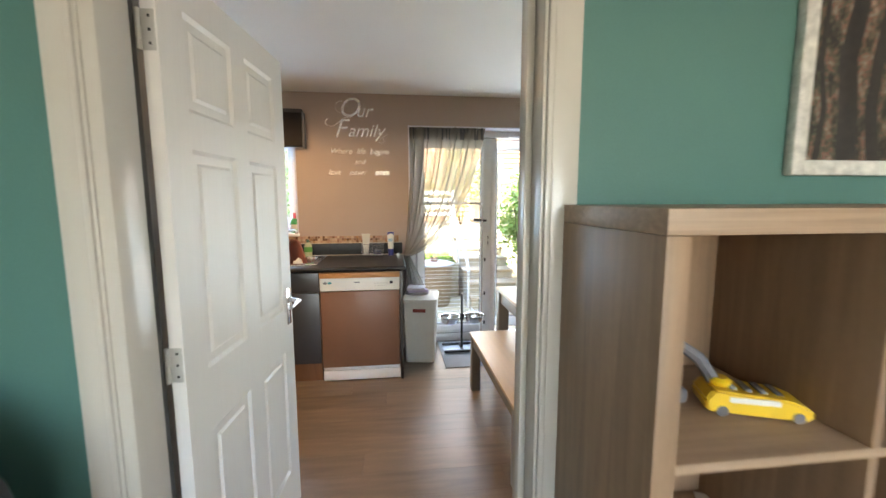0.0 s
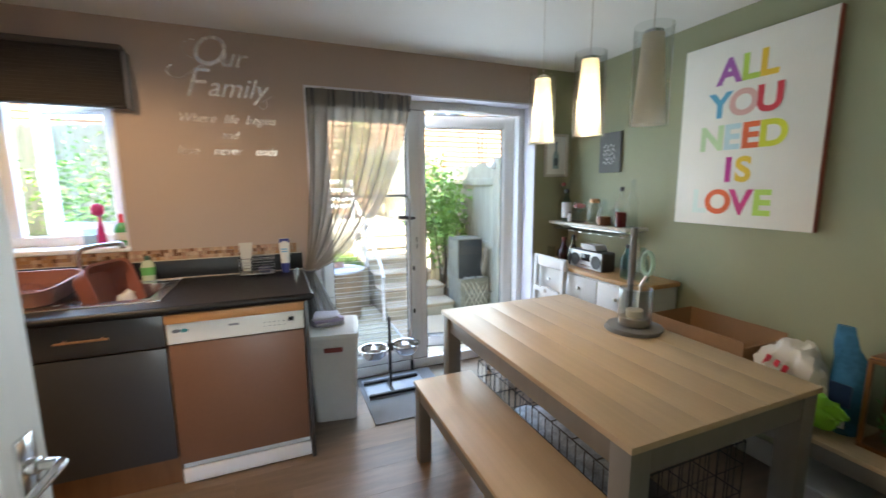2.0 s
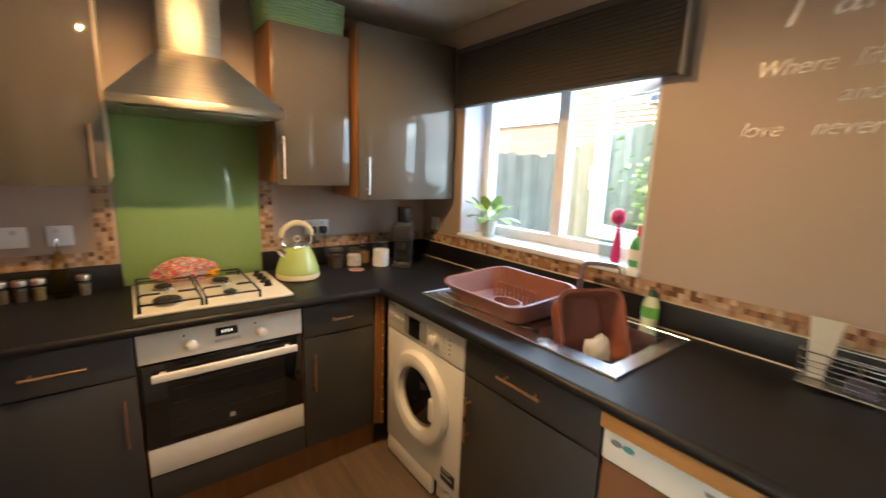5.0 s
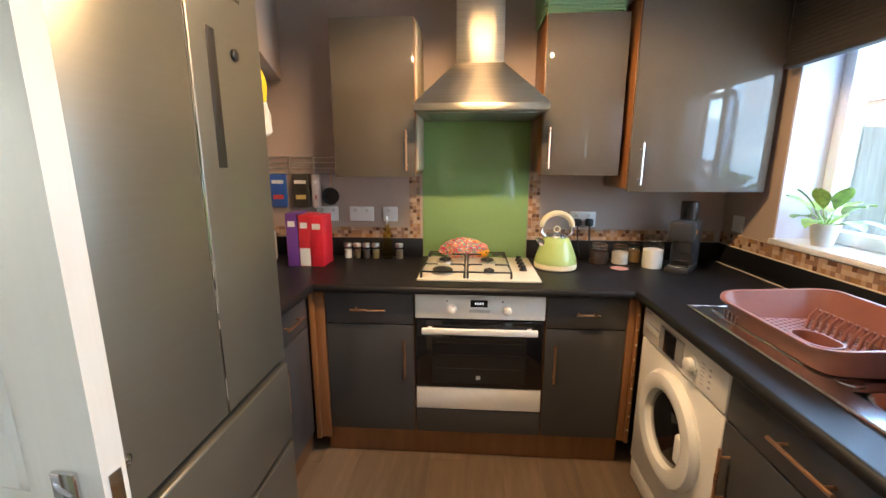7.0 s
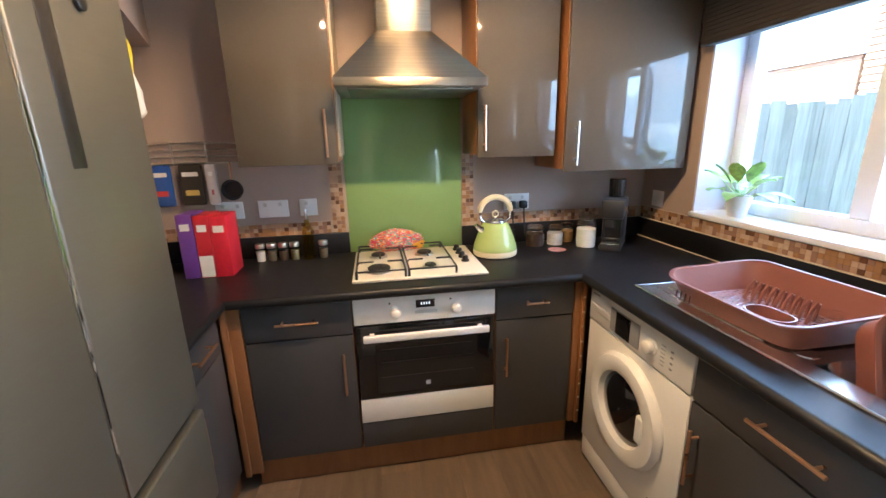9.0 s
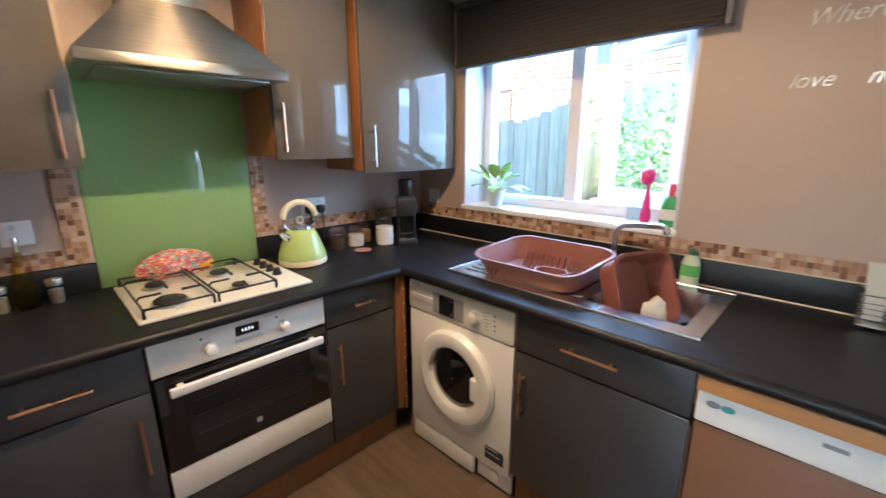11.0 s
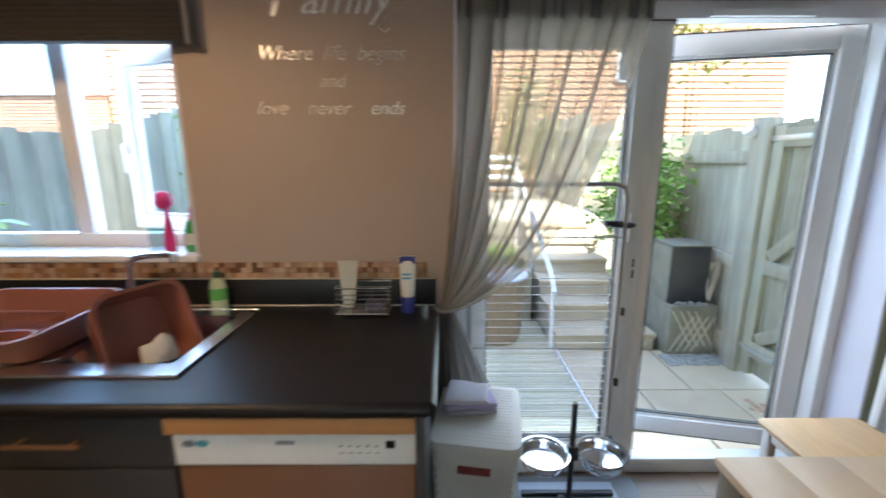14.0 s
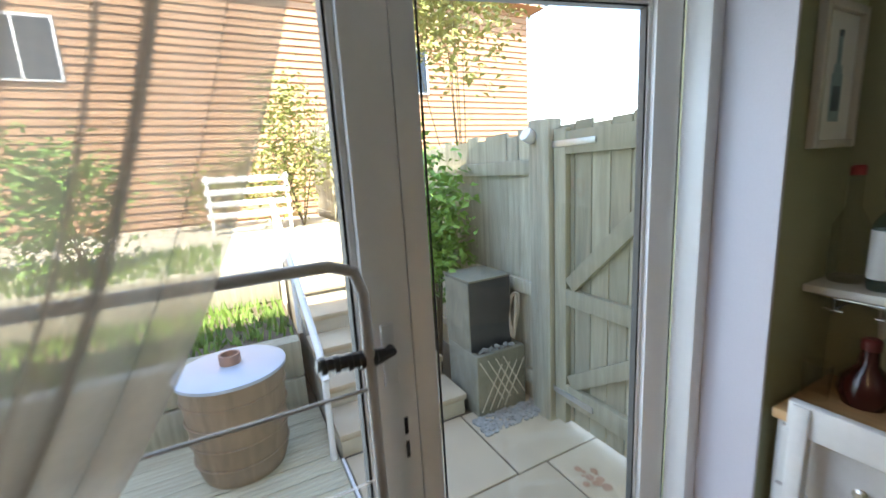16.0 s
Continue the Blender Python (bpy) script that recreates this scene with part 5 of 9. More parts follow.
# ---- things on the worktop ----
kt = thing("kettle", (-2.19, 2.77, ZT), "pale green pyramid kettle with a cream handle", "kettle")
kx, ky = -2.19, 2.77
KS = Matrix.Translation((kx, ky, ZT)) @ Matrix.Scale(1.17, 4)
lathe("base_ring", (0, 0, 0), [(0.086, 0), (0.094, 0.006), (0.095, 0.022), (0.092, 0.027)], M_CREAM, kt, n=40, m=KS)
lathe("body", (0, 0, 0.028), [(0.094, 0), (0.0945, 0.006), (0.09, 0.024), (0.077, 0.062), (0.063, 0.096), (0.053, 0.112), (0.046, 0.116)], M_LIME, kt, n=44, m=KS)
lathe("lid", (0, 0, 0.145), [(0.046, 0), (0.042, 0.007), (0.026, 0.012), (0.006, 0.014), (0.005, 0.02)], M_CHROME, kt, n=28, m=KS)
tube("lid_loop", [KS @ Vector((0.001, 0.013 * math.cos(a), 0.178 + 0.013 * math.sin(a))) for a in [0.35 * k for k in range(19)]], 0.004, M_CREAM, kt, n=8)
tube("spout", [KS @ Vector(p) for p in ((0.012, -0.045, 0.105), (0.016, -0.072, 0.122), (0.018, -0.09, 0.138))], [0.024, 0.016, 0.010], M_CHROME, kt, n=14)
for y0, y1 in ((-0.045, -0.066), (0.045, 0.066)):
    tube("handle_bracket", [KS @ Vector((0, y0, 0.14)), KS @ Vector((0, y1, 0.16)), KS @ Vector((0, y1 * 1.02, 0.19))], 0.006, M_CHROME, kt)
tube("handle", [KS @ Vector((0, 0.068 * math.cos(a), 0.188 + 0.062 * math.sin(a))) for a in [math.pi * k / 14 for k in range(15)]], [0.010] + [0.0145] * 13 + [0.010], M_CREAM, kt, n=12)


def jar(x, y, r, h, fill, name_, label, lid=True, ratio=0.7):
    r, h = r * 1.03, h * 1.06
    j = thing("glass_jar", (x, y, ZT), label, "jar", "jars in the corner")
    lathe("contents", (x, y, ZT + 0.004), [(r * 0.9, 0), (r * 0.93, h * 0.1), (r * 0.92, h * ratio * 0.95), (r * 0.6, h * ratio)], fill, j, n=24)
    g = lathe("glass", (x, y, ZT), [(r * 0.85, 0), (r, h * 0.08), (r, h * 0.72), (r * 0.8, h * 0.85), (r * 0.8, h)], M_JAR, j, n=28, caps=False)
    g.visible_shadow = False
    if lid:
        lathe("lid", (x, y, ZT + h), [(r * 0.86, 0), (r * 0.86, 0.008), (r * 0.7, 0.014)], M_JAR, j, n=24)
        tube("clip", arc((x, y, ZT + h - 0.012), r * 0.84, 0, 350, "z", 24), 0.0018, M_CHROME, j, n=5)
    return j


jar(-2.30, 3.03, 0.05, 0.095, plain("coffee_brown", (0.05, 0.025, 0.015), 0.8, vary=0.3), "", "squat glass jar of dark coffee")
jar(-2.30, 3.145, 0.045, 0.09, plain("pale_sweets", (0.6, 0.55, 0.5), 0.6, vary=0.3), "", "squat glass jar of pale sugar lumps")
jar(-2.345, 3.235, 0.036, 0.09, plain("tea_amber", (0.3, 0.18, 0.08), 0.7, vary=0.3), "", "small glass jar of amber tea")
jar(-2.22, 3.285, 0.052, 0.155, plain("white_sugar", (0.8, 0.79, 0.76), 0.8), "", "tall clip-top glass jar of white sugar", ratio=0.62)
dsh = thing("spoon_rest", (-2.17, 3.1, ZT), "small pink patterned spoon rest on the worktop", "spoon rest")
lathe("dish", (-2.17, 3.1, ZT), [(0.03, 0), (0.045, 0.008), (0.04, 0.008), (0.02, 0.004)], plain("pink_china", (0.55, 0.25, 0.22), 0.3), dsh, n=24)
cm = thing("coffee_machine", (-2.20, 3.43, ZT), "slim grey pod coffee machine with a water tank", "coffee machine")
MC = Matrix.Translation((-2.20, 3.43, ZT)) @ pose(0, 0, 0, 0, 0, -38)
g1 = plain("machine_grey", (0.03, 0.03, 0.033), 0.35)
box("base", (-0.11, -0.055, 0), (0.13, 0.055, 0.03), g1, cm, 0.008, m=MC)
box("tower", (-0.11, -0.055, 0.031), (0.03, 0.055, 0.26), g1, cm, 0.012, m=MC)
box("head", (0.031, -0.055, 0.165), (0.12, 0.055, 0.262), g1, cm, 0.012, m=MC)
box("drip_tray", (0.035, -0.045, 0.031), (0.125, 0.045, 0.038), M_CHROME, cm, 0.003, m=MC)
box("cup_window", (0.0315, -0.04, 0.05), (0.04, 0.04, 0.15), M_BGLASS, cm, m=MC)
lathe("tank", (-0.03, 0, 0.263), [(0.04, 0), (0.042, 0.09), (0.038, 0.095)], M_BGLASS, cm, m=MC, n=24)
box("tag", (0.04, 0.0555, 0.2), (0.06, 0.06, 0.22), plain("orange_tag", (0.7, 0.3, 0.06)), cm, 0.002, m=MC)


def socket(y0, y1, z0, z1, label, plugs=()):
    s = thing("wall_socket", (XW, (y0 + y1) / 2, z0), label, "wall socket", "kitchen sockets")
    box("plate", (XW + 0.001, y0, z0), (XW + 0.01, y1, z1), M_UPVC, s, 0.003)
    for k in range(2 if y1 - y0 > 0.1 else 1):
        yy = y0 + 0.035 + 0.07 * k
        box("switch", (XW + 0.0101, yy - 0.008, z1 - 0.03), (XW + 0.014, yy + 0.008, z1 - 0.012), MATS["appliance_grey_plastic"], s, 0.001)
    for yy in plugs:
        p = box("plug", (XW + 0.0101, yy - 0.022, z0 + 0.006), (XW + 0.045, yy + 0.022, z0 + 0.05), M_BLACK, s, 0.01, "black plug")
        tube("cable", [(XW + 0.04, yy, z0 + 0.01), (XW + 0.045, yy, z0 - 0.04), (XW + 0.035, yy + 0.01, z0 - 0.12), (XW + 0.05, yy + 0.02, ZT + 0.006)], 0.004, M_BLACK, p)
    return s


socket(2.885, 3.03, 1.10, 1.187, "white double socket with two black plugs", (2.925, 2.99))
socket(1.40, 1.53, 1.12, 1.206, "white double socket beside the cereal boxes")
socket(1.60, 1.745, 1.12, 1.206, "white switch plate above the spice jars")
socket(1.80, 1.886, 1.12, 1.206, "white single socket above the oil bottle")
sw = thing("light_switch", (-2.27, YN, 1.1), "white square switch beside the window", "light switch")
box("plate", (-2.315, YN - 0.01, 1.10), (-2.229, YN - 0.001, 1.186), M_UPVC, sw, 0.003)
box("rocker", (-2.285, YN - 0.014, 1.125), (-2.26, YN - 0.0101, 1.16), M_UPVC, sw, 0.002)

# dish rack on the drainer
dr_ = thing("dish_rack", (-1.25, 3.37, ZT + 0.012), "dusty pink plastic dish rack on the drainer", "dish rack")


def rounded_ring(cx, cy, hx, hy, r, z, n=5, tilt=0.0):
    out = []
    for sx, sy, a0 in ((1, 1, 0), (-1, 1, 90), (-1, -1, 180), (1, -1, 270)):
        for k in range(n):
            a = radians(a0 + 90 * k / (n - 1))
            out.append(Vector((cx + sx * (hx - r) + r * math.cos(a), cy + sy * (hy - r) + r * math.sin(a), z)))
    return out


def tub(bm, rings, close=True):
    vr = [[bm.verts.new(p) for p in r] for r in rings]
    for a, b in zip(vr, vr[1:]):
        for k in range(len(a)):
            bm.faces.new((a[k], a[(k + 1) % len(a)], b[(k + 1) % len(b)], b[k]))
    if close:
        bm.faces.new(vr[0][::-1])
        bm.faces.new(vr[-1])


def wavy(ring, low, high):
    """The rim is low along the front and rises to the back, with a dip in the middle of the long sides."""
    cx = sum(p.x for p in ring) / len(ring)
    hx = max(p.x for p in ring) - cx
    y0, y1 = min(p.y for p in ring), max(p.y for p in ring)
    return [Vector((p.x, p.y, p.z + low + (high - low) * ((p.y - y0) / (y1 - y0)) ** 0.8 + 0.016 * (((p.x - cx) / hx) ** 2 - 0.6) * (1.0 if p.y < 3.375 else -0.9))) for p in ring]


bm = B()
cx, cy = -1.25, 3.375
RB = ZT + 0.012
o = [rounded_ring(cx, cy, 0.205, 0.15, 0.05, RB, 9), wavy(rounded_ring(cx, cy, 0.236, 0.178, 0.065, RB, 9), 0.06, 0.094),
     wavy(rounded_ring(cx, cy, 0.251, 0.19, 0.07, RB, 9), 0.07, 0.106), wavy(rounded_ring(cx, cy, 0.251, 0.19, 0.07, RB, 9), 0.075, 0.111)]
i = [wavy(rounded_ring(cx, cy, 0.239, 0.179, 0.064, RB, 9), 0.074, 0.11), wavy(rounded_ring(cx, cy, 0.231, 0.174, 0.062, RB, 9), 0.056, 0.088), rounded_ring(cx, cy, 0.2, 0.145, 0.048, RB + 0.006, 9)]
tub(bm, o + i)
part("tray", bm, M_PINKP, dr_, smooth=True)
for k in range(9):
    bm = B()
    x = cx - 0.13 + 0.026 * k
    add_tube(bm, [(x, 3.46, ZT + 0.018), (x + 0.008, 3.458, ZT + 0.075), (x + 0.016, 3.44, ZT + 0.082), (x + 0.014, 3.425, ZT + 0.06), (x + 0.01, 3.42, ZT + 0.018)], 0.005, 7)
    part("plate_peg", bm, M_PINKP, dr_, smooth=True)
plain("slot_dark_pink", (0.1, 0.035, 0.03), 0.6)
bm = B()
o2, i2 = [rounded_ring(cx + 0.10, cy - 0.105, 0.065, 0.045, 0.04, z) for z in (ZT + 0.018, ZT + 0.072)], [rounded_ring(cx + 0.10, cy - 0.105, 0.060, 0.040, 0.036, z) for z in (ZT + 0.072, ZT + 0.03)]
tub(bm, o2 + i2)
part("cutlery_cup", bm, M_PINKP, dr_, smooth=True)
bm = B()
for a in range(20):
    for c in range(13):
        x, y = cx - 0.19 + 0.02 * a + 0.01 * (c % 2), cy - 0.125 + 0.021 * c
        if abs(x - cx) < 0.195 and not (x > cx + 0.025 and y < cy - 0.05):
            add_box(bm, (x - 0.005, y - 0.006, ZT + 0.0181), (x + 0.005, y + 0.006, ZT + 0.0186))
part("floor_holes", bm, M_SINK, dr_, "holes showing the steel drainer", kind="stuff")
bm = B()
for k in range(4):
    add_tube(bm, [(cx - 0.17 + 0.02 * k, cy - 0.182, ZT + 0.02), (cx - 0.162 + 0.02 * k, cy - 0.186, ZT + 0.055)], 0.003, 5)
part("drain_slots", bm, MATS["slot_dark_pink"], dr_)
lathe("glass_tumbler", (-1.1, 3.40, ZT + 0.02), [(0.03, 0), (0.034, 0.06)], M_JAR, None, n=20, caps=False)
tagged(bpy.data.objects["glass_tumbler"], "small clear glass drying in the pink rack", "glass")

# washing-up bowl standing on its side in the sink
wb = thing("washing_up_bowl", (-0.87, 3.40, ZT - 0.13), "dusty pink washing-up bowl tipped up in the sink", "washing-up bowl")
MB2 = Matrix.Translation((-0.925, 3.44, ZT + 0.005)) @ pose(0, 0, 0, 0, 0, -24) @ Euler((0, radians(70), 0)).to_matrix().to_4x4() @ Matrix.Scale(0.88, 4)
bm = B()
rr = lambda hx, hy, r, z: rounded_ring(0, 0, hx, hy, r, z)
tub(bm, [rr(0.125, 0.125, 0.05, 0), rr(0.148, 0.148, 0.06, 0.115), rr(0.158, 0.158, 0.06, 0.12), rr(0.158, 0.158, 0.06, 0.125), rr(0.144, 0.144, 0.058, 0.123), rr(0.12, 0.12, 0.05, 0.006)])
bmesh.ops.transform(bm, matrix=MB2, verts=bm.verts)
part("bowl", bm, M_BOWL, wb, smooth=True)
cl = thing("dish_cloth", (-0.79, 3.36, ZT - 0.12), "crumpled white dish cloth inside the tipped bowl", "cloth")


def crumple(name, centre, size, material, parent, seed, flat=1.0, sub=3):
    bm = B()
    bmesh.ops.create_icosphere(bm, subdivisions=sub, radius=1.0)
    for v in bm.verts:
        n1 = noise.noise(v.co * 1.6 + Vector((seed, 0, 0))) * 0.35 + noise.noise(v.co * 4.1 + Vector((0, seed, 0))) * 0.16 + abs(noise.noise(v.co * 7.3 + Vector((0, 0, seed)))) * 0.14
        if flat < 1.0:
            n1 += (0.5 - abs(noise.noise(v.co * 3.2 + Vector((seed, seed, 0))))) * 0.35 + abs(noise.noise(v.co * 12.0)) * 0.10
        v.co = v.co * (1 + n1)
        v.co = Vector((centre[0] + v.co.x * size[0], centre[1] + v.co.y * size[1], centre[2] + max(v.co.z, -0.85) * size[2]))
    return part(name, bm, material, parent, smooth=True, cut=70 if flat == 1.0 else 40)


crumple("folds", (-0.80, 3.37, ZT - 0.05), (0.045, 0.06, 0.07), plain("white_cloth", (0.68, 0.66, 0.62), 0.9, fine=200, bump=0.3), cl, 3.0)


def bottle(name, x, y, z, profile, glass, label, category, cap=None, caph=0.03, capr=0.012, band=None, sy=1.0, group=""):
    b = thing(name, (x, y, z), label, category, group)
    o = lathe("body", (x, y, z), profile, glass, b, n=24, sy=sy)
    if glass in (M_JAR, M_BLUEG, M_AQUAG, M_GREENG):
        o.visible_shadow = False
    r, h = profile[-1]
    if cap:
        lathe("cap", (x, y, z + h), [(capr, 0), (capr, caph * 0.8), (capr * 0.75, caph)], cap, b, n=16)
    if band:
        m, z0, z1, rad = band
        lathe("label", (x, y, z), [(rad + 0.0012, z0), (rad + 0.0012, z1)], m, b, n=24, caps=False, sy=sy)
    return b


LBL = plain("white_label", (0.72, 0.72, 0.7), 0.6)
GRN = plain("green_label", (0.12, 0.4, 0.1), 0.5)
bottle("soap_bottle", -0.775, 3.69, ZT, [(0.03, 0), (0.034, 0.01), (0.034, 0.09), (0.026, 0.115), (0.013, 0.125)], plain("pale_green_soap", (0.55, 0.6, 0.42), 0.25), "clear bottle of pale green washing-up liquid", "bottle",
       plain("dark_green_cap", (0.04, 0.1, 0.07)), 0.025, 0.014, (GRN, 0.04, 0.085, 0.034), 0.7)

# window sill
pp = thing("potted_plant", (-1.83, 3.80, WZ0), "variegated green plant in a white pot on the sill", "potted plant")
lathe("pot", (-1.83, 3.80, WZ0), [(0.035, 0), (0.05, 0.085), (0.052, 0.095), (0.046, 0.095), (0.044, 0.08)], plain("white_pot_glaze", (0.75, 0.74, 0.72), 0.3), pp, n=28)
lathe("soil", (-1.83, 3.80, WZ0 + 0.07), [(0.044, 0), (0.02, 0.008)], M_SOIL, pp, n=16)
M_VARI = mat("variegated_leaf", (0.26, 0.42, 0.1), 0.4, vary=0.55, scale=22, fine=60, bump=0.05, island=0.15)
rl = random.Random(4)
for k in range(15):
    a = k * 2.4 + rl.uniform(-0.3, 0.3)
    el = rl.uniform(0.2, 1.2)
    L = rl.uniform(0.11, 0.15)
    bm = B()
    base = Vector((-1.83, 3.80, WZ0 + 0.08))
    d = Vector((math.cos(a) * math.cos(el), math.sin(a) * math.cos(el) * 0.75, math.sin(el)))
    mid = base + d * 0.09
    add_tube(bm, [base, mid], 0.0022, 5)
    side = d.cross(Vector((0, 0, 1))).normalized()
    nseg = 7
    rows_ = []
    for s in range(nseg + 1):
        u = s / nseg
        p = mid + d * (L * u) + Vector((0, 0, -0.06 * u * u * (1.2 - 0.6 * el)))
        w = 0.034 * math.sin(math.pi * min(1, u * 0.93 + 0.05)) ** 0.8
        rows_.append([bm.verts.new(p - side * w + Vector((0, 0, 0.008))), bm.verts.new(p), bm.verts.new(p + side * w + Vector((0, 0, 0.008)))])
    for q, r in zip(rows_, rows_[1:]):
        for c in (0, 1):
            bm.faces.new((q[c], q[c + 1], r[c + 1], r[c]))
    part("leaf", bm, M_VARI, pp, smooth=True, cut=180)
PINK = plain("bright_pink_plastic", (0.62, 0.02, 0.16), 0.35)
sb_ = thing("scrubbing_brush", (-1.0, 3.79, WZ0), "bright pink washing-up brush standing on the sill", "brush")
lathe("handle", (-1.0, 3.79, WZ0), [(0.018, 0), (0.022, 0.03), (0.016, 0.09), (0.008, 0.14), (0.009, 0.17)], PINK, sb_, n=18)
bm = B()
bmesh.ops.create_icosphere(bm, subdivisions=3, radius=1.0)
for v in bm.verts:
    v.co = v.co * (1 + 0.14 * noise.noise(v.co * 6))
    v.co = Vector((-1.003 + 0.032 * v.co.x, 3.785 + 0.03 * v.co.y, WZ0 + 0.205 + 0.036 * v.co.z))
part("head", bm, PINK, sb_, smooth=True)
gl = thing("glass_tumbler", (-1.055, 3.80, WZ0), "clear blue-tinted glass on the window sill", "glass")
lathe("glass", (-1.055, 3.80, WZ0), [(0.028, 0), (0.034, 0.10)], M_AQUAG, gl, n=24, caps=False).visible_shadow = False
bottle("spray_bottle", -0.905, 3.80, WZ0, [(0.036, 0), (0.04, 0.015), (0.04, 0.08), (0.03, 0.115), (0.014, 0.13)], plain("green_bottle", (0.04, 0.3, 0.08), 0.25), "green bottle with red spray top on the sill", "bottle",
       plain("red_cap", (0.6, 0.03, 0.04)), 0.05, 0.013, (plain("pale_label", (0.6, 0.6, 0.5)), 0.03, 0.075, 0.04), 0.7)

# wire caddy and tube on the end of the worktop
wc = thing("sink_caddy", (-0.2, 3.63, ZT), "wire sink caddy holding a pale scraper", "caddy")
x0, x1, y0, y1 = -0.30, -0.11, 3.59, 3.69
bm = B()
for z in (0.012, 0.035, 0.052, 0.069, 0.086, 0.11):
    add_tube(bm, [(x0, y0, ZT + z), (x1, y0, ZT + z), (x1, y1, ZT + z), (x0, y1, ZT + z)], 0.0028 if z in (0.012, 0.11) else 0.0018, 6, closed=True)
for x in (x0, x0 + 0.063, x0 + 0.127, x1):
    add_tube(bm, [(x, y0, ZT + 0.012), (x, y0, ZT + 0.11)], 0.002, 6)
for x in (x0 + 0.02, x1 - 0.02):
    for y in (y0, y1):
        add_tube(bm, [(x, y, ZT), (x, y, ZT + 0.012)], 0.004, 6)
part("wire_frame", bm, M_CHROME, wc, smooth=True)
box("tray", (x0, y0, ZT + 0.01), (x1, y1, ZT + 0.016), M_STEEL, wc)
scp = thing("scraper", (-0.26, 3.65, ZT + 0.016), "pale plastic scraper standing in the caddy", "scraper")
bm = B()
v = [bm.verts.new((x, y, ZT + z)) for y in (3.645, 3.65) for x, z in ((-0.285, 0.02), (-0.245, 0.02), (-0.225, 0.20), (-0.30, 0.20))]
for q in ((0, 1, 2, 3), (7, 6, 5, 4), (0, 4, 5, 1), (1, 5, 6, 2), (2, 6, 7, 3), (3, 7, 4, 0)):
    bm.faces.new([v[k] for k in q])
part("blade", bm, plain("pale_grey_plastic", (0.55, 0.55, 0.5), 0.4), scp)
bx_ = box("sponge", (-0.20, 3.60, ZT + 0.017), (-0.13, 3.67, ZT + 0.05), plain("dark_sponge", (0.1, 0.1, 0.16), 0.9), None, 0.008)
tagged(bx_, "dark blue sponge in the wire caddy", "sponge")
tt = thing("cream_tube", (-0.045, 3.66, ZT), "blue and white hand cream tube standing on its cap", "tube")
NAVY = plain("navy_plastic", (0.02, 0.03, 0.22), 0.3)
lathe("cap", (-0.045, 3.66, ZT), [(0.025, 0), (0.026, 0.055), (0.024, 0.06)], NAVY, tt, n=24)
bm = B()
rings = []
for h, hx, hy in ((0.061, 0.025, 0.024), (0.12, 0.028, 0.018), (0.20, 0.031, 0.004), (0.215, 0.032, 0.003)):
    rings.append([Vector((-0.045 + hx * math.cos(a), 3.66 + hy * math.sin(a), ZT + h)) for a in [k * math.pi / 12 for k in range(24)]])
tub(bm, rings)
part("body", bm, LBL, tt, smooth=True)
bm = B()
add_box(bm, (-0.074, 3.6555, ZT + 0.185), (-0.015, 3.6565, ZT + 0.213))
part("top_band", bm, NAVY, tt)
bm = B()
for z in (0.13, 0.145):
    add_box(bm, (-0.065, 3.64, ZT + z), (-0.03, 3.6425, ZT + z + 0.007))
part("printed_lines", bm, plain("cyan_print", (0.05, 0.35, 0.6)), tt)

# left counter: cartons, toaster, spice jars, oil
for y, h, c, nm, lb in ((1.335, 0.285, (0.15, 0.05, 0.28), "purple_card", "tall purple cardboard carton on the worktop"), (1.402, 0.278, (0.5, 0.02, 0.035), "red_card", "tall red and white cardboard carton on the worktop"), (1.466, 0.272, (0.6, 0.02, 0.04), "bright_red_card", "tall bright red cardboard carton on the worktop")):
    c_ = thing("carton", (-2.2, y + 0.035, ZT), lb, "carton", "cartons on the worktop")
    w = 0.062 if nm != "bright_red_card" else 0.068
    box("box", (-2.27, y, ZT), (-2.12, y + w, ZT + h), plain(nm, c, 0.45, vary=0.15), c_, 0.002)
    box("front_label", (-2.1198, y + 0.012, ZT + h - 0.07), (-2.1188, y + w - 0.012, ZT + h - 0.04), LBL, c_)
    if nm == "red_card":
        box("lower_panel", (-2.1198, y + 0.003, ZT + 0.004), (-2.1188, y + w - 0.003, ZT + 0.1), LBL, c_)
ts = thing("toaster", (-2.1, 1.17, ZT), "white and chrome toaster at the end of the worktop", "toaster")
box("body", (-2.22, 1.06, ZT + 0.01), (-2.0, 1.24, ZT + 0.185), M_APPL, ts, 0.02, seg=3)
box("end_plate", (-2.001, 1.075, ZT + 0.02), (-1.993, 1.225, ZT + 0.17), M_CHROME, ts, 0.006)
box("lever_slot", (-1.9935, 1.143, ZT + 0.06), (-1.99, 1.157, ZT + 0.15), M_BLACK, ts)
box("lever", (-1.99, 1.13, ZT + 0.12), (-1.97, 1.17, ZT + 0.135), M_BLACK, ts, 0.004)
SP = (plain("salt_white", (0.7, 0.69, 0.66)), plain("herb_brown", (0.1, 0.075, 0.045), vary=0.3), plain("spice_dark", (0.07, 0.05, 0.04), vary=0.3), plain("herb_olive", (0.17, 0.14, 0.07), vary=0.3), plain("pepper_grey", (0.15, 0.13, 0.1), vary=0.3))
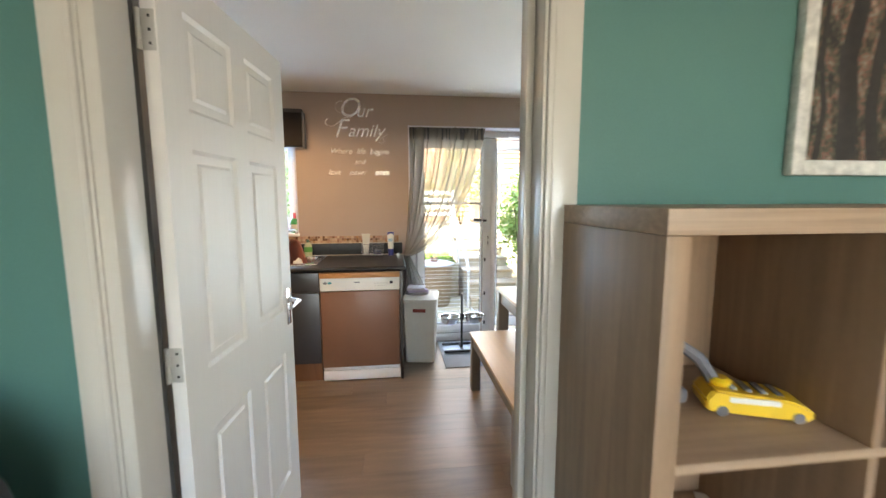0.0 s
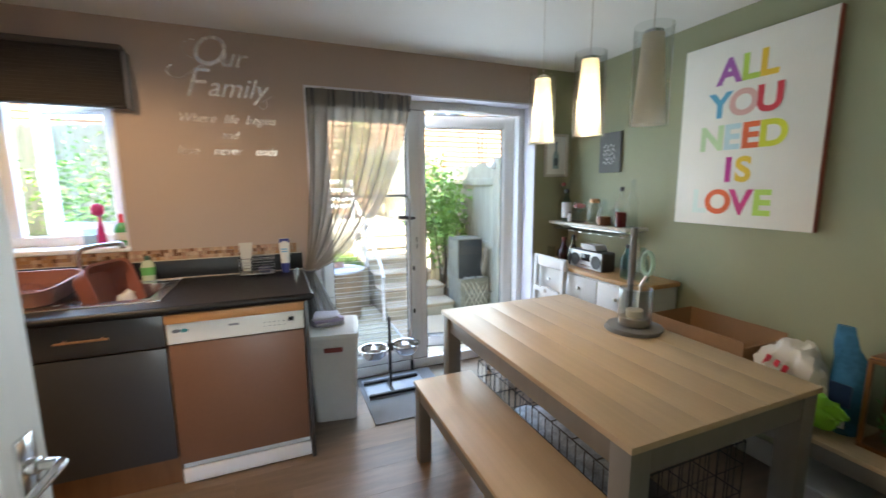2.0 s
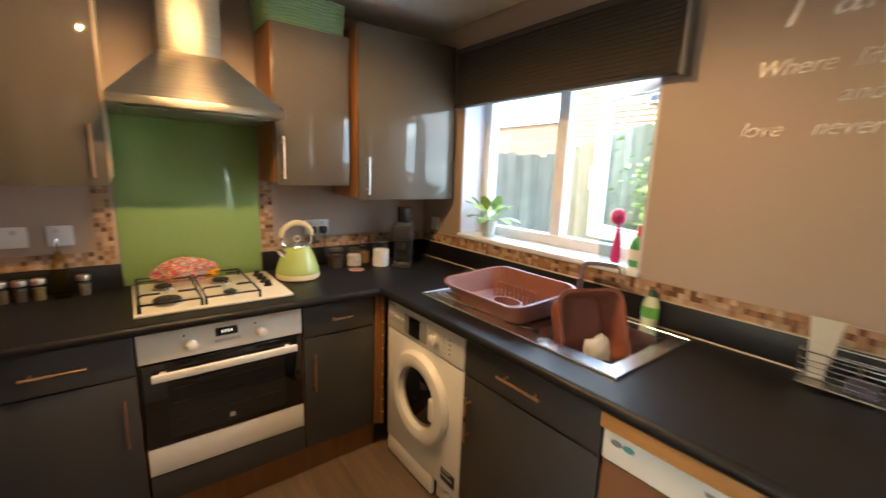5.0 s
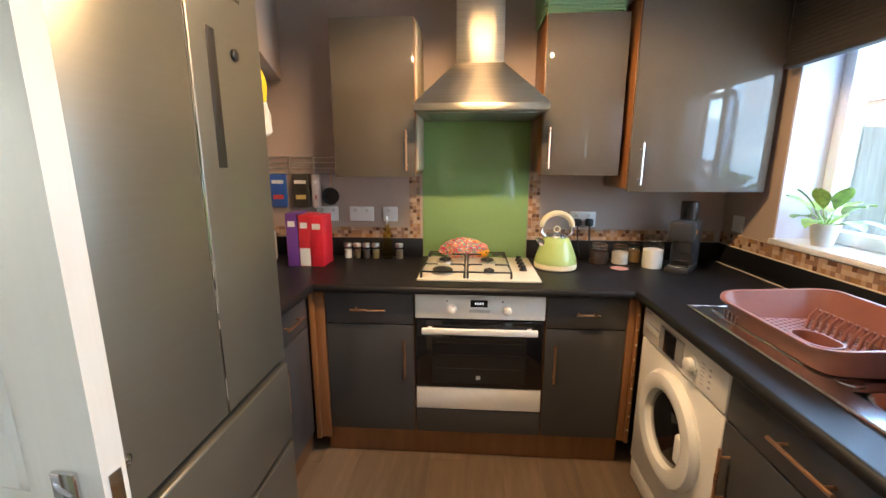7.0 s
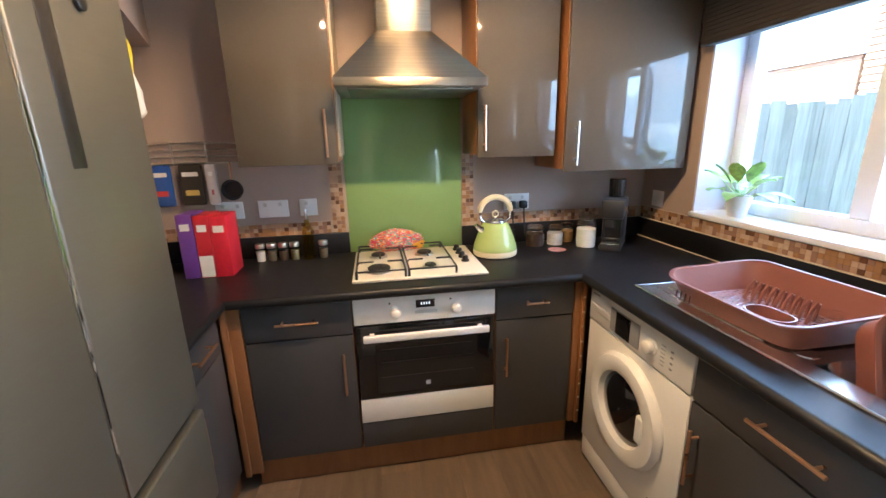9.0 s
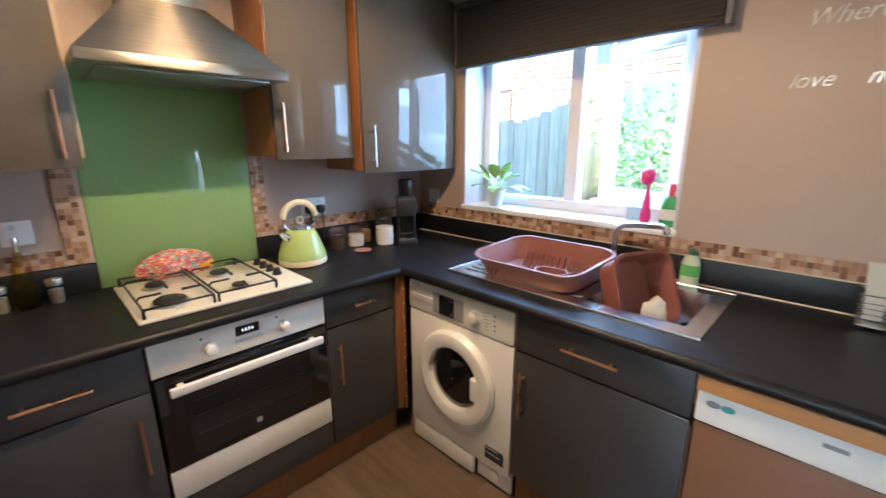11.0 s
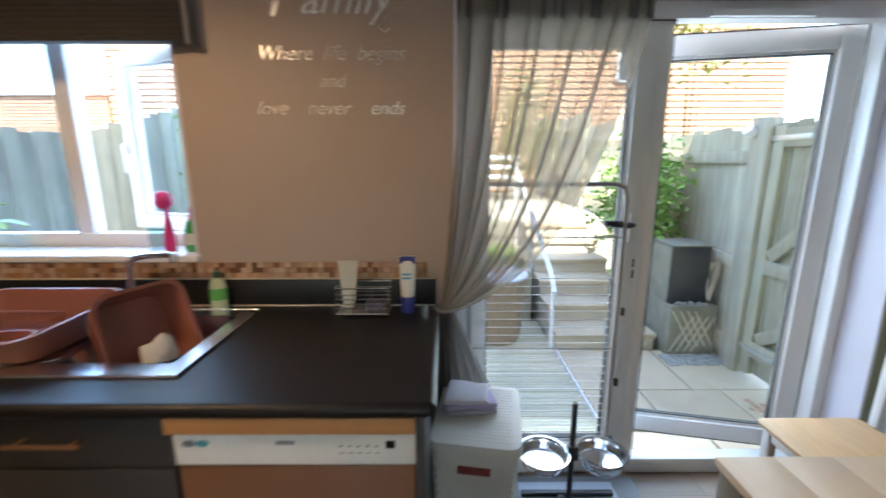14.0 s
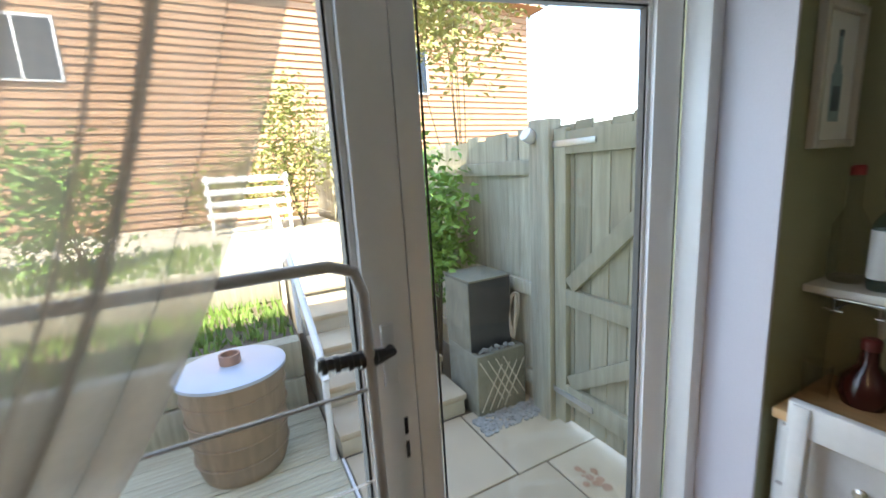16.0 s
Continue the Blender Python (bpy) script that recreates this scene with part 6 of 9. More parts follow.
for k, y in enumerate((1.60, 1.655, 1.71, 1.765, 1.905)):
    s = thing("spice_jar", (-2.34, y, ZT), "small round glass spice jar with a steel lid", "spice jar", "spice jars")
    lathe("contents", (-2.34, y, ZT + 0.002), [(0.02, 0), (0.021, 0.05)], SP[k], s, n=20)
    lathe("glass", (-2.34, y, ZT), [(0.023, 0), (0.026, 0.01), (0.026, 0.05), (0.018, 0.068)], M_JAR, s, n=20, caps=False).visible_shadow = False
    lathe("lid", (-2.34, y, ZT + 0.068), [(0.022, 0), (0.024, 0.018), (0.022, 0.022)], M_STEEL, s, n=20)
bottle("oil_bottle", -2.345, 1.835, ZT, [(0.028, 0), (0.03, 0.01), (0.026, 0.15), (0.014, 0.18), (0.011, 0.2)], M_OILG, "square glass bottle of golden oil", "bottle", M_CHROME, 0.05, 0.008)
rk = thing("hanging_rack", (XW, 1.4, 1.40), "chrome wall rack with hanging packets", "rack")
bm = B()
for z in (1.40, 1.43, 1.46, 1.49):
    add_tube(bm, [(XW + 0.012, 1.05, z), (XW + 0.012, 1.615, z)], 0.004, 6)
for y in (1.1, 1.25, 1.4, 1.55):
    add_tube(bm, [(XW + 0.014, y, 1.39), (XW + 0.014, y, 1.5)], 0.004, 6)
part("bars", bm, M_STEEL, rk, smooth=True)
for y, w, c, nm, lb in ((1.14, 0.10, (0.02, 0.08, 0.3), "blue_packet", "blue snack packet clipped to the rack"), (1.275, 0.10, (0.03, 0.025, 0.02), "black_packet", "black and gold packet clipped to the rack"), (1.39, 0.05, (0.55, 0.5, 0.48), "white_packet", "slim white card packet clipped to the rack")):
    p = thing("snack_packet", (XW + 0.03, y, 1.21), lb, "packet")
    box("pouch", (XW + 0.02, y, 1.20), (XW + 0.045, y + w, 1.395), plain(nm, c, 0.3, vary=0.2), p, 0.01)
    box("print_band", (XW + 0.0452, y + 0.02, 1.25), (XW + 0.0462, y + w - 0.02, 1.275), plain(nm + "_print", {"blue_packet": (0.55, 0.05, 0.05), "black_packet": (0.5, 0.38, 0.12)}.get(nm, (0.4, 0.1, 0.1))), p)
    box("print_top", (XW + 0.0452, y + 0.015, 1.34), (XW + 0.0462, y + w - 0.015, 1.36), LBL, p)
ms_ = thing("strainer", (XW + 0.05, 1.5, 1.23), "round dark pan hanging from the rack", "pan")
lathe("pan", (0, 0, 0), [(0.01, 0), (0.045, 0.008), (0.05, 0.035), (0.046, 0.035), (0.04, 0.01)], M_IRON, ms_, m=Matrix.Translation((XW + 0.02, 1.505, 1.27)) @ RXP, n=24)
tube("pan_handle", [(XW + 0.03, 1.5, 1.32), (XW + 0.02, 1.5, 1.40)], 0.005, M_COPPER, ms_)
tw = thing("tea_towel", (-1.875, 1.42, 1.57), "yellow and white cloths hanging under the bulkhead", "cloth")
crumple("yellow_cloth", (-1.875, 1.425, 1.77), (0.022, 0.03, 0.085), plain("yellow_cloth", (0.7, 0.55, 0.03), 0.8), tw, 5.0)
crumple("white_cloth", (-1.88, 1.43, 1.64), (0.03, 0.035, 0.08), MATS["white_cloth"], tw, 6.0)
tube("hook", [(-1.875, 1.405, 1.84), (-1.875, 1.395, 1.912)], 0.006, plain("red_hook", (0.4, 0.05, 0.03)), tw)
tw.location.y -= 0.045
pk = thing("bread_bag", (-2.33, 2.33, HZ), "crumpled pink and orange printed bag behind the hob", "bag")
M_PATT = mat("colourful_print", (0.6, 0.12, 0.13), 0.5, vary=0.2)
nn, ll = M_PATT.node_tree.nodes, M_PATT.node_tree.links
vo = nn.new("ShaderNodeTexVoronoi")
vo.inputs["Scale"].default_value = 28
cr = nn.new("ShaderNodeValToRGB")
cr.color_ramp.interpolation = "CONSTANT"
for pos, col in ((0.25, (0.08, 0.4, 0.35, 1)), (0.45, (0.75, 0.3, 0.04, 1)), (0.62, (0.62, 0.07, 0.12, 1)), (0.85, (0.75, 0.6, 0.55, 1))):
    cr.color_ramp.elements.new(pos).color = col
cr.color_ramp.elements[0].color = (0.62, 0.06, 0.12, 1)
sx = nn.new("ShaderNodeSeparateColor")
ll.new(vo.outputs["Color"], sx.inputs[0])
ll.new(sx.outputs[0], cr.inputs["Fac"])
ll.new(cr.outputs["Color"], nn["Principled BSDF"].inputs["Base Color"])
crumple("bag", (-2.345, 2.28, HZ + 0.045), (0.035, 0.105, 0.055), M_PATT, pk, 8.0, 0.9, 4)
crumple("orange_end", (-2.345, 2.385, HZ + 0.03), (0.026, 0.04, 0.03), plain("orange_film", (0.75, 0.35, 0.03), 0.5), pk, 9.0)
bk = thing("storage_basket", (-2.27, 2.83, 2.13), "light green woven plastic basket on the wall cabinet", "basket")
M_BASK = plain("mint_plastic", (0.25, 0.42, 0.22), 0.5)
bm = B()
for k in range(11):
    z = 2.133 + 0.0135 * k
    add_tube(bm, rounded_ring(-2.255, 2.83, 0.13 + 0.0008 * k, 0.185 + 0.001 * k, 0.03, z), 0.006, 6, closed=True)
part("weave", bm, M_BASK, bk, smooth=True)
bm = B()
for k in range(18):
    y = 2.66 + 0.02 * k
    add_tube(bm, [(-2.125, y, 2.131), (-2.118, y, 2.275)], 0.004, 5)
part("uprights", bm, M_BASK, bk, smooth=True, kind="stuff")
crumple("purple_cloth", (-2.22, 2.92, 2.28), (0.07, 0.07, 0.035), plain("purple_cloth", (0.06, 0.03, 0.2), 0.8), bk, 2.0)

# ---- beside the garden doors: laundry bin, towels, dog bowls, mats, airer ----
lb = thing("laundry_bin", (0.215, 3.53, 0), "cream woven-look plastic laundry bin with lid", "laundry bin", rz=-9)
BASE[lb.name] = Vector((0, 0, 0))
bm = B()
tub(bm, [rounded_ring(0, 0, 0.122, 0.155, 0.03, 0.0), rounded_ring(0, 0, 0.148, 0.185, 0.035, 0.53), rounded_ring(0, 0, 0.141, 0.178, 0.03, 0.53), rounded_ring(0, 0, 0.117, 0.145, 0.03, 0.02)])
part("body", bm, M_BIN, lb, smooth=True)
bm = B()
for j in range(30):
    for k in range(16):
        z = 0.03 + 0.0158 * j
        hw = (0.122 + 0.026 * z / 0.53) - 0.014
        x = -hw + 2 * hw * (k + (0.5 if j % 2 else 0.0)) / 16
        if x < hw and not (z > 0.42 and abs(x) < 0.06):
            yy = -(0.155 + 0.03 * z / 0.53)
            add_box(bm, (x, yy - 0.002, z), (x + 0.010, yy + 0.001, z + 0.011))
part("weave_relief", bm, M_BIN, lb, kind="stuff")
bm = B()
tub(bm, [rounded_ring(0, 0, 0.153, 0.19, 0.035, 0.531), rounded_ring(0, 0, 0.156, 0.193, 0.035, 0.545), rounded_ring(0, 0, 0.151, 0.188, 0.035, 0.566), rounded_ring(0, 0, 0.133, 0.17, 0.03, 0.57)])
part("lid", bm, M_BIN, lb, smooth=True)
bm = B()
for j in range(19):
    for k in range(15):
        x, y = -0.13 + 0.0173 * k + (0.0086 if j % 2 else 0), -0.165 + 0.0175 * j
        if x < 0.118:
            add_box(bm, (x, y, 0.569), (x + 0.011, y + 0.012, 0.572))
part("lid_weave", bm, M_BIN, lb, kind="stuff")
bm = B()
add_box(bm, (-0.055, -0.1865, 0.455), (0.055, -0.178, 0.485), 0.006)
part("handle_slot", bm, plain("dark_red_slot", (0.2, 0.03, 0.02), 0.6), lb, "slot showing red inside", smooth=True)
tl = thing("folded_towels", (0.18, 3.55, 0.571), "small stack of folded lilac and grey towels", "towels")
for k, (c, nm) in enumerate((((0.35, 0.33, 0.36), "grey_towel"), ((0.42, 0.36, 0.5), "lilac_towel"), ((0.55, 0.52, 0.56), "pale_towel"))):
    bm = B()
    add_box(bm, (-0.095 + 0.005 * k, -0.065, 0), (0.095 - 0.012 * k, 0.065, 0.022), 0.011, 3, Matrix.Translation((0.185 + 0.006 * (k % 2), 3.56, 0.572 + 0.0215 * k)) @ pose(0, 0, 0, 0, 0, 8 - 7 * k))
    bmesh.ops.subdivide_edges(bm, edges=bm.edges[:], cuts=3, use_grid_fill=True)
    for v in bm.verts:
        d = noise.noise(v.co * 16 + Vector((k, 0, 0))) * 0.022
        v.co += Vector((d, d * 0.8, noise.noise(v.co * 11 + Vector((0, k * 3, 0))) * 0.010 if v.co.z > 0.58 else 0))
    part("towel", bm, plain(nm, c, 0.95, fine=250, bump=0.4), tl, smooth=True)
fm = tagged(box("floor_mat", (0.40, 3.22, 0.001), (0.97, 3.86, 0.007), M_MAT, bevel=0.003, m=Matrix.Identity(4)), "flat grey rubber mat on the floor", "mat")
fm2 = tagged(box("feeding_mat", (0.43, 3.52, 0.0075), (0.86, 3.82, 0.012), plain("pale_blue_mat", (0.42, 0.47, 0.55), 0.4), bevel=0.002), "pale blue feeding mat below the dog bowls", "mat")
db = thing("dog_bowl_stand", (0.60, 3.62, 0.012), "black adjustable stand with two steel dog bowls", "dog bowl stand")
BS = M_BLACK
for y in (3.54, 3.74):
    box("foot", (0.43, y - 0.012, 0.0125), (0.84, y + 0.012, 0.035), BS, db, 0.006)
box("crossbar", (0.59, 3.553, 0.015), (0.615, 3.727, 0.032), BS, db, 0.004)
tube("pole", [(0.602, 3.62, 0.03), (0.602, 3.62, 0.545)], 0.011, BS, db, n=12)
box("clamp", (0.58, 3.60, 0.30), (0.624, 3.64, 0.36), BS, db, 0.006)
for x in (0.485, 0.715):
    a = tube("arm_ring", [(0.60, 3.62, 0.33)] + arc((x, 3.605, 0.335), 0.092, 180 if x > 0.6 else 0, 540 if x > 0.6 else 360, "z", 28), 0.005, BS, db)
    lathe("steel_bowl", (x, 3.605, 0.272), [(0.06, 0), (0.082, 0.02), (0.092, 0.062), (0.102, 0.066), (0.102, 0.069), (0.088, 0.066), (0.078, 0.024), (0.02, 0.008)], M_CHROME, db, "shiny steel bowl", n=36)
ar = thing("wire_airer", (0.55, 3.86, 0.076), "white tubular wire airer leaning against the glass door", "airer")
bm = B()
add_tube(bm, [(0.2, 3.862, 0.09), (0.2, 3.862, 1.32), (0.212, 3.862, 1.36), (0.245, 3.862, 1.375), (0.79, 3.862, 1.375), (0.828, 3.862, 1.36), (0.84, 3.862, 1.32), (0.84, 3.862, 0.09)], 0.010, 10)
M_AIRER = plain("grey_coated_tube", (0.36, 0.35, 0.34), 0.4, vary=0.1)
part("frame", bm, M_AIRER, ar, smooth=True)
for z in (1.155, 0.66):
    tube("cross_tube", [(0.2, 3.862, z), (0.84, 3.862, z)], 0.0035, M_AIRER, ar, n=8)
for k in range(24):
    tube("wire", [(0.2, 3.862, 0.98 - 0.037 * k), (0.84, 3.862, 0.98 - 0.037 * k)], 0.0018, M_UPVC, ar, n=5)
for x in (0.2, 0.84):
    tube("foot", [(x, 3.862, 0.0), (x, 3.862, 0.089)], 0.012, M_BLACK, ar)

# ---- white chairs with pine seats ----
def chair(base, label):
    """Faces -x; the back stands at +x."""
    c = thing("dining_chair", base, label, "chair", "white dining chairs")
    BASE[c.name] = Vector((0, 0, 0))
    bm = B()
    tub(bm, [rounded_ring(-0.01, 0, 0.205, 0.19, 0.03, 0.425), rounded_ring(-0.01, 0, 0.21, 0.195, 0.03, 0.432), rounded_ring(-0.01, 0, 0.21, 0.195, 0.03, 0.443), rounded_ring(-0.01, 0, 0.2, 0.185, 0.03, 0.448)])
    part("seat", bm, M_PINE, c, "varnished pine seat", smooth=True)
    for y in (-0.165, 0.165):
        box("front_leg", (-0.19, y - 0.018, 0), (-0.154, y + 0.018, 0.4245), M_CHAIR, c, 0.004)
        bm = B()
        add_box(bm, (-0.018, -0.018, 0), (0.018, 0.018, 0.90), 0.004, 2)
        for v in bm.verts:
            v.co.x += 0.20 + max(0, v.co.z - 0.43) * 0.13 + max(0, 0.43 - v.co.z) * 0.08
            v.co.y += y
        part("back_post", bm, M_CHAIR, c, smooth=True)
    box("top_rail", (0.25, -0.195, 0.82), (0.275, 0.195, 0.905), M_CHAIR, c, 0.006)
    bm = B()
    pts = [(-0.148, 0.665), (-0.06, 0.655), (-0.03, 0.672), (0.03, 0.672), (0.06, 0.655), (0.148, 0.665)]
    low = [(-0.148, 0.625), (-0.06, 0.625), (-0.03, 0.607), (0.03, 0.607), (0.06, 0.625), (0.148, 0.625)]
    f1 = [bm.verts.new((0.222, y, z)) for y, z in pts + low[::-1]]
    f2 = [bm.verts.new((0.238, y, z)) for y, z in pts + low[::-1]]
    bm.faces.new(f1)
    bm.faces.new(f2[::-1])
    for k in range(len(f1)):
        bm.faces.new((f1[k], f2[k], f2[(k + 1) % len(f1)], f1[(k + 1) % len(f1)]))
    bmesh.ops.recalc_face_normals(bm, faces=bm.faces)
    part("middle_rail", bm, M_CHAIR, c)
    lathe("finger_hole", (0, 0, 0), [(0.016, 0), (0.016, 0.0015)], plain("hole_shadow_wood", (0.25, 0.22, 0.2), 0.7), c, m=Matrix.Translation((0.2218, 0, 0.64)) @ Euler((0, radians(-90), 0)).to_matrix().to_4x4(), n=18)
    for lo, hi in (((-0.152, -0.17, 0.37), (0.19, -0.152, 0.42)), ((-0.152, 0.152, 0.37), (0.19, 0.17, 0.42)), ((-0.185, -0.147, 0.37), (-0.167, 0.147, 0.42))):
        box("apron", lo, hi, M_CHAIR, c, 0.003)
    for y in (-0.165, 0.165):
        tube("stretcher", [(-0.17, y, 0.16), (0.22, y, 0.16)], 0.009, M_CHAIR, c)
    return c


ch1 = chair((1.575, 3.475, 0), "white painted chair with a pine seat by the sideboard")
ch2 = copy_thing(ch1, pose(1.66, 1.225, 0, 0, 0, 0))
ch2["label"] = "white painted chair with pine seat holding grey oven gloves"
og = thing("oven_gloves", (1.64, 1.26, 0.449), "pair of grey oven gloves on the chair seat", "oven gloves")
GLV = plain("grey_glove_cloth", (0.14, 0.145, 0.15), 0.9, fine=200, bump=0.3)
crumple("glove", (1.62, 1.24, 0.475), (0.13, 0.05, 0.03), GLV, og, 12.0)
crumple("glove", (1.72, 1.31, 0.48), (0.07, 0.05, 0.035), GLV, og, 14.0)

# ---- sideboard, shelf and bottles ----
sd = thing("sideboard", (2.02, 3.15, 0), "white sideboard with a honey oak top", "sideboard")
sx0, sy0, sy1, sz = 1.87, 2.66, 3.715, 0.85
box("body", (sx0 + 0.015, sy0 + 0.01, 0.06), (XE - 0.02, sy1 - 0.005, sz - 0.03), M_CHAIR, sd, 0.003)
box("top", (sx0 - 0.01, sy0 - 0.01, sz - 0.029), (XE - 0.018, sy1, sz), M_OAK, sd, 0.005, "honey oak top")
n = 3
for k in range(n):
    a, b = sy0 + 0.02 + (sy1 - sy0 - 0.03) * k / n, sy0 + 0.012 + (sy1 - sy0 - 0.03) * (k + 1) / n
    d = box("drawer", (sx0 + 0.002, a, 0.64), (sx0 + 0.0145, b, sz - 0.045), M_CHAIR, sd, 0.003)
    lathe("knob", (0, 0, 0), [(0.008, 0), (0.014, 0.014), (0.008, 0.02)], M_STEEL, d, m=Matrix.Translation((sx0 + 0.002, (a + b) / 2, 0.72)) @ Euler((0, radians(-90), 0)).to_matrix().to_4x4(), n=14)
    d = rect = B()
    add_box(d, (sx0 + 0.006, a, 0.10), (sx0 + 0.0145, b, 0.63))
    for lo, hi in (((sx0, a, 0.10), (sx0 + 0.006, a + 0.055, 0.63)), ((sx0, b - 0.055, 0.10), (sx0 + 0.006, b, 0.63)), ((sx0, a + 0.055, 0.10), (sx0 + 0.006, b - 0.055, 0.155)), ((sx0, a + 0.055, 0.575), (sx0 + 0.006, b - 0.055, 0.63))):
        add_box(d, lo, hi, 0.002)
    part("door", d, M_CHAIR, sd, smooth=True)
box("foot_rail", (sx0 + 0.03, sy0 + 0.03, 0), (XE - 0.03, sy1 - 0.03, 0.06), M_CHAIR, sd)
shf = thing("wall_shelf", (2.1, 3.3, 1.12), "white wall shelf with a wire glass rack below", "shelf")
box("board", (2.0, 2.925, 1.135), (XE - 0.002, YN - 0.003, 1.157), M_GLOSS, shf, 0.004)
bm = B()
for x in (2.02, 2.18):
    add_tube(bm, [(x, 2.94, 1.128), (x, 3.71, 1.128)], 0.004, 6)
for k in range(8):
    y = 2.97 + 0.1 * k
    add_tube(bm, [(2.02, y, 1.125), (2.02, y, 1.095), (2.18, y, 1.095)], 0.003, 6)
    add_tube(bm, [(2.02, y - 0.02, 1.095), (2.02, y + 0.02, 1.095)], 0.003, 6)
part("glass_rack", bm, M_CHROME, shf, smooth=True)
for y in (2.99, 3.62):
    tube("bracket", [(XE - 0.004, y, 0.99), (XE - 0.03, y, 1.08), (2.03, y, 1.13)], 0.008, M_GLOSS, shf)
SH = 1.158
bottle("gin_bottle", 2.07, 3.60, SH, [(0.036, 0), (0.04, 0.01), (0.04, 0.165), (0.016, 0.195), (0.014, 0.225)], M_AQUAG, "flat pale blue glass gin bottle with white label", "bottle", M_BLACK, 0.03, 0.016, (LBL, 0.03, 0.15, 0.0405), 0.75, "shelf bottles")
bottle("glass_bottle", 2.10, 3.68, SH, [(0.035, 0), (0.04, 0.02), (0.038, 0.15), (0.015, 0.2), (0.014, 0.28)], M_JAR, "tall clear glass bottle in the shelf corner", "bottle", plain("dark_red_cap", (0.3, 0.03, 0.03)), 0.025, 0.016, None, 1.0, "shelf bottles")
bottle("miniature_bottle", 2.05, 3.535, SH, [(0.014, 0), (0.015, 0.05), (0.007, 0.065)], LBL, "tiny white miniature bottle on the shelf", "bottle", M_BLACK, 0.015, 0.008, None, 1.0, "shelf bottles")
wg = thing("cocktail_glass", (2.09, 3.47, SH), "round cocktail glass holding pink sweets", "glass")
lathe("glass", (2.09, 3.47, SH), [(0.035, 0), (0.004, 0.008), (0.004, 0.07), (0.045, 0.095), (0.062, 0.13), (0.058, 0.155)], M_JAR, wg, n=28, caps=False).visible_shadow = False
crumple("sweets", (2.09, 3.47, SH + 0.125), (0.04, 0.04, 0.018), M_PATT, wg, 4.0)
bottle("silver_shaker", 2.08, 3.30, SH, [(0.035, 0), (0.05, 0.04), (0.05, 0.1), (0.03, 0.14), (0.028, 0.155)], M_JAR, "cut glass cookie jar with copper lid", "jar", M_COPPER, 0.03, 0.035, None, 1.0, "shelf bottles")
bottle("decanter", 2.07, 3.19, SH, [(0.05, 0), (0.055, 0.02), (0.05, 0.08), (0.02, 0.13), (0.018, 0.15)], M_JAR, "squat glass decanter with amber spirit", "decanter", M_JAR, 0.03, 0.02, (plain("brown_spirit", (0.2, 0.08, 0.03)), 0.005, 0.06, 0.047), 1.0, "shelf bottles")
bottle("glass_jar", 2.10, 3.105, SH, [(0.035, 0), (0.04, 0.02), (0.04, 0.12)], M_JAR, "plain clear glass jar on the shelf", "jar", None)
bottle("red_liquor_bottle", 2.06, 3.03, SH, [(0.034, 0), (0.037, 0.01), (0.037, 0.16), (0.014, 0.2), (0.013, 0.24)], M_JAR, "clear bottle half full of dark red liqueur", "bottle", M_BLACK, 0.03, 0.014, (plain("dark_red_liqueur", (0.12, 0.005, 0.01), 0.2), 0.004, 0.10, 0.0355), 1.0, "shelf bottles")
bottle("glass_bottle", 2.09, 2.965, SH, [(0.036, 0), (0.04, 0.02), (0.03, 0.1), (0.038, 0.16), (0.016, 0.24), (0.015, 0.29)], M_JAR, "curved clear glass bottle with clear stopper", "bottle", M_JAR, 0.03, 0.016, None, 1.0, "shelf bottles")
TZ2 = sz
bottle("whisky_decanter", 2.06, 3.60, TZ2, [(0.045, 0), (0.055, 0.03), (0.05, 0.07), (0.02, 0.11), (0.018, 0.15)], plain("amber_red_spirit", (0.045, 0.009, 0.007), 0.12), "round bottle of dark red spirit on the sideboard", "bottle", plain("red_stopper", (0.12, 0.02, 0.015)), 0.03, 0.02)
for y in (3.68, 3.5):
    g = thing("drinking_glass", (2.0, y, TZ2), "plain clear drinking glass on the sideboard", "glass", "sideboard glasses")
    lathe("glass", (2.0, y, TZ2), [(0.028, 0), (0.033, 0.1)], M_JAR, g, n=22, caps=False).visible_shadow = False
bottle("wine_bottle", 2.0, 3.42, TZ2, [(0.036, 0), (0.038, 0.01), (0.038, 0.11), (0.014, 0.15), (0.013, 0.2)], plain("black_bottle", (0.01, 0.012, 0.012), 0.12), "black bottle with white neck label", "bottle", M_BLACK, 0.02, 0.015, (LBL, 0.105, 0.125, 0.033))
rd = thing("radio", (1.97, 3.2, TZ2), "silver and black portable stereo radio", "radio")
box("case", (1.93, 3.04, TZ2), (2.05, 3.36, TZ2 + 0.135), plain("radio_black", (0.03, 0.03, 0.033), 0.4), rd, 0.015, seg=3)
box("front_plate", (1.9285, 3.045, TZ2 + 0.006), (1.9296, 3.355, TZ2 + 0.129), plain("radio_silver", (0.42, 0.42, 0.43), 0.35, 0.6), rd)
for y in (3.095, 3.305):
    lathe("speaker", (0, 0, 0), [(0.045, 0), (0.047, 0.004), (0.03, 0.002), (0.012, -0.004)], M_BLACK, rd, m=Matrix.Translation((1.928, y, TZ2 + 0.062)) @ Euler((0, radians(-90), 0)).to_matrix().to_4x4(), n=28)
box("panel", (1.9275, 3.155, TZ2 + 0.06), (1.9295, 3.245, TZ2 + 0.11), M_BGLASS, rd)
